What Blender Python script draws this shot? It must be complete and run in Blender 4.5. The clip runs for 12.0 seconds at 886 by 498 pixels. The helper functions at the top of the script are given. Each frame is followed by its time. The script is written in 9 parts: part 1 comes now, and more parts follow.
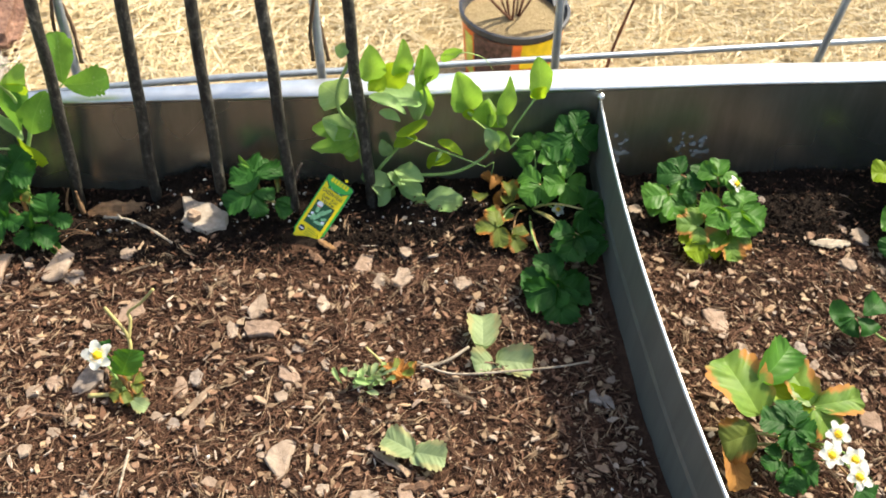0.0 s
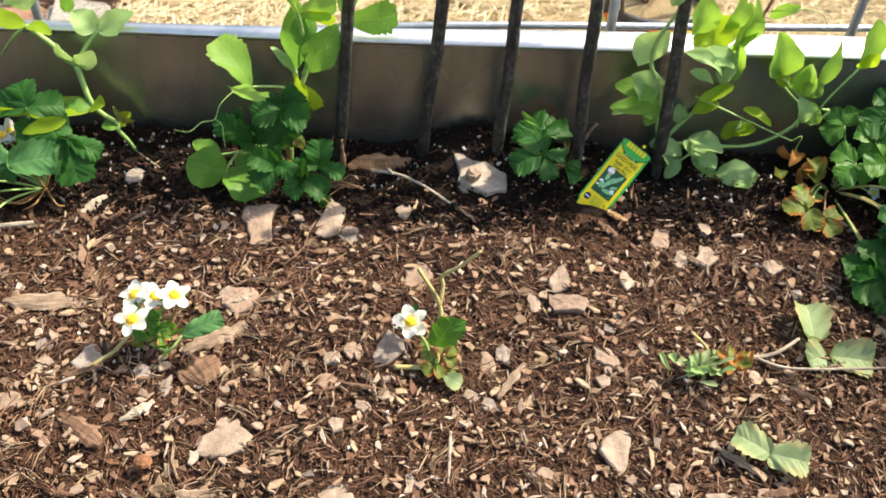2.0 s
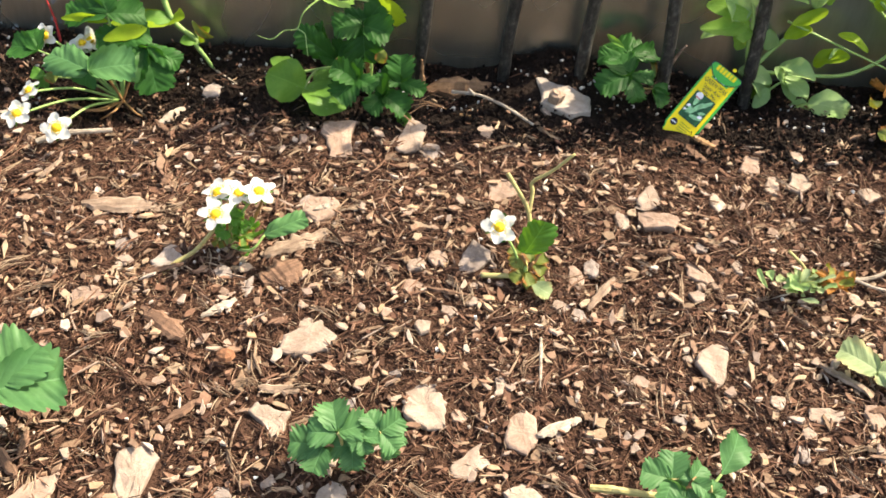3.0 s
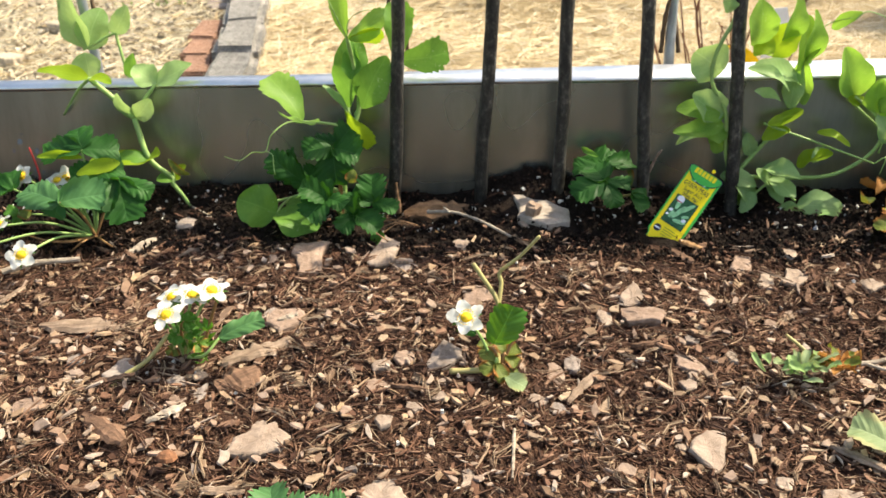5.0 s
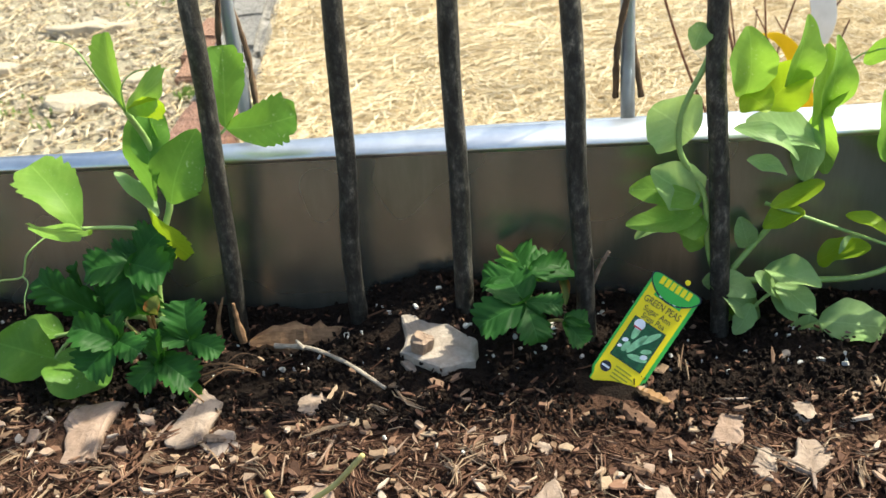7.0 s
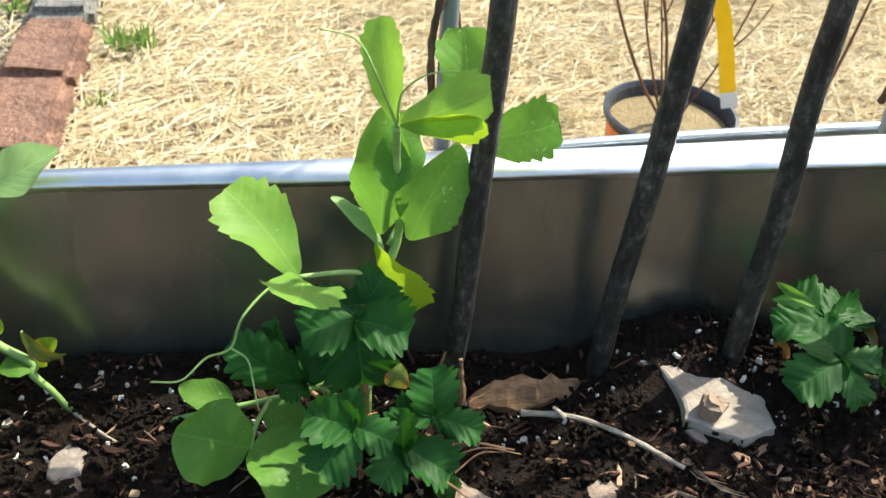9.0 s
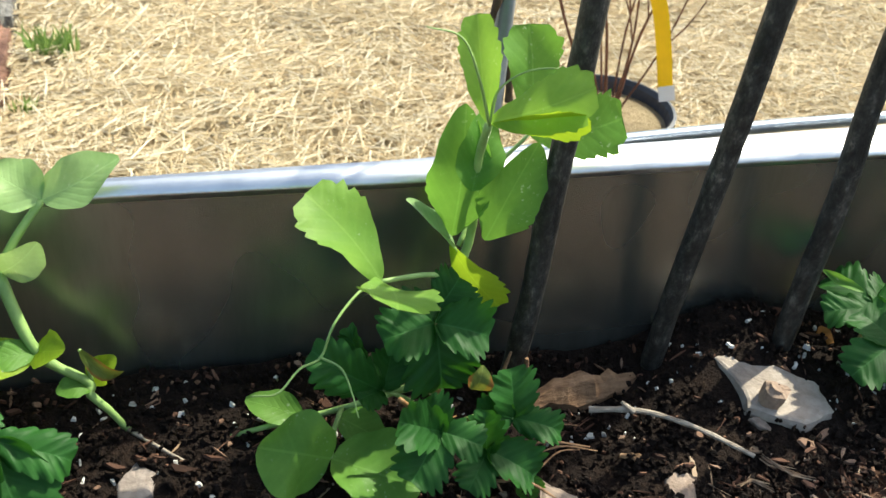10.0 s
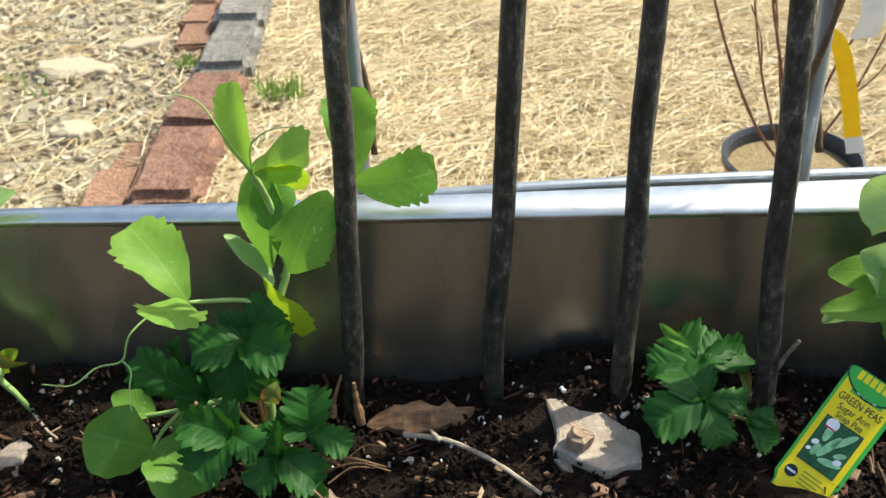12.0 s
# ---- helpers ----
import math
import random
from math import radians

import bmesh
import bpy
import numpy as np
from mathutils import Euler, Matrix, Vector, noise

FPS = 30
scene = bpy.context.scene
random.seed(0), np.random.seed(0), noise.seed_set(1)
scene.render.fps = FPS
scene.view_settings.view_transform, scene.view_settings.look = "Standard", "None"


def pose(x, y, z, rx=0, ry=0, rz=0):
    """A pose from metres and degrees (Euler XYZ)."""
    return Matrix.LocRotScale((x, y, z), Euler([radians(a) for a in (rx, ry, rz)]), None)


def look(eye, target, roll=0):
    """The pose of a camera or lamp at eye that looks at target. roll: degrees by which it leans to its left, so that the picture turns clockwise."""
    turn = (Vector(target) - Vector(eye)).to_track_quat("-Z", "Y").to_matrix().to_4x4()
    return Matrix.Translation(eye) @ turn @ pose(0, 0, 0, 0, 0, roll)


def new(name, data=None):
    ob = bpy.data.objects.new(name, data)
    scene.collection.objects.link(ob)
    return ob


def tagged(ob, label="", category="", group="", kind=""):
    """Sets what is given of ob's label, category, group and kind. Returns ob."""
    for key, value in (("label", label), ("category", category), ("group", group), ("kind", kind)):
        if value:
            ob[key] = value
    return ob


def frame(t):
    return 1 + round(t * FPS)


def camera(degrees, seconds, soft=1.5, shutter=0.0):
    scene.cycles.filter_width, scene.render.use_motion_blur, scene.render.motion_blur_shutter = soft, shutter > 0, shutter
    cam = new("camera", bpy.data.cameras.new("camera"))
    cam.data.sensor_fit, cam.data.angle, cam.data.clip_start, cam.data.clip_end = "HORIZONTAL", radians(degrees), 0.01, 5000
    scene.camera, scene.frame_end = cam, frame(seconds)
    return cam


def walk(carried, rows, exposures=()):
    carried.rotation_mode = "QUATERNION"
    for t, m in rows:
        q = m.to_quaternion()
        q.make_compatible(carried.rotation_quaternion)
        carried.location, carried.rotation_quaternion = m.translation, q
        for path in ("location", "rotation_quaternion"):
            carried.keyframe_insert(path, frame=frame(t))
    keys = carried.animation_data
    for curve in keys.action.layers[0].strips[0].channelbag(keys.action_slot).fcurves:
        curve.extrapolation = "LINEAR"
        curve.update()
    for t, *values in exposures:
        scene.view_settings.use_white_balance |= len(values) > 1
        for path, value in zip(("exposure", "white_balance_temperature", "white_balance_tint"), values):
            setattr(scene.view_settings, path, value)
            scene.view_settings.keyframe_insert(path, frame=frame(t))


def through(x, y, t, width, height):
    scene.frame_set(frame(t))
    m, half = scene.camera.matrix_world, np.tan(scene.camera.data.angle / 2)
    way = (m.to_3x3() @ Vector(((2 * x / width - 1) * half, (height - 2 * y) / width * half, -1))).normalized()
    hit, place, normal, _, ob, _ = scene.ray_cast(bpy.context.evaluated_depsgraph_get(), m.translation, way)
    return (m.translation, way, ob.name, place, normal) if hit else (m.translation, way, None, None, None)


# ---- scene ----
cam = camera(50.0, 12.0, soft=1.5)
cam.data.dof.use_dof, cam.data.dof.focus_distance, cam.data.dof.aperture_fstop = True, 0.52, 28.0
# seconds, eye, target, roll: soil at z = 0, foot of the back panel at y = 0
PATH = [
    (0, (0.237, -0.834, 0.768), (0.393, 0.533, -0.683), 3.3),
    (0.5, (0.16, -0.803, 0.762), (0.353, 0.56, -0.69), 4.4),
    (1, (0.06, -0.777, 0.743), (0.2, 0.578, -0.721), 4.1),
    (1.5, (-0.007, -0.765, 0.704), (0.165, 0.605, -0.742), 6.2),
    (2, (-0.048, -0.765, 0.66), (0.091, 0.592, -0.803), 6.3),
    (2.5, (-0.082, -0.782, 0.621), (0.049, 0.529, -0.884), 6.8),
    (3, (-0.089, -0.813, 0.576), (-0.018, 0.568, -0.869), 5.4),
    (3.2, (-0.091, -0.823, 0.561), (-0.027, 0.582, -0.86), 5.2),
    (4.8, (-0.025, -0.856, 0.475), (-0.094, 0.772, -0.686), -0.6),
    (5, (-0.019, -0.854, 0.465), (-0.066, 0.841, -0.595), -0.5),
    (5.5, (-0.022, -0.841, 0.436), (-0.038, 0.927, -0.499), -1.8),
    (6, (0.0, -0.792, 0.436), (-0.019, 0.957, -0.533), -2.4),
    (6.5, (0.074, -0.674, 0.43), (-0.094, 1.032, -0.601), -4.5),
    (6.7, (0.115, -0.615, 0.42), (-0.085, 1.069, -0.64), -5.2),
    (8.3, (-0.018, -0.433, 0.384), (0.196, 1.144, -0.827), 4.8),
    (8.5, (-0.061, -0.418, 0.39), (0.172, 1.134, -0.849), 4.7),
    (9, (-0.161, -0.393, 0.389), (0.097, 1.16, -0.844), 4.5),
    (9.5, (-0.22, -0.383, 0.385), (0.146, 1.159, -0.835), 6.4),
    (10, (-0.238, -0.375, 0.38), (0.198, 1.147, -0.842), 6.6),
    (10.5, (-0.179, -0.369, 0.386), (0.144, 1.171, -0.849), 2.8),
    (11, (-0.094, -0.354, 0.403), (0.055, 1.185, -0.866), 0.4),
    (11.5, (-0.019, -0.371, 0.4), (-0.126, 1.204, -0.829), -3.2),
    (12, (0.001, -0.444, 0.421), (-0.122, 1.177, -0.744), -2.5),
]
walk(cam, [(t, look(eye, target, roll)) for t, eye, target, roll in PATH],
     exposures=[(0.0, 1.08, 7300, 5), (1.5, 1.10, 7200, 5), (2.0, 1.16, 7300, 6), (2.5, 1.38, 7700, 9), (3.2, 1.44, 7600, 9), (5.0, 1.1, 7500, 6), (6.5, 1.05, 7000, 2), (8.5, 1.18, 6700, 0), (9.5, 1.0, 6600, 0), (10.5, 0.94, 6700, 0), (11.5, 0.82, 6900, 0), (12.0, 0.85, 6900, 0)])

# ---------------------------------------------------------------- light
SUN = Vector((0.76, 0.45, 1.0)).normalized()
world = bpy.data.worlds.new("world")
scene.world = world
world.use_nodes = True
sky = world.node_tree.nodes.new("ShaderNodeTexSky")
sky.sky_type, sky.sun_disc = "NISHITA", False
sky.dust_density, sky.ozone_density = 3.0, 0.5
sky.sun_elevation, sky.sun_rotation = math.asin(SUN.z), math.atan2(SUN.x, SUN.y)
back = world.node_tree.nodes["Background"]
back.inputs["Strength"].default_value = 0.15
world.node_tree.links.new(sky.outputs["Color"], back.inputs["Color"])
sun = new("sun", bpy.data.lights.new("sun", "SUN"))
sun.data.energy, sun.data.angle, sun.data.color = 4.0, radians(0.8), (1.0, 0.93, 0.82)
sun.matrix_world = look(SUN * 10, (0, 0, 0))

# ---------------------------------------------------------------- materials
class Mat:
    """A node material with a few helper calls."""

    def __init__(self, name, rough=0.6, metal=0.0, spec=0.4):
        self.m = bpy.data.materials.new(name)
        self.m.use_nodes = True
        self.t = self.m.node_tree
        self.b = self.t.nodes["Principled BSDF"]
        self.b.inputs["Roughness"].default_value = rough
        self.b.inputs["Metallic"].default_value = metal
        self.b.inputs["Specular IOR Level"].default_value = spec
        self.co = self.t.nodes.new("ShaderNodeTexCoord").outputs["Object"]

    def link(self, a, b):
        self.t.links.new(a, b)

    def node(self, kind, **values):
        n = self.t.nodes.new(kind)
        for key, v in values.items():
            n.inputs[key.replace("_", " ")].default_value = v
        return n

    def noise(self, scale, detail=4.0, rough=0.6, stretch=None):
        n = self.node("ShaderNodeTexNoise", Scale=scale, Detail=detail, Roughness=rough)
        if stretch:
            mp = self.node("ShaderNodeMapping", Scale=stretch)
            self.link(self.co, mp.inputs["Vector"])
            self.link(mp.outputs["Vector"], n.inputs["Vector"])
        else:
            self.link(self.co, n.inputs["Vector"])
        return n.outputs["Fac"]

    def ramp(self, fac, *stops):
        r = self.t.nodes.new("ShaderNodeValToRGB")
        while len(r.color_ramp.elements) < len(stops):
            r.color_ramp.elements.new(0.5)
        for e, (p, c) in zip(r.color_ramp.elements, stops):
            e.position, e.color = p, (*c, 1.0)
        self.link(fac, r.inputs["Fac"])
        return r.outputs["Color"]

    def mix(self, a, b, fac, mode="MIX"):
        n = self.t.nodes.new("ShaderNodeMix")
        n.data_type, n.blend_type = "RGBA", mode
        for sock, v in ((n.inputs[6], a), (n.inputs[7], b), (n.inputs[0], fac)):
            if isinstance(v, (int, float)):
                sock.default_value = v
            elif isinstance(v, tuple):
                sock.default_value = (*v, 1.0)
            else:
                self.link(v, sock)
        return n.outputs[2]

    def math(self, op, a, b=0.0, c=0.0):
        n = self.t.nodes.new("ShaderNodeMath")
        n.operation = op
        for sock, v in zip(n.inputs, (a, b, c)):
            if isinstance(v, (int, float)):
                sock.default_value = v
            else:
                self.link(v, sock)
        return n.outputs[0]

    def island(self):
        return self.t.nodes.new("ShaderNodeNewGeometry").outputs["Random Per Island"]

    def object_random(self):
        return self.t.nodes.new("ShaderNodeObjectInfo").outputs["Random"]

    def colour(self, c):
        if isinstance(c, tuple):
            self.b.inputs["Base Color"].default_value = (*c, 1.0)
        else:
            self.link(c, self.b.inputs["Base Color"])
        return self

    def bump(self, h, strength=0.5, distance=0.002):
        n = self.node("ShaderNodeBump", Strength=strength, Distance=distance)
        self.link(h, n.inputs["Height"])
        self.link(n.outputs["Normal"], self.b.inputs["Normal"])
        return self

    def rough(self, fac, lo, hi):
        n = self.node("ShaderNodeMapRange", To_Min=lo, To_Max=hi)
        self.link(fac, n.inputs["Value"])
        self.link(n.outputs["Result"], self.b.inputs["Roughness"])
        return self

    def translucent(self, colour, amount):
        """Mixes in light that comes through a thin leaf."""
        out = self.t.nodes["Material Output"]
        tr = self.t.nodes.new("ShaderNodeBsdfTranslucent")
        if isinstance(colour, tuple):
            tr.inputs["Color"].default_value = (*colour, 1.0)
        else:
            self.link(colour, tr.inputs["Color"])
        mx = self.t.nodes.new("ShaderNodeMixShader")
        mx.inputs[0].default_value = amount
        self.link(self.b.outputs[0], mx.inputs[1])
        self.link(tr.outputs[0], mx.inputs[2])
        self.link(mx.outputs[0], out.inputs["Surface"])
        return self


def steel_material(name="galvanised_steel", metal=0.9):
    m = Mat(name, 0.34, metal)
    fine, blot, streak = m.noise(9, 6), m.noise(3.0, 3), m.noise(6, 5, 0.7, (6, 6, 0.5))
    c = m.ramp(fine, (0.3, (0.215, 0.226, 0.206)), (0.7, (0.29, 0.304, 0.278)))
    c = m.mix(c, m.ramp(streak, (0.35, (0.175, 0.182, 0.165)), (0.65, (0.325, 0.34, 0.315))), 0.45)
    m.colour(c).rough(blot, 0.20, 0.36).bump(m.noise(2.2, 2), 0.12, 0.01)
    return m.m


def rim_material():
    m = Mat("rim_steel", 0.4, 1.0)
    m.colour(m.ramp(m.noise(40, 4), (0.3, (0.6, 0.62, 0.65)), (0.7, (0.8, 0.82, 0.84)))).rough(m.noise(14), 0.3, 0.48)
    m.bump(m.noise(30, 3, 0.5, (1, 5, 5)), 0.2, 0.002)
    return m.m


def soil_material(name, low, mid, high):
    m = Mat(name, 0.9, 0, 0.2)
    a, b, fine = m.noise(5, 4), m.noise(60, 6, 0.7), m.noise(260, 4, 0.7)
    c = m.ramp(b, (0.3, low), (0.55, mid), (0.8, high))
    c = m.mix(c, mid, m.math("MULTIPLY", a, 0.5))
    m.colour(m.mix(c, m.ramp(fine, (0.4, (0.4, 0.38, 0.37)), (0.7, (1, 1, 1))), 0.6, "MULTIPLY"))
    m.bump(m.math("ADD", b, fine), 1.0, 0.006)
    return m.m


def chip_material(name, *stops):
    m = Mat(name, 0.82, 0, 0.25)
    c = m.ramp(m.island(), *stops)
    g = m.noise(150, 5, 0.7)
    m.colour(m.mix(c, m.ramp(g, (0.3, (0.45, 0.42, 0.4)), (0.7, (1.1, 1.08, 1.05))), 0.75, "MULTIPLY"))
    m.bump(g, 0.6, 0.0015)
    return m.m


def stone_material(name, base, dark):
    m = Mat(name, 0.85, 0, 0.25)
    a, f = m.noise(45, 5, 0.65), m.noise(210, 5, 0.7)
    c = m.ramp(a, (0.3, dark), (0.62, base))
    c = m.mix(c, m.ramp(m.object_random(), (0.0, (0.75, 0.7, 0.66)), (1.0, (1.1, 1.08, 1.04))), 0.8, "MULTIPLY")
    m.colour(m.mix(c, m.ramp(f, (0.35, (0.72, 0.7, 0.68)), (0.6, (1, 1, 1))), 0.7, "MULTIPLY"))
    m.bump(m.math("ADD", a, f), 0.6, 0.002)
    return m.m


def bark_material(name, base, dark, stretch=(1, 8, 8)):
    m = Mat(name, 0.85, 0, 0.2)
    g, f = m.noise(22, 6, 0.7, stretch), m.noise(190, 4, 0.7)
    c = m.ramp(g, (0.32, dark), (0.66, base))
    m.colour(m.mix(c, m.ramp(f, (0.35, (0.6, 0.57, 0.55)), (0.65, (1.1, 1.1, 1.1))), 0.6, "MULTIPLY"))
    m.bump(m.math("ADD", g, m.math("MULTIPLY", f, 0.5)), 0.8, 0.002)
    return m.m


def rod_material():
    m = Mat("weathered_rod", 0.75, 0, 0.35)
    a, f = m.noise(26, 6, 0.7, (4, 4, 1)), m.noise(220, 5, 0.75, (1, 1, 0.6))
    c = m.ramp(a, (0.35, (0.020, 0.019, 0.017)), (0.56, (0.052, 0.049, 0.043)), (0.75, (0.135, 0.122, 0.102)))
    m.colour(m.mix(c, m.ramp(f, (0.42, (0.30, 0.29, 0.28)), (0.56, (1.0, 1.0, 0.98)), (0.68, (3.2, 3.1, 2.9))), 0.85, "MULTIPLY"))
    m.rough(a, 0.36, 0.7).bump(m.math("ADD", a, f), 0.8, 0.0015)
    return m.m


def leaf_material(name, light, dark, glow, gloss=0.42, through=0.3, vein=0.5, spots=0.0, edge=None):
    """A thin leaf: veins run along the uv map (u along the midrib, v across)."""
    m = Mat(name, gloss, 0, 0.16)
    uv = m.t.nodes.new("ShaderNodeUVMap").outputs["UV"]
    sep = m.t.nodes.new("ShaderNodeSeparateXYZ")
    m.link(uv, sep.inputs[0])
    u, v = sep.outputs[0], m.math("ABSOLUTE", m.math("SUBTRACT", sep.outputs[1], 0.5))
    ribs = m.math("SINE", m.math("MULTIPLY_ADD", m.math("SUBTRACT", u, m.math("MULTIPLY", v, 0.75)), 46.0, m.math("MULTIPLY", m.noise(60, 3), 5.0)))
    ribs = m.math("POWER", m.math("MULTIPLY_ADD", ribs, 0.5, 0.5), 3.0)
    mid = m.math("LESS_THAN", v, 0.014)
    veins = m.math("MAXIMUM", m.math("MULTIPLY", ribs, 0.22), mid)
    blot, fine = m.noise(38, 4), m.noise(300, 4, 0.7)
    c = m.mix(dark, light, m.ramp(blot, (0.3, (0, 0, 0)), (0.7, (1, 1, 1))))
    c = m.mix(c, m.ramp(m.island(), (0, (0.7, 0.75, 0.78)), (1, (1.25, 1.2, 1.1))), 0.8, "MULTIPLY")
    c = m.mix(c, tuple(min(1, x * 1.5 + 0.025) for x in light), m.math("MULTIPLY", veins, vein))
    if spots:
        fleck = m.ramp(m.noise(420, 3, 0.6), (0.62, (0, 0, 0)), (0.70, (1, 1, 1)))
        pale = m.math("MULTIPLY", fleck, m.ramp(m.noise(55, 2), (0.50, (0, 0, 0)), (0.66, (1, 1, 1))))
        c = m.mix(c, (0.55, 0.62, 0.42), m.math("MULTIPLY", pale, spots))
    if edge:
        rim = m.ramp(m.math("ADD", m.math("MULTIPLY", v, 1.5), m.math("MULTIPLY", m.noise(55, 4), 0.8)), (0.84, (0, 0, 0)), (1.22, (1, 1, 1)))
        c = m.mix(c, edge, rim)
    m.colour(m.mix(c, m.ramp(fine, (0.3, (0.8, 0.8, 0.8)), (0.7, (1.08, 1.08, 1.08))), 0.6, "MULTIPLY"))
    h = m.math("ADD", m.math("MULTIPLY", veins, -0.35), m.math("MULTIPLY", blot, 0.8))
    m.bump(h, 0.6, 0.0016)
    m.translucent(m.mix(c, glow, 0.65), through)
    return m.m


def plain_material(name, colour, rough=0.5, var=0.15, scale=60, spec=0.4, bump=0.2, metal=0.0):
    m = Mat(name, rough, metal, spec)
    n = m.noise(scale, 5)
    lo, hi = tuple(c * (1 - var) for c in colour), tuple(min(1, c * (1 + var)) for c in colour)
    m.colour(m.ramp(n, (0.3, lo), (0.7, hi))).bump(n, bump, 0.001)
    return m.m


def petal_material():
    m = Mat("white_petal", 0.6, 0, 0.2)
    c = m.ramp(m.noise(120, 3), (0.3, (0.62, 0.63, 0.58)), (0.7, (0.74, 0.74, 0.71)))
    m.colour(c).bump(m.noise(160, 3), 0.2, 0.0008).translucent((0.85, 0.85, 0.78), 0.3)
    return m.m


def straw_material():
    m = Mat("straw", 0.6, 0, 0.35)
    c = m.ramp(m.island(), (0.0, (0.50, 0.37, 0.20)), (0.3, (0.63, 0.50, 0.30)), (0.65, (0.74, 0.63, 0.42)), (1.0, (0.84, 0.77, 0.60)))
    m.colour(c).bump(m.noise(90, 3), 0.3, 0.001).translucent(c, 0.15)
    return m.m


def straw_bed_material():
    m = Mat("straw_bed", 0.85, 0, 0.2)
    a, f, p = m.noise(14, 6, 0.7, (1, 3, 1)), m.noise(70, 5, 0.75, (3, 1, 1)), m.noise(1.4, 3)
    c = m.ramp(f, (0.3, (0.46, 0.34, 0.19)), (0.55, (0.66, 0.53, 0.33)), (0.8, (0.8, 0.7, 0.5)))
    c = m.mix(c, m.ramp(p, (0.4, (0.75, 0.7, 0.62)), (0.65, (1, 1, 1))), 0.8, "MULTIPLY")
    m.colour(c).bump(m.math("ADD", a, f), 1.0, 0.03)
    return m.m


def dirt_material():
    m = Mat("dry_dirt", 0.92, 0, 0.15)
    a, f = m.noise(3, 5), m.noise(60, 6, 0.7)
    c = m.ramp(f, (0.3, (0.27, 0.235, 0.17)), (0.7, (0.44, 0.39, 0.30)))
    m.colour(m.mix(c, (0.3, 0.27, 0.17), m.math("MULTIPLY", a, 0.5))).bump(f, 0.9, 0.01)
    return m.m


def masonry_material(name, base, dark, scale=30):
    m = Mat(name, 0.9, 0, 0.2)
    a, f, p, g = m.noise(9, 5), m.noise(scale, 6, 0.75), m.noise(110, 3, 0.8), m.noise(75, 4, 0.7)
    c = m.ramp(m.math("ADD", m.math("MULTIPLY", a, 0.5), m.math("MULTIPLY", f, 0.5)), (0.35, dark), (0.62, base))
    c = m.mix(c, m.ramp(m.object_random(), (0, (0.78, 0.78, 0.78)), (1, (1.12, 1.1, 1.08))), 0.8, "MULTIPLY")
    c = m.mix(c, m.ramp(p, (0.40, (0.35, 0.33, 0.32)), (0.52, (1, 1, 1))), 0.7, "MULTIPLY")
    m.colour(m.mix(c, tuple(min(0.6, 0.7 * x + 0.2) for x in base), m.ramp(g, (0.58, (0, 0, 0)), (0.72, (0.75, 0.75, 0.75)))))
    m.bump(m.math("ADD", m.math("ADD", f, p), g), 1.0, 0.010)
    return m.m


STEEL, RIM, ROD = steel_material(), rim_material(), rod_material()
DUSTY_STEEL = steel_material("dusty_steel", 0.55)
SOIL = soil_material("mulch_fines", (0.040, 0.020, 0.0125), (0.108, 0.056, 0.036), (0.20, 0.112, 0.074))
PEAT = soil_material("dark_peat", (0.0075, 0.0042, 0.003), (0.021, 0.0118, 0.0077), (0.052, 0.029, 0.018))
WOOD_CHIP = chip_material("wood_chip", (0.0, (0.040, 0.019, 0.0115)), (0.4, (0.101, 0.049, 0.031)), (0.72, (0.172, 0.089, 0.057)), (0.92, (0.245, 0.147, 0.099)), (1.0, (0.35, 0.245, 0.175)))
TAN_CHIP = chip_material("tan_chip", (0.0, (0.22, 0.12, 0.08)), (0.3, (0.27, 0.175, 0.12)), (0.5, (0.33, 0.25, 0.205)), (0.75, (0.40, 0.27, 0.165)), (0.9, (0.38, 0.30, 0.25)), (1.0, (0.50, 0.415, 0.345)))
TAUPE_CHIP = chip_material("taupe_chip", (0.0, (0.16, 0.10, 0.065)), (0.5, (0.28, 0.195, 0.13)), (1.0, (0.42, 0.32, 0.225)))
PERLITE = chip_material("perlite", (0.0, (0.6, 0.58, 0.54)), (1.0, (0.82, 0.81, 0.78)))
LIMESTONE = stone_material("limestone", (0.40, 0.325, 0.270), (0.25, 0.19, 0.152))
PINKSTONE = stone_material("pink_stone", (0.345, 0.255, 0.205), (0.215, 0.15, 0.115))
GREYSTONE = stone_material("grey_stone", (0.32, 0.275, 0.25), (0.19, 0.155, 0.138))
PALE_STONE = stone_material("pale_slab", (0.50, 0.45, 0.40), (0.36, 0.31, 0.265))
BARK = bark_material("grey_bark", (0.36, 0.27, 0.20), (0.13, 0.085, 0.06))
BARK_DARK = bark_material("brown_bark", (0.22, 0.13, 0.085), (0.07, 0.04, 0.028))
TWIG = bark_material("pale_twig", (0.5, 0.43, 0.35), (0.22, 0.18, 0.14))
TAN_BARK = bark_material("tan_bark", (0.38, 0.23, 0.13), (0.15, 0.08, 0.045))
DRY = bark_material("dry_leaf", (0.45, 0.26, 0.09), (0.22, 0.11, 0.04), (1, 3, 3))
PEA = leaf_material("pea_leaf", (0.150, 0.300, 0.055), (0.085, 0.215, 0.036), (0.28, 0.55, 0.06), 0.46, 0.36, 0.30, 0.7)
PEA_LIGHT = leaf_material("light_pea_leaf", (0.235, 0.400, 0.075), (0.15, 0.31, 0.050), (0.38, 0.64, 0.06), 0.46, 0.42, 0.30, 0.7)
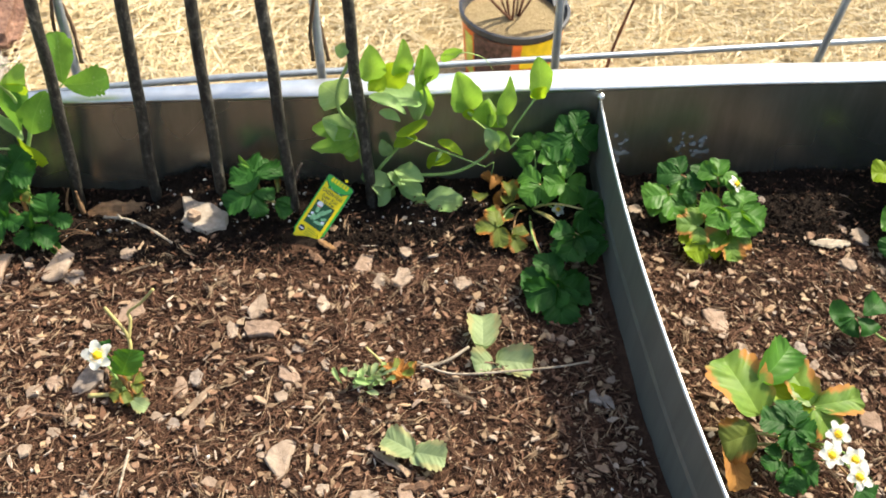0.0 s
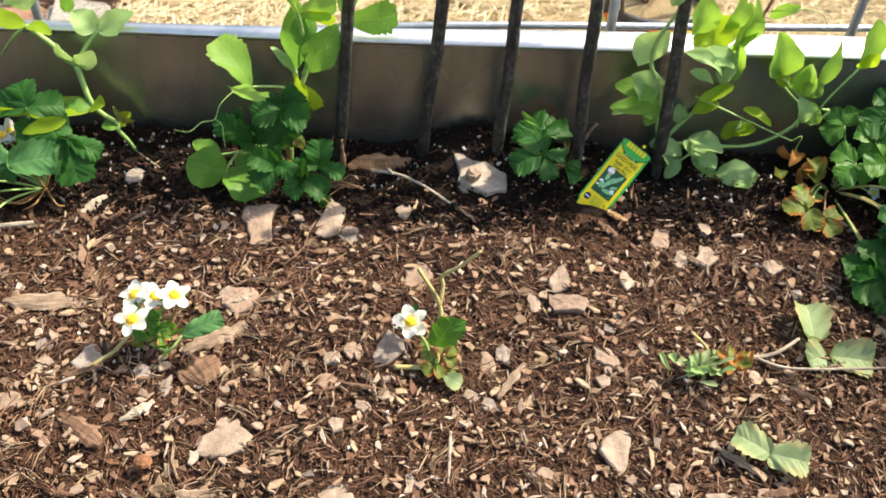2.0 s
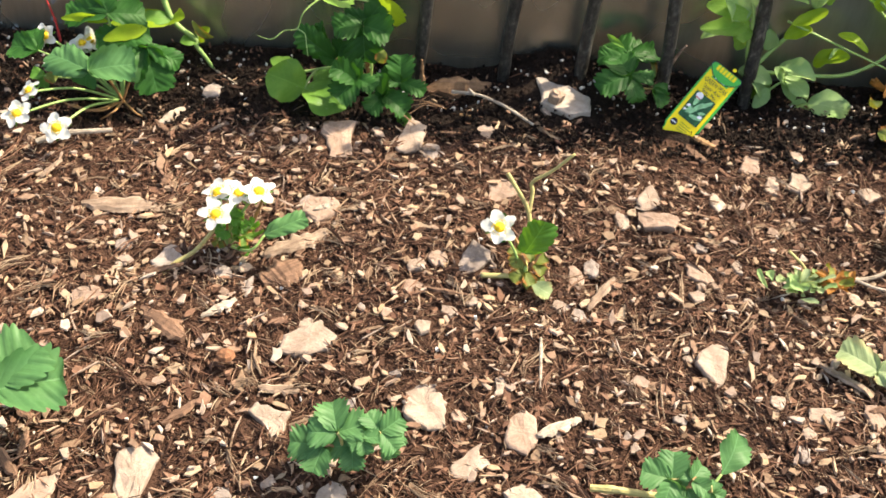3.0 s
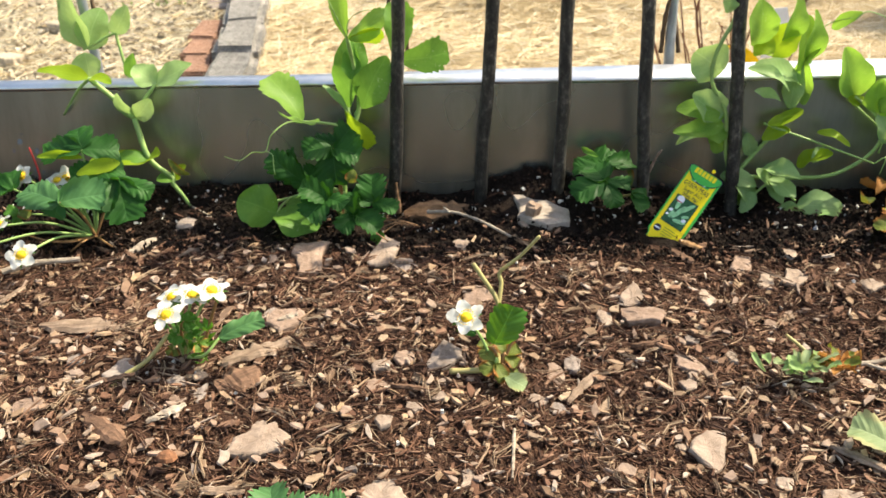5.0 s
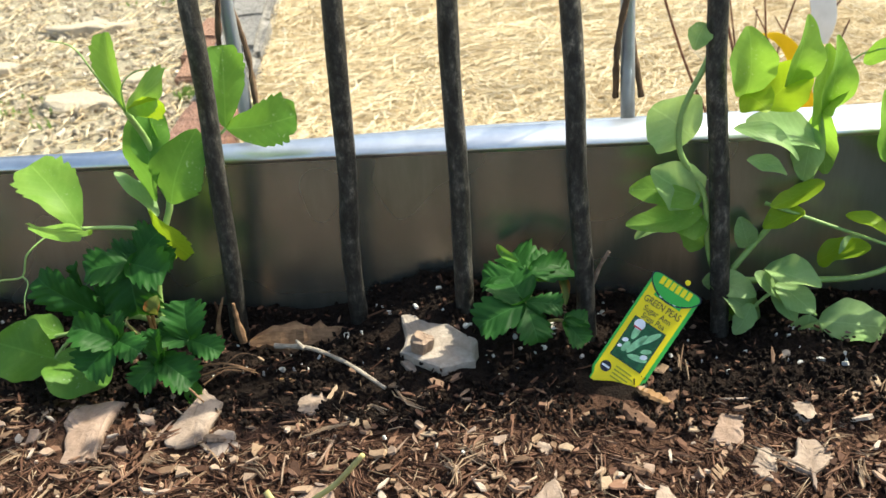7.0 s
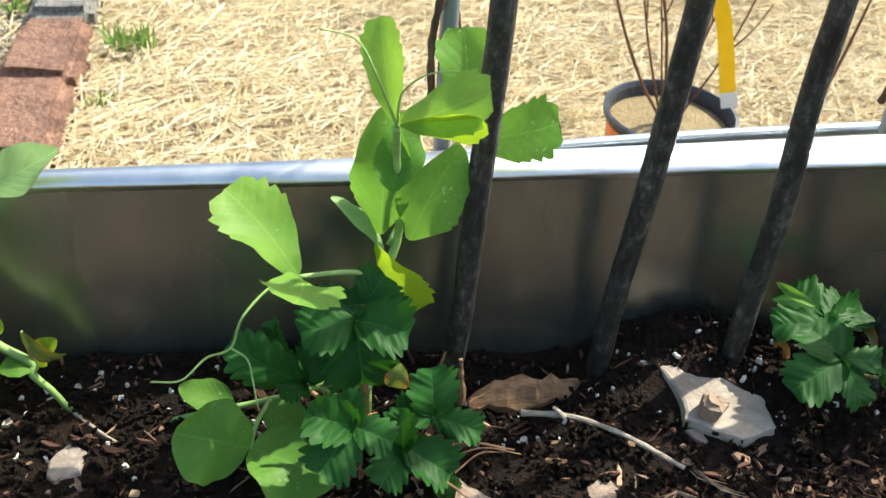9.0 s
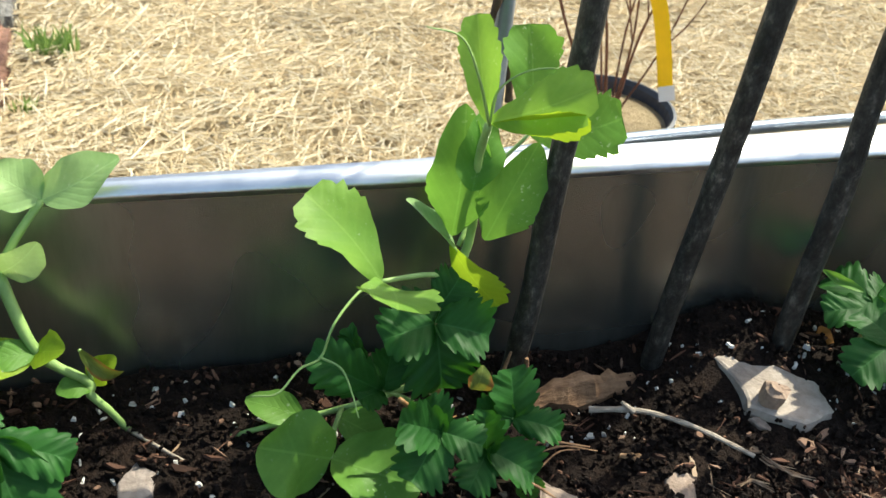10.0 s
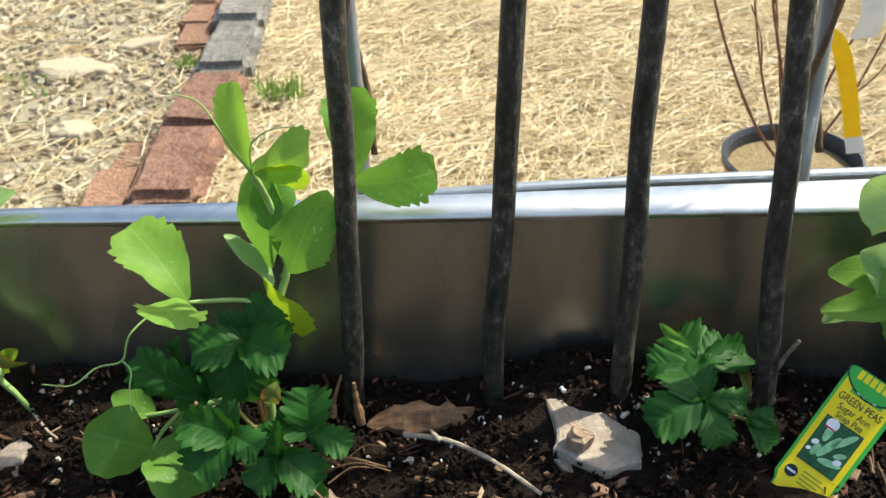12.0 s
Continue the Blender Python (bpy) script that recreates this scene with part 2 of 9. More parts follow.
PEA_PALE = leaf_material("pale_pea_leaf", (0.32, 0.465, 0.205), (0.20, 0.36, 0.125), (0.45, 0.62, 0.16), 0.45, 0.36, 0.28, 0.6)
PEA_YELLOW = leaf_material("yellow_pea_leaf", (0.30, 0.42, 0.03), (0.2, 0.34, 0.025), (0.5, 0.7, 0.03), 0.42, 0.45, 0.30, 0.3)
BERRY = leaf_material("berry_leaf", (0.031, 0.118, 0.021), (0.011, 0.054, 0.011), (0.08, 0.29, 0.012), 0.5, 0.24, 0.4)
BERRY_LIGHT = leaf_material("light_berry_leaf", (0.085, 0.22, 0.035), (0.042, 0.14, 0.024), (0.22, 0.48, 0.02), 0.4, 0.3, 0.5)
BERRY_GREY = leaf_material("matt_berry_leaf", (0.085, 0.205, 0.075), (0.048, 0.14, 0.052), (0.17, 0.38, 0.06), 0.45, 0.25, 0.5)
BERRY_PALE = leaf_material("pale_berry_leaf", (0.28, 0.36, 0.2), (0.2, 0.27, 0.13), (0.35, 0.5, 0.15), 0.55, 0.25, 0.4, 0.0, (0.34, 0.33, 0.16))
BERRY_RED = leaf_material("reddened_berry_leaf", (0.17, 0.28, 0.05), (0.09, 0.19, 0.045), (0.4, 0.5, 0.05), 0.42, 0.3, 0.4, 0.0, (0.45, 0.20, 0.06))
BERRY_OLD = leaf_material("browned_berry_leaf", (0.15, 0.19, 0.04), (0.08, 0.11, 0.03), (0.3, 0.3, 0.03), 0.5, 0.25, 0.4, 0.0, (0.25, 0.1, 0.025))
WITHERED = leaf_material("withered_leaf", (0.50, 0.25, 0.075), (0.30, 0.13, 0.04), (0.6, 0.27, 0.05), 0.65, 0.25, 0.3)
STEM = plain_material("green_stem", (0.26, 0.40, 0.12), 0.5, 0.25, 70)
STEM_PALE = plain_material("pale_stem", (0.38, 0.33, 0.13), 0.55, 0.25, 70)
STEM_RED = plain_material("reddish_stem", (0.28, 0.15, 0.06), 0.55, 0.3, 70)
PETAL = petal_material()
POLLEN = plain_material("yellow_centre", (0.80, 0.50, 0.02), 0.75, 0.3, 400, bump=0.8)
STRAW, STRAW_BED, DIRT = straw_material(), straw_bed_material(), dirt_material()

# ---------------------------------------------------------------- builders
def mesh_data(name, verts, faces, mat, uvs=None, smooth=False):
    me = bpy.data.meshes.new(name)
    me.from_pydata([tuple(map(float, v)) for v in verts], [], [tuple(map(int, f)) for f in faces])
    if uvs is not None:
        layer = me.uv_layers.new(name="UVMap")
        for loop in me.loops:
            layer.data[loop.index].uv = uvs[loop.vertex_index]
    if smooth:
        me.polygons.foreach_set("use_smooth", [True] * len(me.polygons))
    me.materials.append(mat)
    me.update()
    return me


def part(name, geometry, mat, parent=None, label="", smooth=False):
    """One mesh object out of (verts, faces) or (verts, faces, uvs) or a bmesh, under its thing."""
    if isinstance(geometry, bmesh.types.BMesh):
        me = bpy.data.meshes.new(name)
        geometry.to_mesh(me)
        geometry.free()
        me.materials.append(mat)
        if smooth:
            me.polygons.foreach_set("use_smooth", [True] * len(me.polygons))
    else:
        me = mesh_data(name, geometry[0], geometry[1], mat, geometry[2] if len(geometry) > 2 else None, smooth)
    ob = new(name, me)
    if parent:
        ob.parent = parent
    return tagged(ob, label) if label else ob


def thing(name, place, label, category, group="", kind=""):
    e = new(name)
    e.empty_display_size = 0.02
    e.location = place
    bpy.context.view_layer.update()
    return tagged(e, label, category, group, kind)


def under(ob, owner):
    """Parents ob to owner and leaves it where it stands."""
    ob.parent = owner
    ob.matrix_parent_inverse = Matrix.Translation(owner.location).inverted() if owner.type == "EMPTY" else Matrix()
    return ob


def join(*geos):
    verts, faces, uvs = [], [], []
    for g in geos:
        k = len(verts)
        verts += [tuple(v) for v in g[0]]
        faces += [tuple(i + k for i in f) for f in g[1]]
        uvs += list(g[2]) if len(g) > 2 else [(0.3, 0.8)] * len(g[0])
    return verts, faces, uvs


def glide(points, steps=6):
    """Points along a smooth curve through the given ones."""
    p = [Vector(q) for q in points]
    p = [2 * p[0] - p[1]] + p + [2 * p[-1] - p[-2]]
    out = []
    for i in range(1, len(p) - 2):
        for k in range(steps):
            t = k / steps
            a, b, c, d = p[i - 1], p[i], p[i + 1], p[i + 2]
            out.append(0.5 * (2 * b + (c - a) * t + (2 * a - 5 * b + 4 * c - d) * t * t + (3 * b - a - 3 * c + d) * t ** 3))
    return out + [p[-2]]


def tube(points, r0, r1=None, sides=7, steps=6, lumpy=0.0, seed=0):
    """A closed tapering tube along a curve."""
    r1 = r0 if r1 is None else r1
    path, rnd = glide(points, steps), random.Random(seed)
    verts, faces = [], []
    ref = Vector((0.31, 0.77, 0.2))
    for i, c in enumerate(path):
        d = (path[min(i + 1, len(path) - 1)] - path[max(i - 1, 0)]).normalized()
        a = d.cross(ref).normalized()
        b = d.cross(a)
        r = (r0 + (r1 - r0) * i / (len(path) - 1)) * (1 + lumpy * rnd.uniform(-1, 1))
        for k in range(sides):
            w = 2 * math.pi * k / sides
            rr = r * (1 + 0.5 * lumpy * rnd.uniform(-1, 1))
            verts.append(c + a * (rr * math.cos(w)) + b * (rr * math.sin(w)))
        if i:
            for k in range(sides):
                o, n = (i - 1) * sides, (k + 1) % sides
                faces.append((o + k, o + n, o + sides + n, o + sides + k))
    faces.append(tuple(range(sides))[::-1])
    faces.append(tuple(range(len(verts) - sides, len(verts))))
    return verts, faces


def blade(base, tip, width, normal, shape="pea", teeth=0.0, fold=0.15, bow=0.08, seed=0, rows=24, pleat=0.0, cut=3):
    """A leaf blade from base to tip; fold lifts its sides, bow arches it, teeth notch its edge (one each cut rows), pleat sinks its side veins."""
    saw = {3: ((-1.25, 0.15, 1.15), (-0.10, 0.05, 0.30), (-1.0, 0.3, 0.7)), 4: ((-1.5, -0.2, 0.9, 1.1), (-0.12, 0.0, 0.15, 0.42), (-1.0, -0.1, 0.6, 0.5))}[cut]
    base, tip, rnd = Vector(base), Vector(tip), random.Random(seed)
    along = tip - base
    size = along.length
    along.normalize()
    up = Vector(normal)
    up = (up - along * up.dot(along)).normalized()
    side = along.cross(up)
    cols = (-1.0, -0.8, -0.45, 0.0, 0.45, 0.8, 1.0)
    ph, ph2, ph3 = rnd.uniform(0, 6), rnd.uniform(0, 6), rnd.uniform(-0.5, 0.5)
    verts, uvs, faces = [], [], []
    for i in range(rows + 1):
        u = i / rows
        if shape == "pea":
            w = (u ** 0.66) * max(0.0, 1 - u ** 5.5) ** 0.55 * 1.2
            bite = teeth * max(0.0, (u - 0.38) / 0.5)
        elif shape == "oval":
            w = max(0.0, math.sin(math.pi * min(1, u ** 0.86 * 0.985))) ** 0.66
            bite = teeth * max(0.0, (u - 0.4) / 0.5)
        elif shape == "round":
            w = max(0.0, math.sin(math.pi * min(1, u * 0.99))) ** 0.5
            bite = teeth
        elif shape == "petal":
            w = min(1.0, 0.3 + 2.2 * u) * max(0.0, 1 - u ** 2.6) ** 0.62 * 1.05
            bite = teeth
        elif shape == "stipule":
            w = min(1.0, 0.35 + 2.6 * u) * max(0.0, 1 - u ** 2.3) ** 0.62 * 1.12
            bite = teeth * max(0.0, 1 - u / 0.42)
        else:
            w = max(0.0, math.sin(math.pi * min(1, u ** 0.7 * 0.99))) ** 0.9
            bite = teeth
        for v in cols:
            out = abs(v) == 1.0
            jut = bite * rnd.uniform(0.7, 1.3) * saw[0][i % cut] if out else 0.0
            half = 0.5 * width * w * (1 + jut * (1.0 if w > 0.2 else 0.3)) * (1 + 0.045 * math.sin(ph + 9 * u + 2 * v) + 0.03 * math.sin(ph2 + 21 * u))
            x = u * size + (size * bite * saw[1][i % cut] if out else 0)
            x += 0.10 * size * (v * v if shape == "stipule" else 0) * (1 - u)
            lift = fold * abs(v) ** 1.3 * half + bow * size * 4 * u * (1 - u)
            lift += 0.09 * width * math.sin(ph + 5 * u) * v * w + 0.075 * width * math.sin(ph2 + 8 * u + 2.0 * v) * abs(v) * w
            lift += pleat * width * saw[2][i % cut] * abs(v) * (1.2 - abs(v)) * w
            sway = ph3 * 0.12 * size * math.sin(math.pi * u)
            verts.append(base + along * x + side * (v * half + sway) + up * lift)
            uvs.append((u, 0.5 + 0.5 * v * min(1, w)))
    n = len(cols)
    for i in range(rows):
        for k in range(n - 1):
            faces.append((i * n + k, i * n + k + 1, (i + 1) * n + k + 1, (i + 1) * n + k))
    return verts, faces, uvs


def leaflet(base, tip, width, normal, teeth=0.12, fold=0.2, bow=0.05, seed=0, pleat=0.018, count=7):
    """A strawberry leaflet: side veins run from the midrib to coarse teeth, and the blade bulges between them."""
    base, tip, rnd = Vector(base), Vector(tip), random.Random(seed)
    along = tip - base
    size = along.length
    along.normalize()
    up = Vector(normal)
    up = (up - along * up.dot(along)).normalized()
    side = along.cross(up)
    curl, twist, wave = rnd.uniform(-0.16, 0.20), rnd.uniform(-0.30, 0.30), rnd.uniform(0, 6)
    saw, ridge = (-0.80, 0.10, 0.70, 0.35), (-1.0, 0.15, 0.75, 0.2)
    n, steps = 4 * count, 5
    verts, uvs, faces = [], [], []
    for i in range(-n, n + 1):
        s = i / n
        a = abs(s)
        x = size * (0.5 + 0.5 * math.cos(math.pi * a ** 1.25))
        y = 0.5 * width * max(0.0, math.sin(math.pi * a ** 0.86)) ** 0.66 * (1 if s >= 0 else -1)
        o = min(0.80 * size, max(0.0, x - 0.55 * abs(y) - 0.10 * size))
        k = (n - abs(i)) % 4
        grip = min(1.0, max(0.0, (0.93 - a) * 4))
        bite = 1 + 1.0 * teeth * saw[k] * grip * rnd.uniform(0.75, 1.2)
        for q in range(steps + 1):
            w = q / steps
            f = w * (1 + (bite - 1) * w ** 3)
            px, py = o + (x - o) * f, y * f
            lift = fold * abs(py) + bow * size * 4 * (px / size) * (1 - px / size)
            lift += pleat * size * ridge[k] * w * (1.25 - w) * 1.6 + 0.7 * curl * size * w ** 4 * (0.4 + a)
            lift += twist * py * px / size + 0.055 * size * math.sin(wave + 9 * s) * w * w + 0.03 * size * math.sin(2 * wave + 17 * s + 3 * w) * w
            verts.append(base + along * px + side * py + up * lift)
            uvs.append((px / size, 0.5 + py / width))
    m = steps + 1
    for i in range(2 * n):
        for q in range(steps):
            faces.append((i * m + q, i * m + q + 1, (i + 1) * m + q + 1, (i + 1) * m + q))
    return verts, faces, uvs


def trefoil(at, ahead, size, normal, seed=0, spread=82, width=1.0, fold=0.16, droop=0.08, teeth=0.12, bow=0.05, pleat=0.018):
    """A strawberry leaf: three toothed leaflets that meet at one point."""
    at, up, rnd = Vector(at), Vector(normal).normalized(), random.Random(seed)
    ahead = Vector(ahead)
    ahead = (ahead - up * ahead.dot(up)).normalized()
    geos = []
    for k, a in enumerate((0, spread, -spread)):
        d = Matrix.Rotation(radians(a + rnd.uniform(-8, 8)), 3, up) @ ahead
        d = (d - up * (droop + rnd.uniform(-0.1, 0.12))).normalized()
        s = size * (1.0 if k == 0 else 0.93) * rnd.uniform(0.92, 1.1)
        n = (up + d * droop + Vector((rnd.uniform(-0.2, 0.2), rnd.uniform(-0.2, 0.2), 0))).normalized()
        geos.append(leaflet(at + d * (0.04 * size), at + d * s, s * width, n, teeth, fold, bow, seed * 7 + k, pleat))
    return join(*geos)


def berry_leaf(plant, root, at, ahead, size, normal, mat=None, seed=0, stalk=None, **extra):
    """A leaf of a strawberry plant with its stalk, from the crown to where the leaflets meet."""
    leaf = under(part("leaf", trefoil(at, ahead, size, normal, seed, **extra), mat or BERRY, smooth=True), plant)
    root, at = Vector(root), Vector(at)
    mid = (root + at) / 2 + Vector((0, 0, 0.012)) + (at - root).cross(Vector((0, 0, 1))) * 0.08
    s = part("stalk", tube((root, mid, at), 0.0014, 0.001, 6), stalk or random.Random(seed).choice((STEM, STEM_PALE, STEM_RED)), smooth=True)
    s.parent = leaf
    s.matrix_parent_inverse = leaf.matrix_basis.inverted()
    return leaf


def ellipsoid(centre, r, axis=(0, 0, 1), rings=6, sides=10, cut=0.0):
    q = Vector((0, 0, 1)).rotation_difference(Vector(axis).normalized())
    verts, faces = [], []
    for i in range(rings + 1):
        a = math.pi * i / rings
        for k in range(sides):
            w = 2 * math.pi * k / sides
            verts.append(Vector(centre) + q @ Vector((r[0] * math.sin(a) * math.cos(w), r[1] * math.sin(a) * math.sin(w), r[2] * max(cut, math.cos(a)))))
    for i in range(rings):
        for k in range(sides):
            n = (k + 1) % sides
            faces.append((i * sides + k, i * sides + n, (i + 1) * sides + n, (i + 1) * sides + k)[::-1])
    return verts, faces


def flower(plant, at, normal, width, root=None, seed=0):
    """A strawberry flower: sepals, five round white petals, a domed yellow centre and a stalk."""
    at, up, rnd = Vector(at), Vector(normal).normalized(), random.Random(seed)
    a = up.cross(Vector((0.9, 0.3, 0.1))).normalized()
    geos = []
    for k in range(10):
        d = Matrix.Rotation(radians(36 * k + 18 + rnd.uniform(-6, 6)), 3, up) @ a
        geos.append(blade(at - up * 0.0015, at + d * (width * 0.4) - up * 0.003, width * 0.13, up, "spear", 0, 0.1, 0.05, k, 6))
    head = under(part("flower", join(*geos), BERRY_LIGHT, smooth=True), plant)
    for k in range(5):
        d = Matrix.Rotation(radians(72 * k + rnd.uniform(-7, 7)), 3, up) @ a
        g = blade(at + d * (width * 0.06), at + d * (width * rnd.uniform(0.47, 0.53)) + up * (width * rnd.uniform(-0.03, 0.04)), width * rnd.uniform(0.31, 0.40), up, "petal", 0.05, rnd.uniform(0.0, 0.3), rnd.uniform(-0.05, 0.09), seed * 5 + k, 12)
        part("petal", g, PETAL, head, smooth=True)
    part("flower_centre", ellipsoid(at + up * 0.0005, (width * 0.15, width * 0.145, width * 0.10), up, 7, 12, -0.2), POLLEN, head, smooth=True)
    bits = [ellipsoid(at + (Matrix.Rotation(radians(18 * k), 3, up) @ a) * (width * rnd.uniform(0.16, 0.22)) + up * width * 0.05, (width * 0.022,) * 3, up, 3, 5) for k in range(20)]
    part("stamens", join(*bits), POLLEN, head)
    if root is not None:
        root = Vector(root)
        part("flower_stalk", tube((root, (root + at) / 2 + Vector((0, 0, 0.008)), at - up * 0.002), 0.0013, 0.001, 6), STEM, head, smooth=True)
    return head


def pea_leaf(plant, base, tip, width, normal, mat=None, seed=0, teeth=0.0, fold=0.25, bow=0.06, shape=None):
    if shape == "berry":
        geometry = leaflet(base, tip, width, normal, teeth, fold, bow, seed)
    else:
        geometry = blade(base, tip, width, normal, shape or ("pea" if teeth else "oval"), teeth, fold, bow, seed, 27)
    return under(part("leaf", geometry, mat or PEA, smooth=True), plant)


def stalk(plant, points, r0, r1, mat=None, name="stem", lumpy=0.04, sides=8):
    return under(part(name, tube(points, r0, r1, sides, 8, lumpy), mat or STEM, smooth=True), plant)


def rock_geometry(w, d, h, seed, flat=0.9, stepped=True):
    """A flat broken stone: an angular outline with ragged edges, worn rims and an uneven, stepped top."""
    rnd = random.Random(seed)
    n = rnd.choice((5, 5, 6, 7))
    turn = rnd.uniform(0, 6)
    corners = []
    for k in range(n):
        a = turn + 2 * math.pi * (k + rnd.uniform(-0.36, 0.36)) / n
        q = rnd.uniform(0.70, 1.18)
        corners.append(Vector((0.5 * w * q * math.cos(a), 0.5 * d * q * math.sin(a))))
    ring = []
    for k in range(n):
        p, q = corners[k], corners[(k + 1) % n]
        nrm = Vector((q.y - p.y, p.x - q.x))
        bulge = rnd.uniform(-0.10, 0.12)
        for t in (0.0, 0.22, 0.45, 0.7, 0.88):
            ring.append(p.lerp(q, t) + nrm * (bulge * 4 * t * (1 - t) + (rnd.uniform(-0.05, 0.05) if t else 0)))
    m = len(ring)
    shift = Vector((rnd.uniform(0, 9), rnd.uniform(0, 9), 0))
    tilt = rnd.uniform(-0.5, 0.5), rnd.uniform(-0.5, 0.5)
    step = rnd.uniform(0, 6.3)

    def top(x, y):
        z = h * (1 + tilt[0] * x / w + tilt[1] * y / d) + 0.0010 * noise.noise(Vector((x * 90, y * 90, 0)) + shift)
        z += 0.0005 * noise.noise(Vector((x * 260, y * 260, 3)) + shift)
        return z - (0.28 * h if stepped and (x * math.cos(step) + y * math.sin(step)) > 0.17 * w else 0)

    verts, faces = [], []
    for s, z in ((0.86, -1.4), (1.0, 0.0), (0.985, 0.55), (flat + 0.03, 0.9), (flat - 0.05, 1.0), (0.6, 1.0), (0.3, 1.0)):
        for p in ring:
            j = rnd.uniform(0.975, 1.025)
            x, y = p.x * s * j, p.y * s * j
            verts.append((x, y, h * z * rnd.uniform(0.85, 1.15) if z < 0.8 else top(x, y) - (h * 0.14 if z < 1 else 0)))
    for i in range(6):
        for k in range(m):
            q = (k + 1) % m
            faces.append((i * m + k, i * m + q, (i + 1) * m + q, (i + 1) * m + k))
    verts.append((0, 0, top(0, 0)))
    for k in range(m):
        faces.append((6 * m + k, 6 * m + (k + 1) % m, len(verts) - 1))
    return verts, faces


def soil_height(x, y):
    p = Vector((x, y, 0.0))
    z = 0.010 * noise.noise(p * 7) + 0.006 * noise.noise(p * 19) + 0.0035 * noise.noise(p * 55)
    z += 0.016 * math.exp(-((x - 0.055) ** 2 + (y + 0.012) ** 2) / 0.0022)
    z -= 0.014 * math.exp(-((x - 0.3) ** 2 / 0.03 + (y + 0.26) ** 2 / 0.02))
    z -= 0.012 * math.exp(-((x + 0.06) ** 2 + (y + 0.045) ** 2) / 0.0016)
    return z


CLEAR = {}


def clear(x, y, r):
    """Keeps loose crumbs off the top of a stone."""
    for i in range(int((x - r) // 0.02), int((x + r) // 0.02) + 1):
        for j in range(int((y - r) // 0.02), int((y + r) // 0.02) + 1):
            CLEAR.setdefault((i, j), []).append((x, y, r * r))


def stone(name, mat, label, x, y, w, d, turn=0.0, h=None, seed=0, tip=(0, 0)):
    h = h or 0.075 * min(w, d) + 0.0012
    ob = part(name, rock_geometry(w, d, h, seed), mat)
    ob.matrix_basis = pose(x, y, soil_height(x, y) + 0.0016, tip[0], tip[1], turn)
    clear(x, y, 0.43 * min(w, d))
    if max(w, d) > 1.3 * min(w, d):
        e = 0.5 * (max(w, d) - min(w, d))
        a = radians(turn + (0 if w > d else 90))
        clear(x + e * math.cos(a), y + e * math.sin(a), 0.38 * min(w, d))
        clear(x - e * math.cos(a), y - e * math.sin(a), 0.38 * min(w, d))
    return tagged(ob, label, "stone", "stones on the mulch")


def plank(name, mat, label, x, y, length, wide, turn, thick=0.004, seed=0, lift=0.003, category="bark piece", roll=0.0):
    """A split, tapering piece of bark or wood that lies on the soil."""
    rnd, verts, faces = random.Random(seed), [], []
    n = 13
    for i in range(n):
        u = i / (n - 1)
        half = 0.5 * wide * (math.sin(math.pi * (0.05 + 0.88 * u)) ** 0.6) * rnd.uniform(0.68, 1.14)
        off, z = rnd.uniform(-0.08, 0.08) * wide, rnd.uniform(-0.15, 0.15) * thick + 0.06 * length * math.sin(3 * u) * 0.3
        for v, zz in ((-1, 0), (-0.55, 1), (0.5, 1.15), (1, 0.2), (0.4, -1), (-0.5, -1)):
            verts.append(((u - 0.5) * length, off + v * half, z + zz * thick * 0.5))
        if i:
            for k in range(6):
                m = (k + 1) % 6
                faces.append(((i - 1) * 6 + k, i * 6 + k, i * 6 + m, (i - 1) * 6 + m))
    faces += [tuple(range(6)), tuple(range((n - 1) * 6, n * 6))[::-1]]
    ob = part(name, (verts, faces), mat)
    ob.matrix_basis = pose(x, y, soil_height(x, y) + lift, roll, 0, turn)
    return tagged(ob, label, category, "bark on the mulch")


def scatter(name, count, spot, size, mat, label, category, seed, parent=None, flat=0.35, kind="stuff", pitch=28):
    """Many small angular pieces in one mesh; spot(rng) gives a place, size(rng) length, width and thickness."""
    rng = np.random.default_rng(seed)
    verts, faces = [], []
    for i in range(count):
        x, y, z = spot(rng)
        a, b, c = size(rng)
        n = int(rng.integers(5, 9)) if b > 0.0025 else 6
        ang = (np.arange(n) + rng.uniform(-0.42, 0.42, n)) * (2 * math.pi / n)
        far = rng.uniform(0.5, 1.15, n)
        bend = rng.normal(0, 0.16) / a
        rot = Euler((radians(rng.uniform(-pitch, pitch)), radians(rng.uniform(-pitch, pitch)), rng.uniform(0, 6.28))).to_matrix()
        k = len(verts)
        for zz, s in ((-0.5, 1.0), (0.5, 0.86)):
            for t, q in zip(ang, far):
                px = 0.5 * a * s * q * math.cos(t)
                verts.append(Vector((x, y, z)) + rot @ Vector((px, 0.5 * b * s * q * math.sin(t) + bend * px * px, c * zz)))
        faces.append(tuple(range(k + n, k + 2 * n)))
        for j in range(n):
            m = (j + 1) % n
            faces.append((k + j, k + m, k + n + m, k + n + j))
    ob = part(name, (verts, faces), mat, parent)
    return tagged(ob, label, category, "", kind)


def slab(x0, x1, y0, y1, z0, z1, bevel=0.0, segments=2):
    bm = bmesh.new()
    bmesh.ops.create_cube(bm, size=1.0)
    for v in bm.verts:
        v.co = Vector(((x0 + x1) / 2 + v.co.x * (x1 - x0), (y0 + y1) / 2 + v.co.y * (y1 - y0), (z0 + z1) / 2 + v.co.z * (z1 - z0)))
    if bevel:
        bmesh.ops.bevel(bm, geom=bm.edges[:], offset=bevel, segments=segments, affect="EDGES")
    return bm

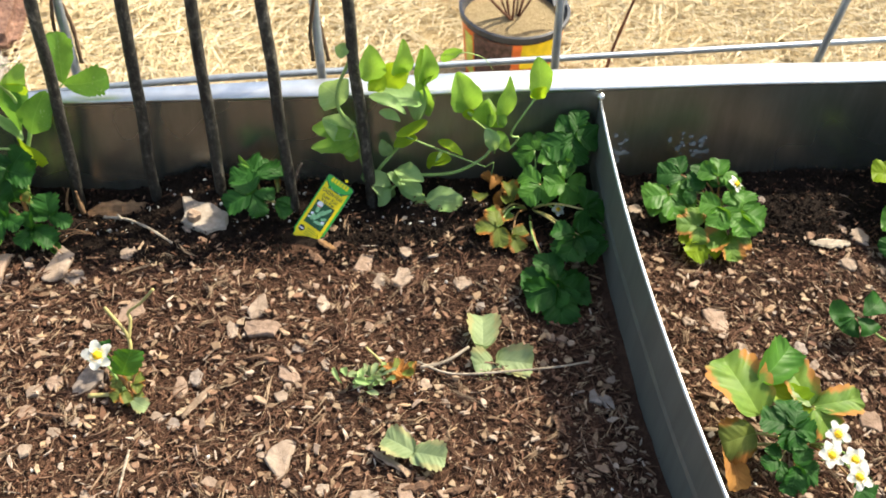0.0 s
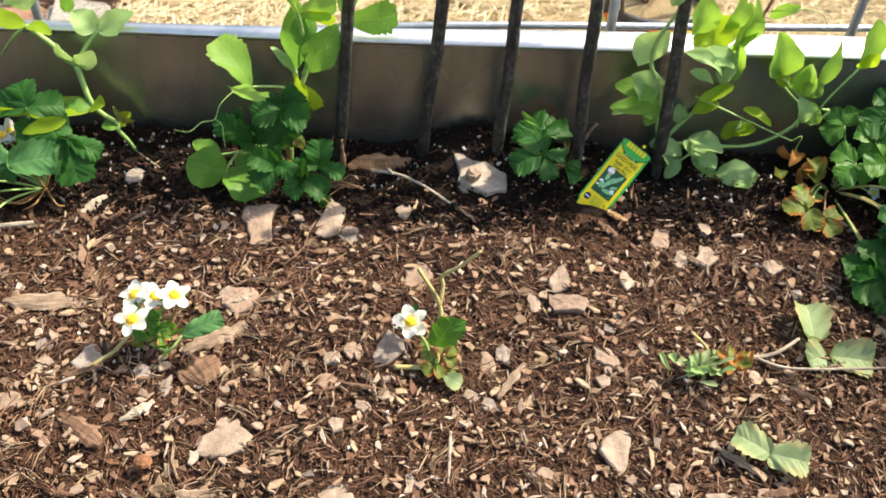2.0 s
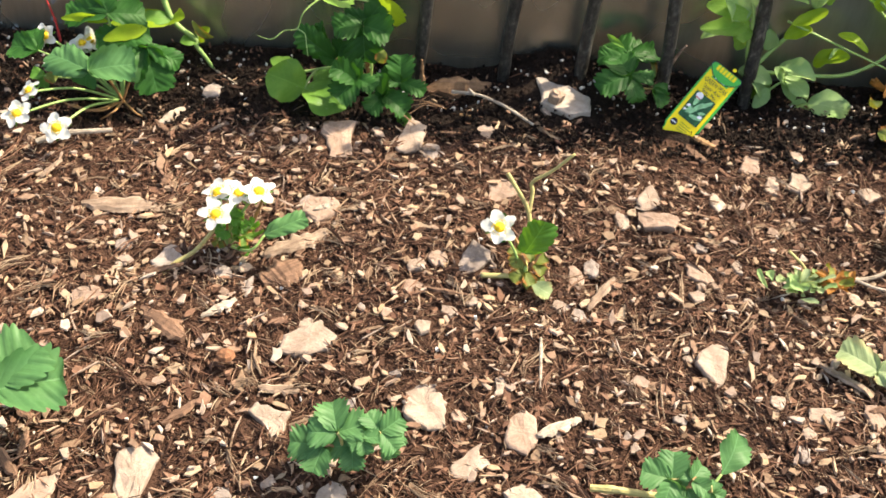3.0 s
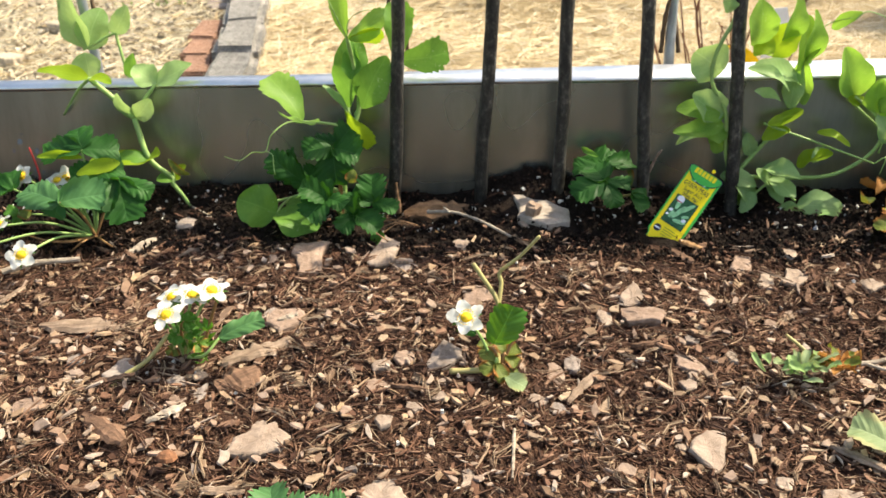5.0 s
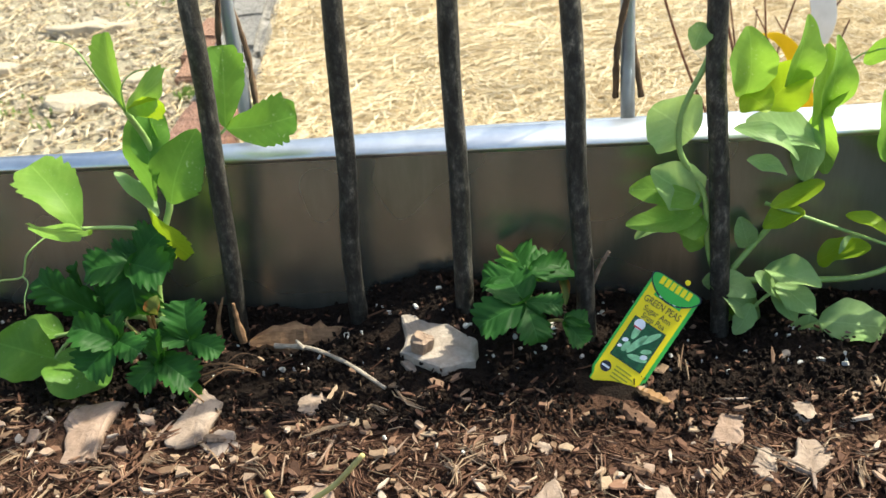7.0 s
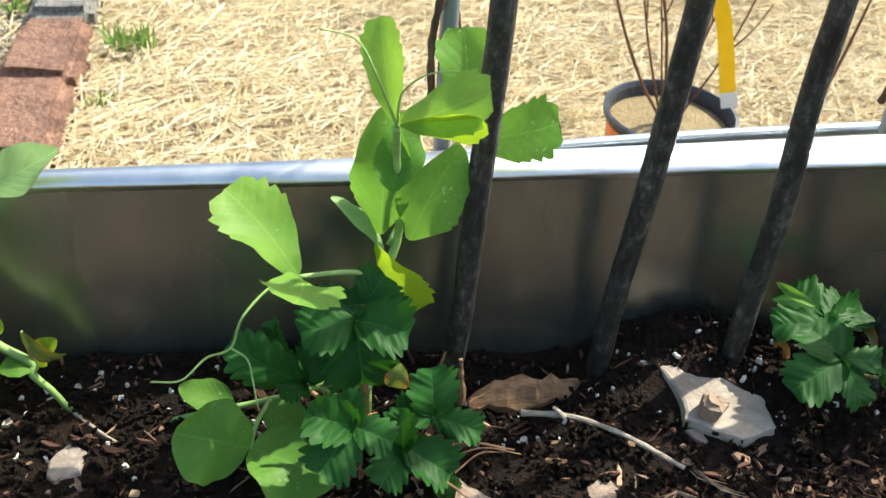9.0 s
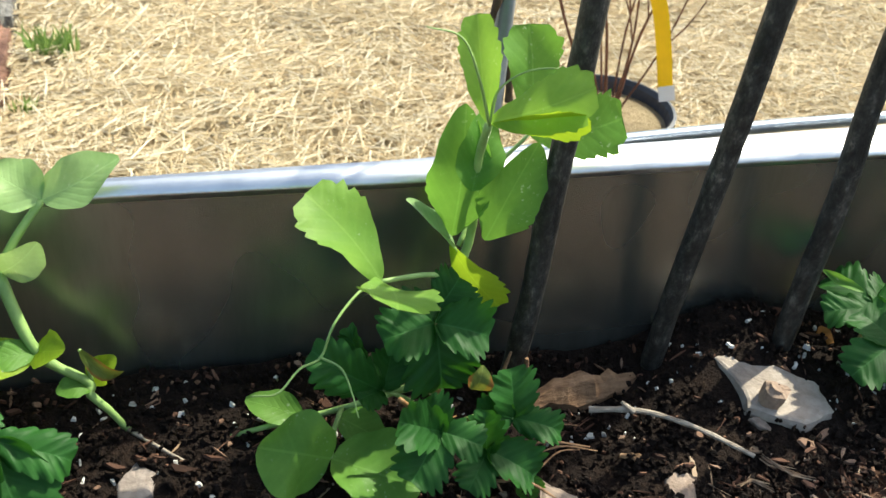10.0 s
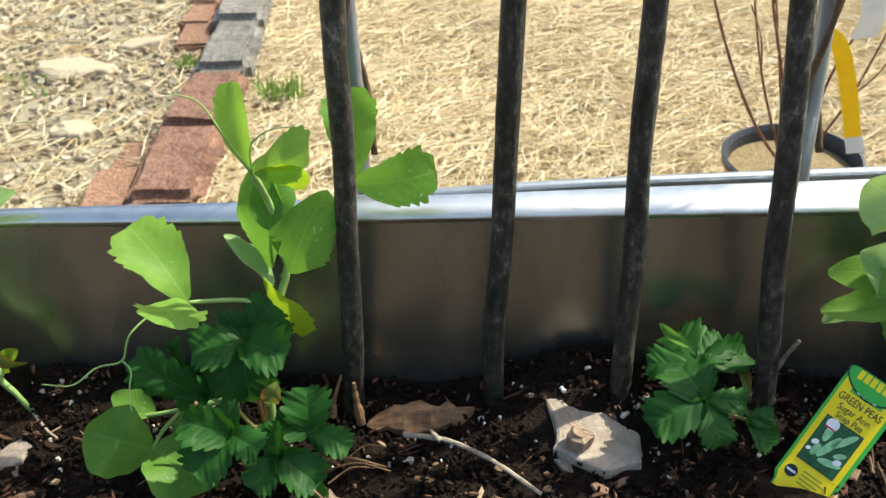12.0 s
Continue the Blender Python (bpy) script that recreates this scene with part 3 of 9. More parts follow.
# ---------------------------------------------------------------- ground and straw
GROUND = -0.98


def ground_sheet():
    xs = [-400, -60, -12] + [-6 + 0.1 * i for i in range(121)] + [12, 60, 400]
    ys = [-400, -60, -10] + [-3 + 0.1 * i for i in range(111)] + [14, 60, 400]
    verts = [(x, y, GROUND + 0.02 * noise.noise(Vector((x * 1.3, y * 1.3, 0)))) for y in ys for x in xs]
    n = len(xs)
    faces = [(j * n + i, j * n + i + 1, (j + 1) * n + i + 1, (j + 1) * n + i) for j in range(len(ys) - 1) for i in range(n - 1)]
    return verts, faces


tagged(part("ground", ground_sheet(), DIRT, smooth=True), "dry pale dirt and gravel ground around the bed", "ground", "", "structure")


def edging_x(y):
    """The line of the edging's straw side."""
    return -0.797 - 0.041 * max(0.0, y - 1.55) ** 2


def straw_height(x, y):
    p = Vector((x, y, 0))
    z = GROUND + 0.035 + 0.03 * noise.noise(p * 1.9) + 0.015 * noise.noise(p * 6)
    return z + 0.16 * math.exp(-((x - 0.35) ** 2 / 0.18 + (y - 3.75) ** 2 / 0.12))


def straw_sheet():
    verts, faces = [], []
    nx, ny = 90, 100
    for j in range(ny + 1):
        y = 0.12 + 8.4 * j / ny
        for i in range(nx + 1):
            x = edging_x(y) + 0.01 + (7.5) * (i / nx) ** 1.3
            verts.append((x, y, straw_height(x, y) - 0.012))
    for j in range(ny):
        for i in range(nx):
            a = j * (nx + 1) + i
            faces.append((a, a + 1, a + nx + 2, a + nx + 1))
    return verts, faces


tagged(part("straw_bed", straw_sheet(), STRAW_BED, smooth=True), "matted layer of golden straw mulch", "straw", "", "stuff")


def straw_strands(count, seed):
    rng = np.random.default_rng(seed)
    verts, faces = [], []
    for i in range(count):
        y = 0.5 + 5.6 * rng.random() ** 1.25
        lo = edging_x(y) - 0.02
        x = lo + rng.random() * (0.95 + 0.62 * y - lo)
        a, tilt = rng.uniform(0, 6.28), rng.normal(0, 0.10)
        length, r = 0.03 + 0.17 * rng.random() ** 1.7, rng.uniform(0.0007, 0.0019)
        d = Vector((math.cos(a), math.sin(a), tilt)).normalized()
        s = Vector((-d.y, d.x, 0)).normalized()
        u = d.cross(s)
        c = Vector((x, y, straw_height(x, y) + rng.uniform(-0.004, 0.02)))
        bend = s * rng.normal(0, 0.12) * length + Vector((0, 0, rng.uniform(0, 0.05) * length))
        k = len(verts)
        for t in (-0.5, 0.0, 0.5):
            p = c + d * (t * length) + bend * (0.25 - t * t)
            verts += [p + s * r, p + u * r * 0.8, p - s * r]
        for q in (0, 3):
            faces += [(k + q, k + q + 1, k + q + 4, k + q + 3), (k + q + 1, k + q + 2, k + q + 5, k + q + 4)]
    return verts, faces


tagged(part("loose_straw", straw_strands(64000, 3), STRAW), "loose golden straw strands on the ground", "straw", "", "stuff")

# ---------------------------------------------------------------- the steel bed
X0, X1, Y0 = -1.25, 0.895, -1.30
LEAN = 0.16     # the back panel leans out by this much for each metre of height


def swept(profile, x0, x1, step=0.04, wave=0.0012, hinge=None):
    """A sheet of steel with the given (y, z) outline, along x, slightly uneven."""
    verts, faces = [], []
    n = int((x1 - x0) / step)
    for i in range(n + 1):
        x = x0 + (x1 - x0) * i / n
        dy, dz = wave * noise.noise(Vector((x * 5, 3.3, 0))) * 2, wave * noise.noise(Vector((x * 4, 9.1, 0)))
        grow = 1.0 if hinge is None else min(1.5, max(0.35, 0.85 + 1.7 * x))
        verts += [((x, y + dy, z + dz + 0.018 * x) if hinge is None or y < hinge else (x, hinge + (y - hinge) * grow + dy, z + dz + 0.018 * x)) for y, z in profile]
    m = len(profile)
    for i in range(n):
        for k in range(m):
            j = (k + 1) % m
            faces.append((i * m + k, i * m + j, (i + 1) * m + j, (i + 1) * m + k))
    faces += [tuple(range(m)), tuple(range(n * m, (n + 1) * m))[::-1]]
    return verts, faces


bed = thing("raised_bed", (0, 0, GROUND), "tall galvanised steel raised bed full of mulch", "raised bed", "", "structure")
TOP = 0.1115
sheet = [(-0.3 * LEAN, -0.3), (TOP * LEAN, TOP), (TOP * LEAN + 0.0015, TOP), (-0.3 * LEAN + 0.0015, -0.3)]
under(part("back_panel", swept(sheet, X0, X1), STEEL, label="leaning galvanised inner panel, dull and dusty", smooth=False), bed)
a, b = TOP * LEAN, TOP
flange = [(a - 0.0012, b - 0.0015), (a + 0.0005, b + 0.0022), (a + 0.007, b + 0.0046), (a + 0.0185, b + 0.0076), (a + 0.021, b + 0.006), (a + 0.0205, b - 0.014), (a + 0.019, b - 0.014), (a + 0.0185, b + 0.005), (a + 0.007, b + 0.0026)]
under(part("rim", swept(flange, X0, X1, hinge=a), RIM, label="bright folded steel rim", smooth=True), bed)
under(part("outer_wall", slab(X0, X1, 0.020, 0.023, GROUND - 0.05, 0.06), STEEL), bed)
under(part("front_panel", slab(X0, X1, Y0 - 0.002, Y0, GROUND - 0.05, 0.115), STEEL), bed)
under(part("end_panel", slab(X0 - 0.002, X0, Y0, 0.05, GROUND - 0.05, 0.11), STEEL), bed)
under(part("end_panel", slab(X1, X1 + 0.002, Y0, 0.05, GROUND - 0.05, 0.128), STEEL), bed)


def divider_x(y):
    """The line of the slightly bowed cross panel."""
    return 0.4945 + 0.17 * (max(y, -0.52) + 0.2) ** 2 - 0.10 * min(0.0, y + 0.52)


def divider_sheet():
    """The cross panel: a crease runs along it below the folded top edge."""
    verts, faces = [], []
    ys = np.linspace(Y0, 0.012, 44)
    prof = [(0.002, -0.2), (0.0015, 0.048), (-0.0012, 0.053), (0.0, 0.059), (0.0, 0.1075)]
    ring = prof + [(x + 0.0016, z) for x, z in prof[::-1]]
    for y in ys:
        o = divider_x(y) + 0.0015 * noise.noise(Vector((0, y * 9, 4)))
        verts += [(o + x, y, z) for x, z in ring]
    m = len(ring)
    for i in range(len(ys) - 1):
        for k in range(m):
            j = (k + 1) % m
            faces.append((i * m + k, (i + 1) * m + k, (i + 1) * m + j, i * m + j))
    return verts, faces


div = thing("divider", (0.506, -0.6, 0), "thin dark galvanised divider panel across the bed", "panel", "", "structure")
under(part("sheet", divider_sheet(), DUSTY_STEEL), div)
edge = [(divider_x(y) + 0.001, y, 0.1085) for y in np.linspace(Y0, 0.012, 14)]
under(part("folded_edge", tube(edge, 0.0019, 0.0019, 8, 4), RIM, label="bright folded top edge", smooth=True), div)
under(part("screw", ellipsoid((0.5025, 0.010, 0.116), (0.0045, 0.0045, 0.0035), (0, -1, 0.4), 5, 8), RIM), div)

# ---------------------------------------------------------------- soil
def soil_sheet():
    xs, ys = np.arange(X0 + 0.001, X1 - 0.001, 0.0115), np.linspace(Y0 + 0.001, -0.0015, 112)
    verts = [(x, y, soil_height(x, y) + (0.004 if y > -0.015 else 0)) for y in ys for x in xs]
    n = len(xs)
    faces = [(j * n + i, j * n + i + 1, (j + 1) * n + i + 1, (j + 1) * n + i) for j in range(len(ys) - 1) for i in range(n - 1)]
    return verts, faces


soil = tagged(part("soil", soil_sheet(), SOIL, smooth=True), "dark brown shredded bark mulch over soil", "soil", "", "structure")


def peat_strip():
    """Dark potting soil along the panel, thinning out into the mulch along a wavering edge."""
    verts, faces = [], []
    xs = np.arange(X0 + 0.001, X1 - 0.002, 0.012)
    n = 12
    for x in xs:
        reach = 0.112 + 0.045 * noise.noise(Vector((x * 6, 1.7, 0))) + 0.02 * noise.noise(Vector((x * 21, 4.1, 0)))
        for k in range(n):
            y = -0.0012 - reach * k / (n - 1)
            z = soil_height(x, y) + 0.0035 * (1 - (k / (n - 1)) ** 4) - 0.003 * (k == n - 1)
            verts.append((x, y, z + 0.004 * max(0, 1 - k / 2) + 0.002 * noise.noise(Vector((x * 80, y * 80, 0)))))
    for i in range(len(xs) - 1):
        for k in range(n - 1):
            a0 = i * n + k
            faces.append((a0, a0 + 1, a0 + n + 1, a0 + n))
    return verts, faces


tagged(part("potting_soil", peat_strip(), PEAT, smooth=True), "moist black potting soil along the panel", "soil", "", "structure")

# ---------------------------------------------------------------- trellis rods and wire fence
def rod(foot, top, r=0.0063, seed=0):
    f, t = Vector(foot), Vector(top)
    d = (t - f)
    rnd = random.Random(seed)
    pts = [f - d * 0.1] + [f + d * k + Vector((rnd.uniform(-1, 1), rnd.uniform(-1, 1), 0)) * 0.0012 for k in (0, 0.2, 0.4, 0.6, 0.8)] + [t]
    ob = part("trellis_rod", tube(pts, r * 1.02, r * 0.97, 12, 5, 0.035, seed), ROD, smooth=True)
    return tagged(ob, "dark weathered round rod standing in the mulch", "rod", "row of trellis rods")


def lean_to(fx, fy, tx, ty, z=0.30):
    return (fx, fy, -0.004), (fx + (tx - fx) * z / 0.3, fy + (ty - fy) * z / 0.3, z)


rod(*lean_to(-0.0897, -0.0241, -0.0761, -0.0112), seed=1)
rod(*lean_to(-0.0051, -0.0213, 0.0083, -0.0196), seed=2)
rod(*lean_to(0.0719, -0.0293, 0.0724, -0.0158), seed=3)
rod(*lean_to(0.1542, -0.0426, 0.1354, -0.0120), seed=4)
rod(*lean_to(0.2424, -0.0315, 0.2177, -0.0072), seed=5)

FENCE = plain_material("grey_fence_steel", (0.30, 0.34, 0.40), 0.4, 0.2, 40, metal=0.7)
VINE = bark_material("dry_vine", (0.20, 0.13, 0.08), (0.06, 0.04, 0.03), (4, 4, 1))
fence = thing("wire_fence", (0.2, 0.075, GROUND), "grey galvanised wire fence panel wound with dry vines", "fence")
stalk(fence, ((-0.62, 0.045, 0.055), (-0.3, 0.046, 0.082), (0.0, 0.0712, 0.0970), (0.3, 0.1117, 0.0863), (0.6, 0.1523, 0.0741), (1.6, 0.287, 0.0336)), 0.0042, 0.0042, FENCE, "rail", 0)
for x, y, tx, ty in ((-0.402, 0.085, -0.42, 0.10), (-0.088, 0.075, -0.089, 0.085), (0.192, 0.075, 0.180, 0.078), (0.475, 0.122, 0.461, 0.122), (0.83, 0.17, 0.862, 0.18)):
    d = Vector((tx - x, ty - y, 0.3)) / 0.3
    p = Vector((x, y, 0))
    stalk(fence, (p + d * GROUND * 0.98, p, p + d * 0.2, p + d * 0.42), 0.0052, 0.0052, FENCE, "post", 0, 10)
    if x < 0.4:
        rnd = random.Random(int(x * 100))
        for s in range(2):
            pts = []
            for k in range(7):
                z = (0.17 if s and x < -0.2 else 0.12) + 0.045 * k
                w = 1.05 * k + 2.6 * s + x
                r = 0.0085 + 0.002 * rnd.random()
                pts.append(p + d * z + Vector((r * math.cos(w), r * math.sin(w), 0)))
            stalk(fence, pts, 0.0022, 0.0017, VINE, "dry_vine", 0.2, 6)

# ---------------------------------------------------------------- pea plants

pea = thing("pea_plant", (-0.135, -0.045, 0.000), "climbing pea plant with broad toothed bright green leaves", "pea plant", "pea plants along the panel")
stalk(pea, ((-0.138, -0.045, -0.010), (-0.136, -0.034, 0.045), (-0.128, -0.022, 0.078), (-0.122, -0.015, 0.096), (-0.121, -0.014, 0.114), (-0.124, -0.019, 0.145), (-0.126, -0.033, 0.173)), 0.0027, 0.0019, STEM, "stem")
pea_leaf(pea, (-0.131, -0.015, 0.099), (-0.128, -0.002, 0.166), 0.0300, (-0.40, -0.88, 0.25), PEA, 1, teeth=0.09, fold=0.3, shape="stipule")
pea_leaf(pea, (-0.117, -0.024, 0.102), (-0.093, -0.012, 0.150), 0.0330, (0.25, -0.95, 0.20), PEA, 2, teeth=0.09, shape="stipule")
pea_leaf(pea, (-0.126, -0.022, 0.130), (-0.119, -0.004, 0.163), 0.0240, (0.1, -0.9, 0.3), PEA, 3)
pea_leaf(pea, (-0.126, -0.033, 0.173), (-0.133, -0.019, 0.218), 0.0205, (-0.25, -0.9, 0.3), PEA_LIGHT, 4, fold=0.5, teeth=0.07)
pea_leaf(pea, (-0.126, -0.033, 0.174), (-0.090, -0.055, 0.202), 0.0300, (-0.50, -0.70, 0.50), PEA_LIGHT, 5, teeth=0.06, fold=-0.25, bow=0.05)
pea_leaf(pea, (-0.125, -0.033, 0.173), (-0.091, -0.059, 0.189), 0.0170, (-0.35, -0.90, -0.25), PEA_YELLOW, 6, teeth=0.06, bow=0.02)
stalk(pea, ((-0.131, -0.027, 0.083), (-0.148, -0.034, 0.091), (-0.171, -0.045, 0.098)), 0.0015, 0.0012, STEM, "stem")
pea_leaf(pea, (-0.171, -0.045, 0.098), (-0.204, -0.022, 0.133), 0.0420, (0.42, -0.55, 0.75), PEA_LIGHT, 7, teeth=0.08, fold=0.22)
pea_leaf(pea, (-0.170, -0.046, 0.098), (-0.172, -0.087, 0.118), 0.0420, (0.30, 0.35, 0.88), PEA_LIGHT, 8, teeth=0.08, fold=0.15, bow=0.02)
pea_leaf(pea, (-0.129, -0.021, 0.091), (-0.155, -0.012, 0.120), 0.0180, (0.70, -0.10, 0.65), PEA_PALE, 9, fold=0.35)
pea_leaf(pea, (-0.134, -0.023, 0.100), (-0.108, -0.035, 0.068), 0.0240, (-0.40, -0.88, 0.05), PEA_YELLOW, 10, teeth=0.10, bow=0.06, fold=0.0)
stalk(pea, ((-0.126, -0.012, 0.090), (-0.107, 0.012, 0.115), (-0.086, 0.022, 0.133)), 0.0014, 0.001, STEM, "stem")
pea_leaf(pea, (-0.086, 0.022, 0.133), (-0.036, 0.022, 0.141), 0.0370, (-0.08, -0.88, 0.47), PEA, 11, teeth=0.09, fold=0.2)
pea_leaf(pea, (-0.086, 0.022, 0.133), (-0.086, 0.048, 0.182), 0.0360, (0.05, -0.90, 0.45), PEA, 12, teeth=0.06)
stalk(pea, ((-0.136, -0.046, 0.022), (-0.152, -0.049, 0.030), (-0.175, -0.050, 0.024), (-0.192, -0.049, 0.018), (-0.235, -0.047, 0.006), (-0.261, -0.045, -0.006), (-0.268, -0.044, -0.026)), 0.0023, 0.0009, STEM, "stem")
stalk(pea, ((-0.188, -0.050, 0.020), (-0.194, -0.066, 0.021), (-0.197, -0.081, 0.020)), 0.0014, 0.0011, STEM, "stem")
pea_leaf(pea, (-0.197, -0.081, 0.020), (-0.231, -0.084, 0.037), 0.0410, (0.20, -0.88, 0.45), PEA, 13, shape="round")
pea_leaf(pea, (-0.197, -0.081, 0.020), (-0.156, -0.099, 0.013), 0.0440, (0.0, -0.22, 0.97), PEA, 14, shape="round")
pea_leaf(pea, (-0.190, -0.055, 0.020), (-0.168, -0.068, 0.013), 0.0220, (0, -0.3, 0.9), PEA, 15)
pea_leaf(pea, (-0.207, -0.046, 0.013), (-0.235, -0.038, 0.020), 0.0180, (0, -0.5, 0.85), PEA, 16)
stalk(pea, ((-0.172, -0.046, 0.097), (-0.183, -0.056, 0.102), (-0.196, -0.070, 0.096), (-0.202, -0.075, 0.082), (-0.212, -0.084, 0.085), (-0.222, -0.094, 0.082), (-0.233, -0.102, 0.090)), 0.0008, 0.0004, STEM, "tendril", 0.0, 5)
stalk(pea, ((-0.202, -0.075, 0.082), (-0.194, -0.084, 0.083), (-0.191, -0.097, 0.081), (-0.189, -0.105, 0.074)), 0.0006, 0.0003, STEM, "tendril", 0.0, 5)
stalk(pea, ((-0.126, -0.034, 0.174), (-0.124, -0.034, 0.190), (-0.112, -0.034, 0.199), (-0.094, -0.034, 0.200)), 0.0006, 0.0003, STEM, "tendril", 0.0, 5)
stalk(pea, ((-0.126, -0.034, 0.173), (-0.135, -0.040, 0.199), (-0.144, -0.040, 0.217), (-0.159, -0.040, 0.222)), 0.0008, 0.0003, STEM, "tendril", 0.0, 5)

pea_b = thing("pea_plant", (-0.284, -0.030, 0.000), "leaning pea plant with pale green leaves beside steel panel", "pea plant", "pea plants along the panel")
stalk(pea_b, ((-0.261, -0.057, -0.004), (-0.273, -0.054, 0.004), (-0.294, -0.032, -0.000)), 0.0006, 0.0013, TWIG, "stem")
stalk(pea_b, ((-0.290, -0.033, -0.003), (-0.294, -0.032, -0.000), (-0.301, -0.030, 0.012), (-0.309, -0.028, 0.023), (-0.310, -0.024, 0.028), (-0.331, -0.020, 0.047), (-0.344, -0.004, 0.083)), 0.0014, 0.003, STEM, "stem")
stalk(pea_b, ((-0.344, -0.004, 0.083), (-0.334, 0.004, 0.098), (-0.322, 0.012, 0.112)), 0.0023, 0.0018, STEM, "stem")
pea_leaf(pea_b, (-0.322, 0.012, 0.112), (-0.286, 0.018, 0.130), 0.0240, (0.0,-0.5,0.85), PEA_PALE, 17, fold=0.3)
pea_leaf(pea_b, (-0.322, 0.012, 0.112), (-0.345, 0.020, 0.126), 0.0260, (-0.1,-0.5,0.85), PEA_PALE, 18, fold=0.3)
pea_leaf(pea_b, (-0.344, -0.004, 0.083), (-0.354, -0.010, 0.111), 0.0200, (-0.5,-0.8,0.3), PEA_PALE, 19, shape="round")
pea_leaf(pea_b, (-0.344, -0.004, 0.083), (-0.322, -0.012, 0.106), 0.0200, (0.4,-0.8,0.3), PEA_PALE, 20, shape="round")
stalk(pea_b, ((-0.344, -0.004, 0.083), (-0.363, -0.002, 0.104), (-0.382, 0.000, 0.122)), 0.003, 0.0024, STEM, "stem")
pea_leaf(pea_b, (-0.382, 0.000, 0.122), (-0.433, 0.005, 0.128), 0.0180, (-0.1,-0.4,0.9), PEA_YELLOW, 21, fold=0.2)
pea_leaf(pea_b, (-0.382, 0.000, 0.122), (-0.357, -0.010, 0.121), 0.0140, (0.3,-0.4,0.9), PEA_YELLOW, 22)
stalk(pea_b, ((-0.382, 0.000, 0.122), (-0.399, 0.005, 0.106), (-0.419, 0.010, 0.080)), 0.0016, 0.0012, STEM, "stem")
pea_leaf(pea_b, (-0.331, -0.020, 0.047), (-0.316, -0.030, 0.056), 0.0200, (0.2,-0.5,0.8), PEA_YELLOW, 23)
pea_leaf(pea_b, (-0.331, -0.020, 0.047), (-0.358, -0.030, 0.053), 0.0160, (-0.2,-0.5,0.8), PEA, 24)
pea_leaf(pea_b, (-0.331, -0.020, 0.047), (-0.389, -0.050, 0.045), 0.0260, (-0.2,-0.5,0.85), PEA_YELLOW, 25)
stalk(pea_b, ((-0.308, -0.024, 0.026), (-0.309, -0.022, 0.040), (-0.312, -0.020, 0.046)), 0.0012, 0.0009, STEM, "stem")
pea_leaf(pea_b, (-0.308, -0.024, 0.026), (-0.296, -0.020, 0.040), 0.0140, (0,-.5,.8), PEA_YELLOW, 26)
pea_leaf(pea_b, (-0.308, -0.024, 0.026), (-0.324, -0.030, 0.028), 0.0130, (0,-.5,.8), PEA, 27)
pea_leaf(pea_b, (-0.312, -0.020, 0.046), (-0.293, -0.020, 0.029), 0.0080, (0,-.8,.3), BERRY_OLD, 28, bow=0.4)
stalk(pea_b, ((-0.366, 0.060, 0.099), (-0.374, 0.070, 0.134), (-0.377, 0.070, 0.142), (-0.406, 0.070, 0.127)), 0.0016, 0.0014, STEM, "stem")
pea_leaf(pea_b, (-0.406, 0.070, 0.128), (-0.424, 0.085, 0.187), 0.0360, (-0.5,-0.8,0.2), PEA_PALE, 29, fold=0.4)
pea_leaf(pea_b, (-0.406, 0.070, 0.125), (-0.392, 0.090, 0.162), 0.0340, (0.3,-0.9,0.2), PEA_PALE, 30)
pea_leaf(pea_b, (-0.408, 0.065, 0.124), (-0.406, 0.060, 0.098), 0.0300, (0,-.9,.3), PEA_PALE, 31)
pea_leaf(pea_b, (-0.433, 0.080, 0.188), (-0.432, 0.085, 0.241), 0.0340, (-0.6,-0.7,0.2), PEA_PALE, 32, fold=0.5)
pea_leaf(pea_b, (-0.432, 0.080, 0.188), (-0.403, 0.085, 0.217), 0.0280, (0.3,-0.8,0.4), PEA, 33, fold=0.3)
pea_leaf(pea_b, (-0.377, 0.070, 0.142), (-0.358, 0.070, 0.171), 0.0200, (0.3,-0.8,0.4), PEA_PALE, 34)
pea_leaf(pea_b, (-0.366, 0.060, 0.099), (-0.357, 0.060, 0.125), 0.0140, (0,-.9,.3), PEA, 35)
stalk(pea_b, ((-0.409, 0.070, 0.125), (-0.428, 0.080, 0.160), (-0.434, 0.085, 0.192), (-0.437, 0.090, 0.235)), 0.0018, 0.0014, STEM, "stem")

pea_c = thing("pea_plant", (0.252, -0.020, 0.000), "bushy sprawling pea plant with pale and yellow-green leaves", "pea plant", "pea plants along the panel")
stalk(pea_c, ((0.252, -0.022, -0.004), (0.233, -0.022, 0.051), (0.226, -0.020, 0.096), (0.209, -0.020, 0.127), (0.209, -0.018, 0.154), (0.221, -0.015, 0.184), (0.230, -0.012, 0.216)), 0.0022, 0.0017, STEM, "stem")
stalk(pea_c, ((0.252, -0.022, -0.004), (0.249, -0.012, 0.024), (0.265, 0.000, 0.043), (0.288, 0.005, 0.073), (0.304, 0.012, 0.103), (0.301, 0.015, 0.138)), 0.0024, 0.0019, STEM, "stem")
stalk(pea_c, ((0.255, -0.016, 0.027), (0.300, -0.016, 0.026), (0.338, -0.016, 0.029), (0.366, -0.014, 0.044), (0.380, -0.012, 0.063), (0.377, -0.008, 0.084), (0.351, -0.002, 0.106)), 0.0022, 0.0016, STEM, "stem")
stalk(pea_c, ((0.270, 0.000, 0.077), (0.316, -0.015, 0.065), (0.372, -0.030, 0.049)), 0.0013, 0.0009, STEM, "stem")
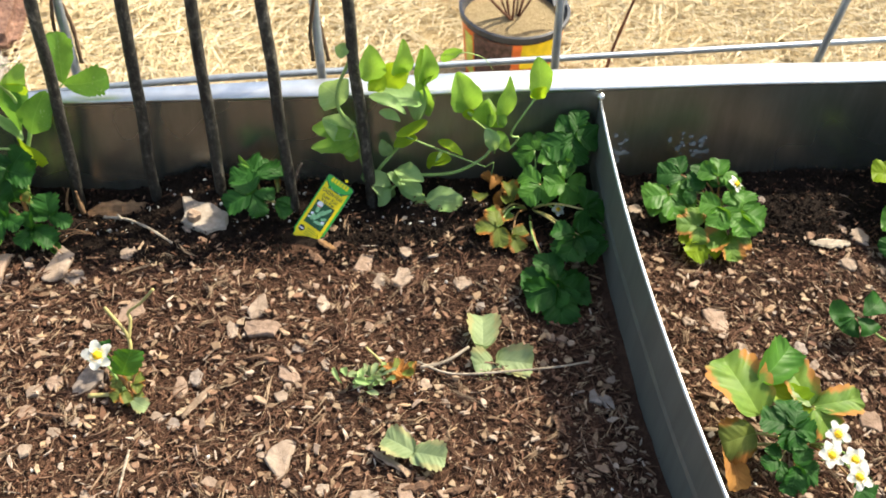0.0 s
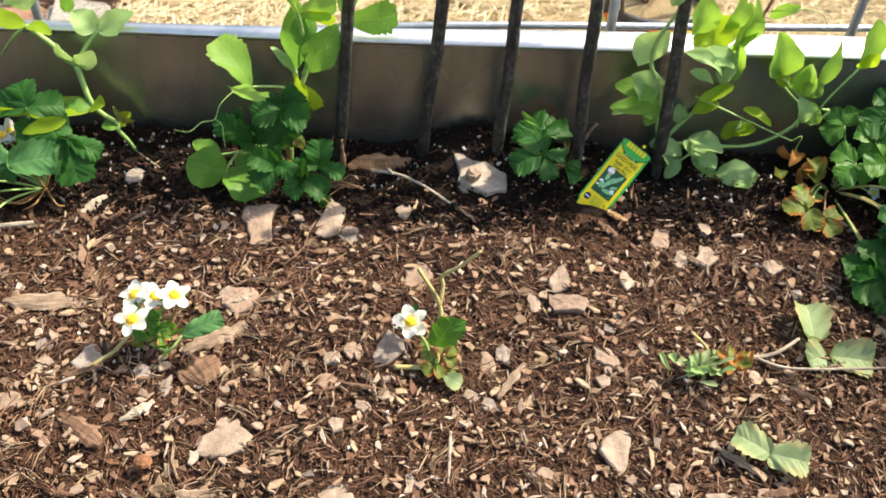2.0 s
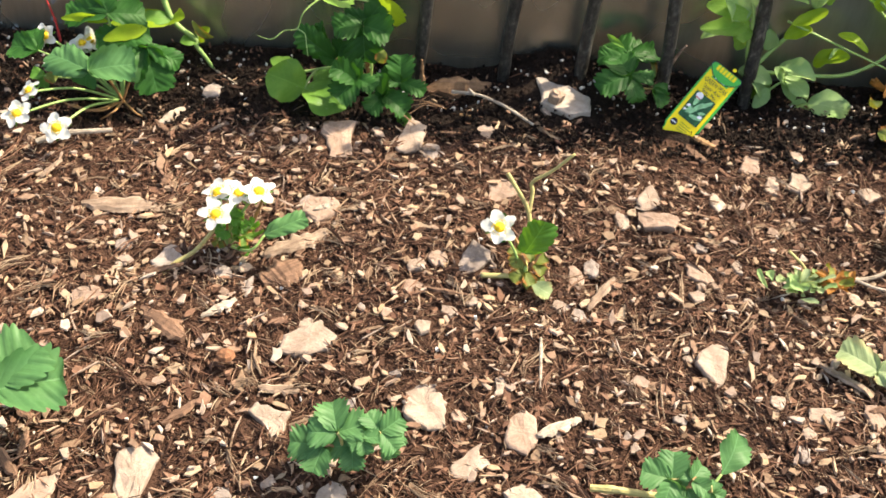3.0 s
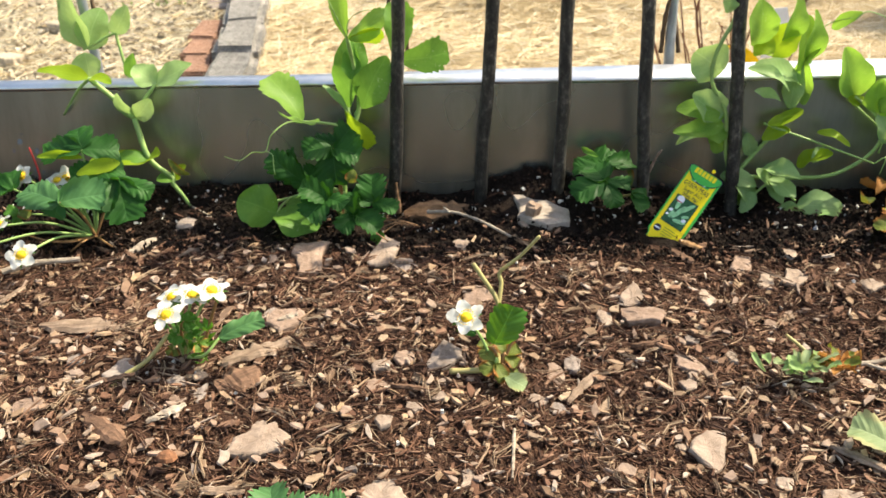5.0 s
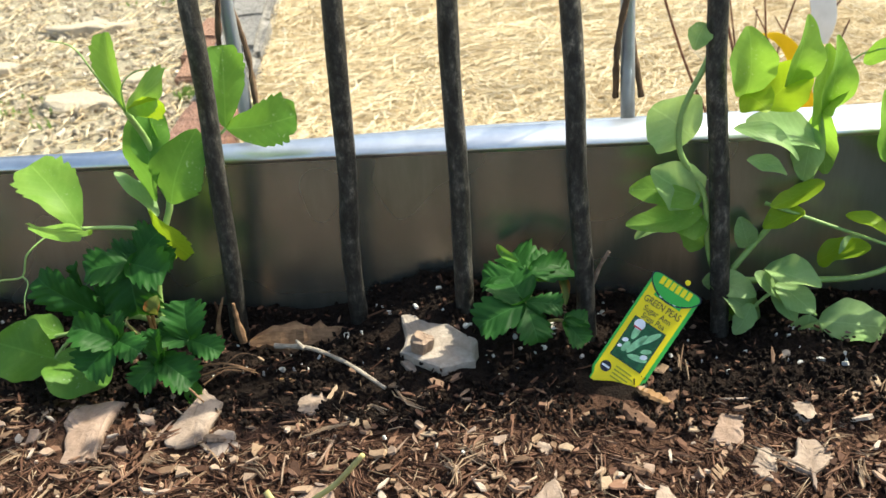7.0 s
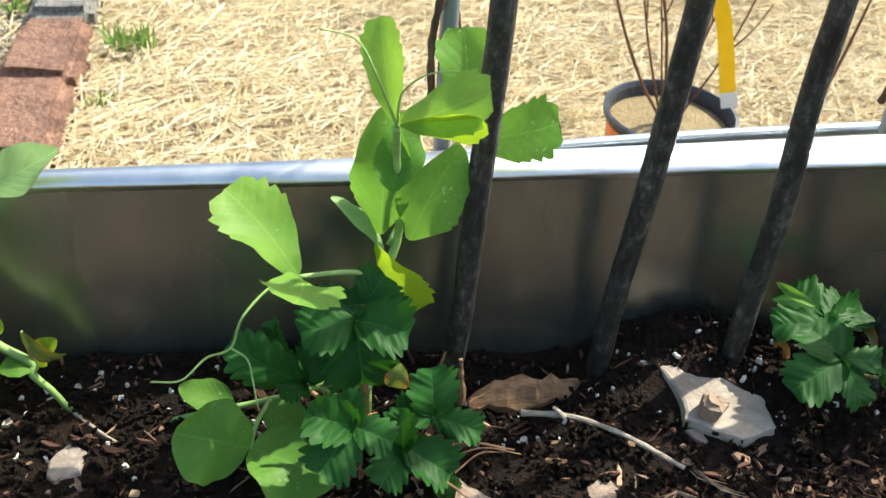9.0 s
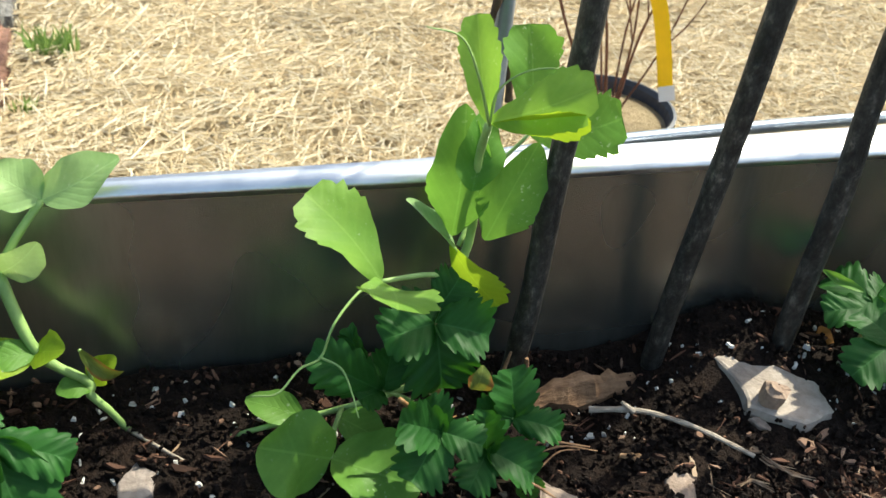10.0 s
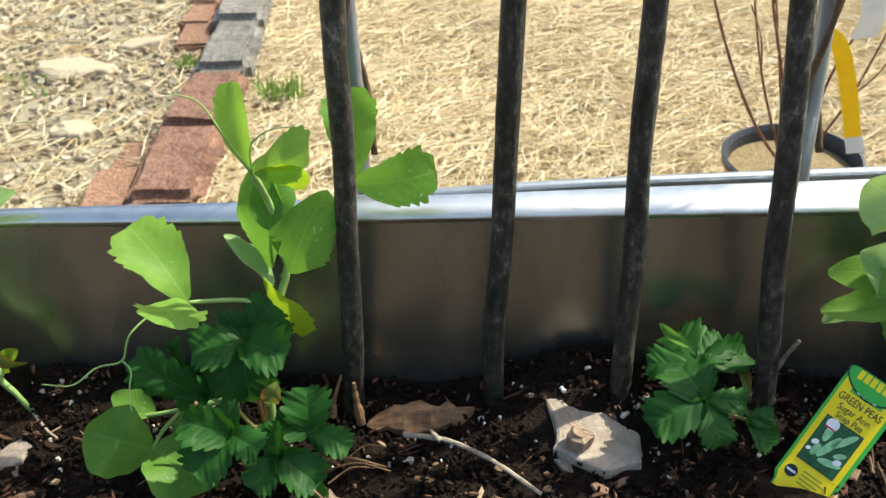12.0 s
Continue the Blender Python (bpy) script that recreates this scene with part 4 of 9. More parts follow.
stalk(pea_c, ((0.384, -0.010, 0.073), (0.396, -0.010, 0.055), (0.411, -0.005, 0.070), (0.402, -0.005, 0.077), (0.426, 0.000, 0.124)), 0.0016, 0.0012, STEM, "stem")
stalk(pea_c, ((0.252, -0.022, -0.004), (0.254, -0.030, -0.000), (0.276, -0.030, 0.027), (0.303, -0.035, 0.011)), 0.0014, 0.001, STEM, "stem")
pea_leaf(pea_c, (0.216, -0.018, 0.135), (0.191, -0.012, 0.154), 0.0400, (-0.3,-0.85,0.35), PEA_PALE, 36, fold=0.15, bow=0.06)
pea_leaf(pea_c, (0.245, -0.015, 0.160), (0.243, -0.012, 0.203), 0.0280, (0.1,-0.9,0.3), PEA_LIGHT, 37, fold=0.45, bow=0.16)
pea_leaf(pea_c, (0.257, -0.014, 0.152), (0.280, -0.012, 0.180), 0.0300, (0.2,-0.8,0.5), PEA_YELLOW, 38, fold=0.30, bow=-0.08)
pea_leaf(pea_c, (0.270, -0.010, 0.163), (0.277, -0.008, 0.207), 0.0240, (0.4,-0.8,0.2), PEA_LIGHT, 39, fold=0.60, bow=0.12)
pea_leaf(pea_c, (0.244, -0.016, 0.163), (0.256, -0.030, 0.157), 0.0220, (0,-.5,.8), PEA_YELLOW, 40, fold=0.15, bow=0.02)
pea_leaf(pea_c, (0.301, 0.010, 0.115), (0.250, -0.005, 0.138), 0.0300, (-0.1,-0.5,0.85), PEA_PALE, 41, fold=0.45, bow=0.06)
pea_leaf(pea_c, (0.241, -0.012, 0.138), (0.281, -0.020, 0.119), 0.0140, (0,-.4,.9), PEA_PALE, 42, fold=0.30, bow=0.16)
pea_leaf(pea_c, (0.224, -0.020, 0.096), (0.191, -0.025, 0.118), 0.0300, (-0.3,-0.7,0.6), PEA_PALE, 43, fold=0.60, bow=-0.08)
pea_leaf(pea_c, (0.225, -0.020, 0.093), (0.179, -0.020, 0.101), 0.0240, (-0.3,-0.6,0.6), PEA_LIGHT, 44, fold=0.15, bow=0.12)
pea_leaf(pea_c, (0.226, -0.020, 0.085), (0.177, -0.028, 0.080), 0.0200, (-0.2,-0.6,0.7), PEA_LIGHT, 45, fold=0.45, bow=0.02)
pea_leaf(pea_c, (0.228, -0.020, 0.079), (0.204, -0.030, 0.078), 0.0240, (0,-.6,.7), PEA_LIGHT, 46, fold=0.30, bow=0.06)
pea_leaf(pea_c, (0.228, -0.018, 0.075), (0.185, -0.015, 0.061), 0.0200, (0,-.3,.9), PEA_PALE, 47, fold=0.60, bow=0.16)
pea_leaf(pea_c, (0.300, 0.012, 0.137), (0.308, 0.008, 0.093), 0.0200, (-0.4,-0.9,0.1), PEA_LIGHT, 48, fold=0.15, bow=-0.08)
pea_leaf(pea_c, (0.302, 0.014, 0.133), (0.302, 0.012, 0.186), 0.0240, (0.5,-0.85,0.1), PEA_LIGHT, 49, fold=0.45, bow=0.12)
pea_leaf(pea_c, (0.301, 0.014, 0.139), (0.310, 0.000, 0.154), 0.0180, (0.5,-0.6,0.5), PEA_LIGHT, 50, fold=0.30, bow=0.02)
pea_leaf(pea_c, (0.355, 0.008, 0.101), (0.338, 0.014, 0.149), 0.0360, (0.1,-0.9,0.4), PEA_LIGHT, 51, fold=0.60, bow=0.06)
pea_leaf(pea_c, (0.352, 0.006, 0.104), (0.354, -0.005, 0.097), 0.0160, (0,-.7,.7), PEA_YELLOW, 52, fold=0.15, bow=0.16)
pea_leaf(pea_c, (0.307, 0.004, 0.090), (0.271, -0.010, 0.080), 0.0140, (0,-.5,.85), PEA_YELLOW, 53, fold=0.45, bow=-0.08)
pea_leaf(pea_c, (0.318, -0.012, 0.074), (0.345, -0.030, 0.067), 0.0130, (0.1,-0.4,0.9), PEA_YELLOW, 54, fold=0.30, bow=0.12)
pea_leaf(pea_c, (0.373, -0.008, 0.092), (0.370, -0.005, 0.125), 0.0260, (-0.3,-0.9,0.2), PEA_LIGHT, 55, fold=0.60, bow=0.02)
pea_leaf(pea_c, (0.376, -0.008, 0.089), (0.389, -0.004, 0.113), 0.0260, (0.4,-0.9,0.2), PEA_LIGHT, 56, fold=0.15, bow=0.06)
pea_leaf(pea_c, (0.372, -0.010, 0.090), (0.381, -0.020, 0.065), 0.0180, (0,-.8,.5), PEA_PALE, 57, fold=0.45, bow=0.16)
pea_leaf(pea_c, (0.261, -0.015, 0.026), (0.231, -0.030, 0.034), 0.0180, (0,-.4,.9), PEA_PALE, 58, fold=0.30, bow=-0.08)
pea_leaf(pea_c, (0.271, -0.015, 0.035), (0.301, -0.040, 0.037), 0.0220, (0.1,-0.4,0.9), PEA_PALE, 59, fold=0.60, bow=0.12)
pea_leaf(pea_c, (0.277, -0.025, 0.030), (0.298, -0.045, 0.020), 0.0200, (0,-.4,.9), PEA_PALE, 60, fold=0.15, bow=0.02)
pea_leaf(pea_c, (0.275, -0.025, 0.027), (0.289, -0.040, 0.010), 0.0140, (0,-.5,.8), PEA_PALE, 61, fold=0.45, bow=0.06)
pea_leaf(pea_c, (0.305, -0.035, 0.006), (0.349, -0.040, 0.003), 0.0320, (0.1,-0.5,0.85), PEA_PALE, 62, fold=0.30, bow=0.16)
pea_leaf(pea_c, (0.305, -0.035, 0.006), (0.301, -0.045, -0.014), 0.0220, (0,-.5,.85), PEA_PALE, 63, fold=0.60, bow=-0.08)
pea_leaf(pea_c, (0.263, 0.000, 0.043), (0.255, 0.000, 0.067), 0.0160, (0,-.9,.3), PEA_PALE, 64, fold=0.15, bow=0.12)
pea_leaf(pea_c, (0.330, -0.010, 0.056), (0.317, -0.020, 0.045), 0.0120, (0,-.6,.6), PEA_PALE, 65, fold=0.45, bow=0.02)
pea_leaf(pea_c, (0.253, -0.020, -0.006), (0.237, -0.025, 0.022), 0.0160, (0,-.8,.5), PEA_LIGHT, 66, fold=0.30, bow=0.06)
pea_leaf(pea_c, (0.219, -0.013, 0.206), (0.212, -0.020, 0.193), 0.0140, (0,-.8,.5), PEA_PALE, 67, fold=0.60, bow=0.16)
pea_leaf(pea_c, (0.428, 0.000, 0.122), (0.423, 0.004, 0.175), 0.0280, (0.2,-0.9,0.2), PEA_LIGHT, 68)
pea_leaf(pea_c, (0.423, -0.000, 0.122), (0.433, -0.010, 0.146), 0.0160, (0.2,-0.6,0.6), PEA_YELLOW, 69)
pea_leaf(pea_c, (0.385, -0.004, 0.089), (0.394, 0.000, 0.153), 0.0220, (0.5,-0.8,0.2), PEA_LIGHT, 70)
pea_leaf(pea_c, (0.384, -0.004, 0.086), (0.373, -0.004, 0.126), 0.0200, (-0.4,-0.8,0.2), PEA_PALE, 71)
pea_leaf(pea_c, (0.385, -0.006, 0.082), (0.398, -0.020, 0.064), 0.0160, (0.2,-0.8,0.4), PEA_LIGHT, 72)
pea_leaf(pea_c, (0.301, -0.030, 0.008), (0.292, -0.045, -0.027), 0.0260, (0,-.5,.85), PEA_PALE, 73)
pea_leaf(pea_c, (0.270, -0.025, 0.004), (0.238, -0.030, 0.030), 0.0180, (0,-.5,.85), PEA_PALE, 74)
pea_leaf(pea_c, (0.230, -0.020, 0.030), (0.264, -0.030, 0.024), 0.0200, (0,-.5,.85), PEA_PALE, 75)
pea_leaf(pea_c, (0.288, -0.020, 0.011), (0.261, -0.030, 0.042), 0.0200, (0,-.5,.85), PEA_PALE, 76)
pea_leaf(pea_c, (0.306, -0.010, 0.037), (0.333, -0.025, 0.057), 0.0220, (0,-.4,.9), PEA_YELLOW, 77)
pea_leaf(pea_c, (0.295, -0.004, 0.073), (0.268, -0.010, 0.064), 0.0160, (0,-.4,.9), PEA_YELLOW, 78)
pea_leaf(pea_c, (0.262, -0.030, 0.018), (0.250, -0.040, 0.000), 0.0140, (0,-.6,.8), PEA_PALE, 79)
pea_leaf(pea_c, (0.230, -0.020, 0.058), (0.213, -0.020, 0.079), 0.0240, (-0.2,-0.7,0.6), PEA_LIGHT, 80)
pea_leaf(pea_c, (0.297, 0.012, 0.125), (0.298, 0.014, 0.180), 0.0220, (0.4,-0.85,0.2), PEA_LIGHT, 81)
pea_leaf(pea_c, (0.297, 0.012, 0.125), (0.293, 0.004, 0.091), 0.0200, (-0.3,-0.85,0.3), PEA_PALE, 82)
pea_leaf(pea_c, (0.252, -0.010, 0.115), (0.275, -0.020, 0.109), 0.0120, (0,-.4,.9), PEA_PALE, 83)
stalk(pea_c, ((0.346, 0.005, 0.102), (0.366, 0.000, 0.086), (0.385, -0.004, 0.068), (0.385, -0.006, 0.048)), 0.0013, 0.001, STEM, "stem")
stalk(pea_c, ((0.332, -0.010, 0.184), (0.341, -0.010, 0.191), (0.362, -0.008, 0.183), (0.374, -0.006, 0.166)), 0.0007, 0.0004, STEM, "tendril", 0.0, 5)
stalk(pea_c, ((0.300, 0.012, 0.151), (0.316, 0.010, 0.173), (0.332, 0.000, 0.182)), 0.0007, 0.0004, STEM, "tendril", 0.0, 5)
stalk(pea_c, ((0.372, -0.030, 0.049), (0.381, -0.030, 0.055), (0.379, -0.032, 0.038)), 0.0007, 0.0004, STEM, "tendril", 0.0, 5)
pea_leaf(pea_c, (0.319, 0.008, 0.169), (0.341, 0.000, 0.187), 0.0120, (0,-.7,.5), PEA_LIGHT, 84)

# ---------------------------------------------------------------- strawberry plants

berry = thing("strawberry_plant", (-0.138, -0.055, 0.000), "low strawberry plant with dark deeply toothed leaves", "strawberry plant", "strawberry plants in the bed")
stalk(berry, ((-0.138, -0.055, -0.002), (-0.141, -0.051, 0.043), (-0.144, -0.048, 0.072)), 0.0013, 0.001, STEM_RED, "stalk")
pea_leaf(berry, (-0.144, -0.048, 0.072), (-0.141, -0.062, 0.040), 0.0365, (0.0,-0.75,0.65), BERRY, 85, teeth=0.17, fold=0.25, bow=0.08, shape="berry")
pea_leaf(berry, (-0.144, -0.048, 0.072), (-0.118, -0.056, 0.068), 0.0277, (0.35,-0.6,0.7), BERRY, 86, teeth=0.17, fold=0.25, bow=0.08, shape="berry")
pea_leaf(berry, (-0.144, -0.048, 0.072), (-0.171, -0.058, 0.073), 0.0277, (-0.3,-0.6,0.75), BERRY, 87, teeth=0.17, fold=0.25, bow=0.08, shape="berry")
stalk(berry, ((-0.138, -0.055, -0.002), (-0.139, -0.046, 0.044), (-0.140, -0.038, 0.073)), 0.0013, 0.001, STEM_RED, "stalk")
pea_leaf(berry, (-0.140, -0.038, 0.073), (-0.128, -0.028, 0.084), 0.0248, (0.1,-0.7,0.7), BERRY, 88, teeth=0.17, fold=0.25, bow=0.08, shape="berry")
pea_leaf(berry, (-0.140, -0.038, 0.073), (-0.163, -0.034, 0.067), 0.0233, (-0.2,-0.6,0.8), BERRY, 89, teeth=0.17, fold=0.25, bow=0.08, shape="berry")
pea_leaf(berry, (-0.140, -0.038, 0.073), (-0.119, -0.038, 0.066), 0.0175, (0.3,-0.5,0.8), BERRY, 90, teeth=0.17, fold=0.25, bow=0.08, shape="berry")
stalk(berry, ((-0.138, -0.055, -0.002), (-0.153, -0.055, 0.025), (-0.169, -0.055, 0.036)), 0.0013, 0.001, STEM, "stalk")
pea_leaf(berry, (-0.169, -0.055, 0.036), (-0.203, -0.061, 0.070), 0.0248, (-0.2,-0.75,0.6), BERRY, 91, teeth=0.17, fold=0.25, bow=0.08, shape="berry")
pea_leaf(berry, (-0.169, -0.055, 0.036), (-0.186, -0.043, 0.069), 0.0111, (-0.5,-0.6,0.5), BERRY, 92, teeth=0.17, fold=0.25, bow=0.08, shape="berry")
pea_leaf(berry, (-0.169, -0.055, 0.036), (-0.163, -0.043, 0.051), 0.0204, (0.0,-0.8,0.6), BERRY, 93, teeth=0.17, fold=0.25, bow=0.08, shape="berry")
pea_leaf(berry, (-0.169, -0.055, 0.036), (-0.184, -0.067, 0.043), 0.0161, (-0.1,-0.6,0.8), BERRY, 94, teeth=0.17, fold=0.25, bow=0.08, shape="berry")
stalk(berry, ((-0.138, -0.055, -0.002), (-0.143, -0.072, 0.027), (-0.147, -0.088, 0.040)), 0.0013, 0.001, STEM, "stalk")
pea_leaf(berry, (-0.147, -0.088, 0.040), (-0.170, -0.094, 0.057), 0.0228, (-0.25,-0.6,0.75), BERRY, 95, teeth=0.17, fold=0.25, bow=0.08, shape="berry")
pea_leaf(berry, (-0.147, -0.088, 0.040), (-0.164, -0.108, 0.029), 0.0268, (-0.15,-0.7,0.7), BERRY, 96, teeth=0.17, fold=0.25, bow=0.08, shape="berry")
pea_leaf(berry, (-0.147, -0.088, 0.040), (-0.128, -0.098, 0.038), 0.0193, (0.25,-0.6,0.75), BERRY, 97, teeth=0.17, fold=0.25, bow=0.08, shape="berry")
pea_leaf(berry, (-0.147, -0.088, 0.040), (-0.153, -0.076, 0.051), 0.0210, (0.0,-0.8,0.6), BERRY, 98, teeth=0.17, fold=0.25, bow=0.08, shape="berry")
stalk(berry, ((-0.138, -0.055, -0.002), (-0.122, -0.065, 0.022), (-0.106, -0.075, 0.029)), 0.0013, 0.001, STEM, "stalk")
pea_leaf(berry, (-0.106, -0.075, 0.029), (-0.108, -0.063, 0.053), 0.0268, (0.1,-0.75,0.65), BERRY, 99, teeth=0.17, fold=0.25, bow=0.08, shape="berry")
pea_leaf(berry, (-0.106, -0.075, 0.029), (-0.083, -0.085, 0.027), 0.0181, (0.35,-0.5,0.8), BERRY, 100, teeth=0.17, fold=0.25, bow=0.08, shape="berry")
pea_leaf(berry, (-0.106, -0.075, 0.029), (-0.126, -0.073, 0.037), 0.0181, (-0.3,-0.65,0.7), BERRY, 101, teeth=0.17, fold=0.25, bow=0.08, shape="berry")
stalk(berry, ((-0.138, -0.055, -0.002), (-0.130, -0.072, 0.019), (-0.122, -0.088, 0.023)), 0.0013, 0.001, STEM, "stalk")
pea_leaf(berry, (-0.122, -0.088, 0.023), (-0.135, -0.106, 0.016), 0.0198, (-0.1,-0.65,0.7), BERRY, 102, teeth=0.17, fold=0.25, bow=0.08, shape="berry")
pea_leaf(berry, (-0.122, -0.088, 0.023), (-0.099, -0.100, 0.013), 0.0245, (0.25,-0.5,0.8), BERRY, 103, teeth=0.17, fold=0.25, bow=0.08, shape="berry")
pea_leaf(berry, (-0.122, -0.088, 0.023), (-0.124, -0.080, 0.043), 0.0175, (-0.2,-0.75,0.6), BERRY, 104, teeth=0.17, fold=0.25, bow=0.08, shape="berry")
pea_leaf(berry, (-0.127, -0.070, 0.047), (-0.123, -0.066, 0.059), 0.0120, (0,-.7,.6), BERRY_OLD, 105, fold=0.6, bow=0.2)
pea_leaf(berry, (-0.105, -0.100, -0.001), (-0.097, -0.095, 0.009), 0.0130, (0,-.6,.7), BERRY_LIGHT, 106, teeth=0.1, shape="berry")
stalk(berry, ((-0.138, -0.055, -0.002), (-0.143, -0.075, 0.042), (-0.149, -0.060, 0.039)), 0.0013, 0.0003, STEM_PALE, "stalk")
stalk(berry, ((-0.166, -0.080, 0.056), (-0.148, -0.080, 0.038), (-0.134, -0.070, 0.029)), 0.0012, 0.0003, STEM_RED, "dry_stalk")

berry_b = thing("strawberry_plant", (0.118, -0.035, 0.000), "small strawberry plant with crinkled dark green leaves", "strawberry plant", "strawberry plants in the bed")
stalk(berry_b, ((0.118, -0.032, -0.002), (0.116, -0.036, 0.028), (0.114, -0.040, 0.050)), 0.0013, 0.001, STEM_PALE, "stalk")
pea_leaf(berry_b, (0.114, -0.040, 0.050), (0.084, -0.035, 0.046), 0.0220, (-0.25,-0.3,0.9), BERRY, 107, teeth=0.15, fold=0.12, bow=0.05, shape="berry")
pea_leaf(berry_b, (0.114, -0.040, 0.050), (0.104, -0.007, 0.050), 0.0275, (-0.1,-0.45,0.85), BERRY, 108, teeth=0.15, fold=0.12, bow=0.05, shape="berry")
pea_leaf(berry_b, (0.114, -0.040, 0.050), (0.130, -0.020, 0.052), 0.0193, (0.1,-0.4,0.9), BERRY, 109, teeth=0.15, fold=0.12, bow=0.05, shape="berry")
pea_leaf(berry_b, (0.114, -0.040, 0.050), (0.143, -0.026, 0.046), 0.0220, (0.3,-0.3,0.9), BERRY, 110, teeth=0.15, fold=0.12, bow=0.05, shape="berry")
stalk(berry_b, ((0.118, -0.032, -0.002), (0.115, -0.048, 0.026), (0.112, -0.063, 0.046)), 0.0013, 0.001, STEM_PALE, "stalk")
pea_leaf(berry_b, (0.112, -0.063, 0.046), (0.101, -0.041, 0.050), 0.0325, (-0.1,-0.4,0.9), BERRY, 111, teeth=0.15, fold=0.12, bow=0.05, shape="berry")
pea_leaf(berry_b, (0.112, -0.063, 0.046), (0.082, -0.075, 0.036), 0.0275, (-0.25,-0.4,0.85), BERRY, 112, teeth=0.15, fold=0.12, bow=0.05, shape="berry")
pea_leaf(berry_b, (0.112, -0.063, 0.046), (0.120, -0.083, 0.030), 0.0220, (0.1,-0.5,0.85), BERRY, 113, teeth=0.15, fold=0.12, bow=0.05, shape="berry")
pea_leaf(berry_b, (0.112, -0.063, 0.046), (0.136, -0.064, 0.044), 0.0154, (0.3,-0.35,0.9), BERRY, 114, teeth=0.15, fold=0.12, bow=0.05, shape="berry")
stalk(berry_b, ((0.118, -0.032, -0.002), (0.127, -0.049, 0.020), (0.136, -0.066, 0.034)), 0.0013, 0.001, STEM_PALE, "stalk")
pea_leaf(berry_b, (0.136, -0.066, 0.034), (0.149, -0.076, 0.022), 0.0160, (0.2,-0.45,0.85), BERRY, 115, teeth=0.15, fold=0.12, bow=0.05, shape="berry")
pea_leaf(berry_b, (0.136, -0.066, 0.034), (0.152, -0.064, 0.032), 0.0127, (0.3,-0.4,0.85), BERRY, 116, teeth=0.15, fold=0.12, bow=0.05, shape="berry")
pea_leaf(berry_b, (0.135, -0.032, 0.042), (0.138, -0.053, 0.036), 0.0070, (0.2,-.5,.8), BERRY_OLD, 117, fold=0.8, bow=0.2)
pea_leaf(berry_b, (0.108, -0.032, 0.056), (0.094, -0.011, 0.056), 0.0060, (-.2,-.7,.7), PEA, 118, fold=0.5)
pea_leaf(berry_b, (0.101, -0.021, 0.010), (0.110, -0.020, 0.014), 0.0120, (0,-.5,.8), WITHERED, 119, fold=0.6)

berry_c = thing("strawberry_plant", (-0.369, -0.091, 0.000), "spreading strawberry plant with white flowers by the panel", "strawberry plant", "strawberry plants in the bed")
stalk(berry_c, ((-0.369, -0.091, 0.000), (-0.372, -0.072, 0.043), (-0.376, -0.065, 0.078)), 0.0013, 0.001, STEM, "stalk")
pea_leaf(berry_c, (-0.376, -0.065, 0.078), (-0.346, -0.052, 0.070), 0.0271, (0.2,-0.45,0.85), BERRY, 120, teeth=0.11, fold=0.15, bow=0.06, shape="berry")
pea_leaf(berry_c, (-0.376, -0.065, 0.078), (-0.386, -0.042, 0.088), 0.0312, (0,-0.7,0.7), BERRY, 121, teeth=0.11, fold=0.15, bow=0.06, shape="berry")
pea_leaf(berry_c, (-0.376, -0.065, 0.078), (-0.416, -0.057, 0.070), 0.0286, (-0.2,-0.45,0.85), BERRY, 122, teeth=0.11, fold=0.15, bow=0.06, shape="berry")
stalk(berry_c, ((-0.369, -0.091, 0.000), (-0.377, -0.096, 0.028), (-0.386, -0.112, 0.048)), 0.0013, 0.001, STEM_RED, "stalk")
pea_leaf(berry_c, (-0.386, -0.112, 0.048), (-0.425, -0.093, 0.050), 0.0323, (-0.2,-0.5,0.85), BERRY_GREY, 123, teeth=0.11, fold=0.15, bow=0.06, shape="berry")
pea_leaf(berry_c, (-0.386, -0.112, 0.048), (-0.346, -0.101, 0.050), 0.0343, (0.15,-0.5,0.85), BERRY_GREY, 124, teeth=0.11, fold=0.15, bow=0.06, shape="berry")
pea_leaf(berry_c, (-0.386, -0.112, 0.048), (-0.390, -0.119, 0.036), 0.0260, (0,-.5,.85), BERRY, 125, teeth=0.11, fold=0.15, bow=0.06, shape="berry")
stalk(berry_c, ((-0.369, -0.091, 0.000), (-0.355, -0.080, 0.032), (-0.341, -0.081, 0.055)), 0.0013, 0.001, STEM_RED, "stalk")
pea_leaf(berry_c, (-0.341, -0.081, 0.055), (-0.328, -0.110, 0.026), 0.0364, (0.2,-0.65,0.7), BERRY, 126, teeth=0.11, fold=0.15, bow=0.06, shape="berry")
pea_leaf(berry_c, (-0.341, -0.081, 0.055), (-0.309, -0.088, 0.045), 0.0219, (0.4,-0.5,0.75), BERRY, 127, teeth=0.11, fold=0.15, bow=0.06, shape="berry")
pea_leaf(berry_c, (-0.341, -0.081, 0.055), (-0.349, -0.108, 0.034), 0.0239, (-0.1,-0.6,0.75), BERRY, 128, teeth=0.11, fold=0.15, bow=0.06, shape="berry")
stalk(berry_c, ((-0.369, -0.091, 0.000), (-0.365, -0.077, 0.034), (-0.360, -0.074, 0.060)), 0.0013, 0.001, STEM, "stalk")
pea_leaf(berry_c, (-0.360, -0.074, 0.060), (-0.387, -0.077, 0.055), 0.0260, (-0.1,-0.4,0.9), BERRY, 129, teeth=0.11, fold=0.15, bow=0.06, shape="berry")
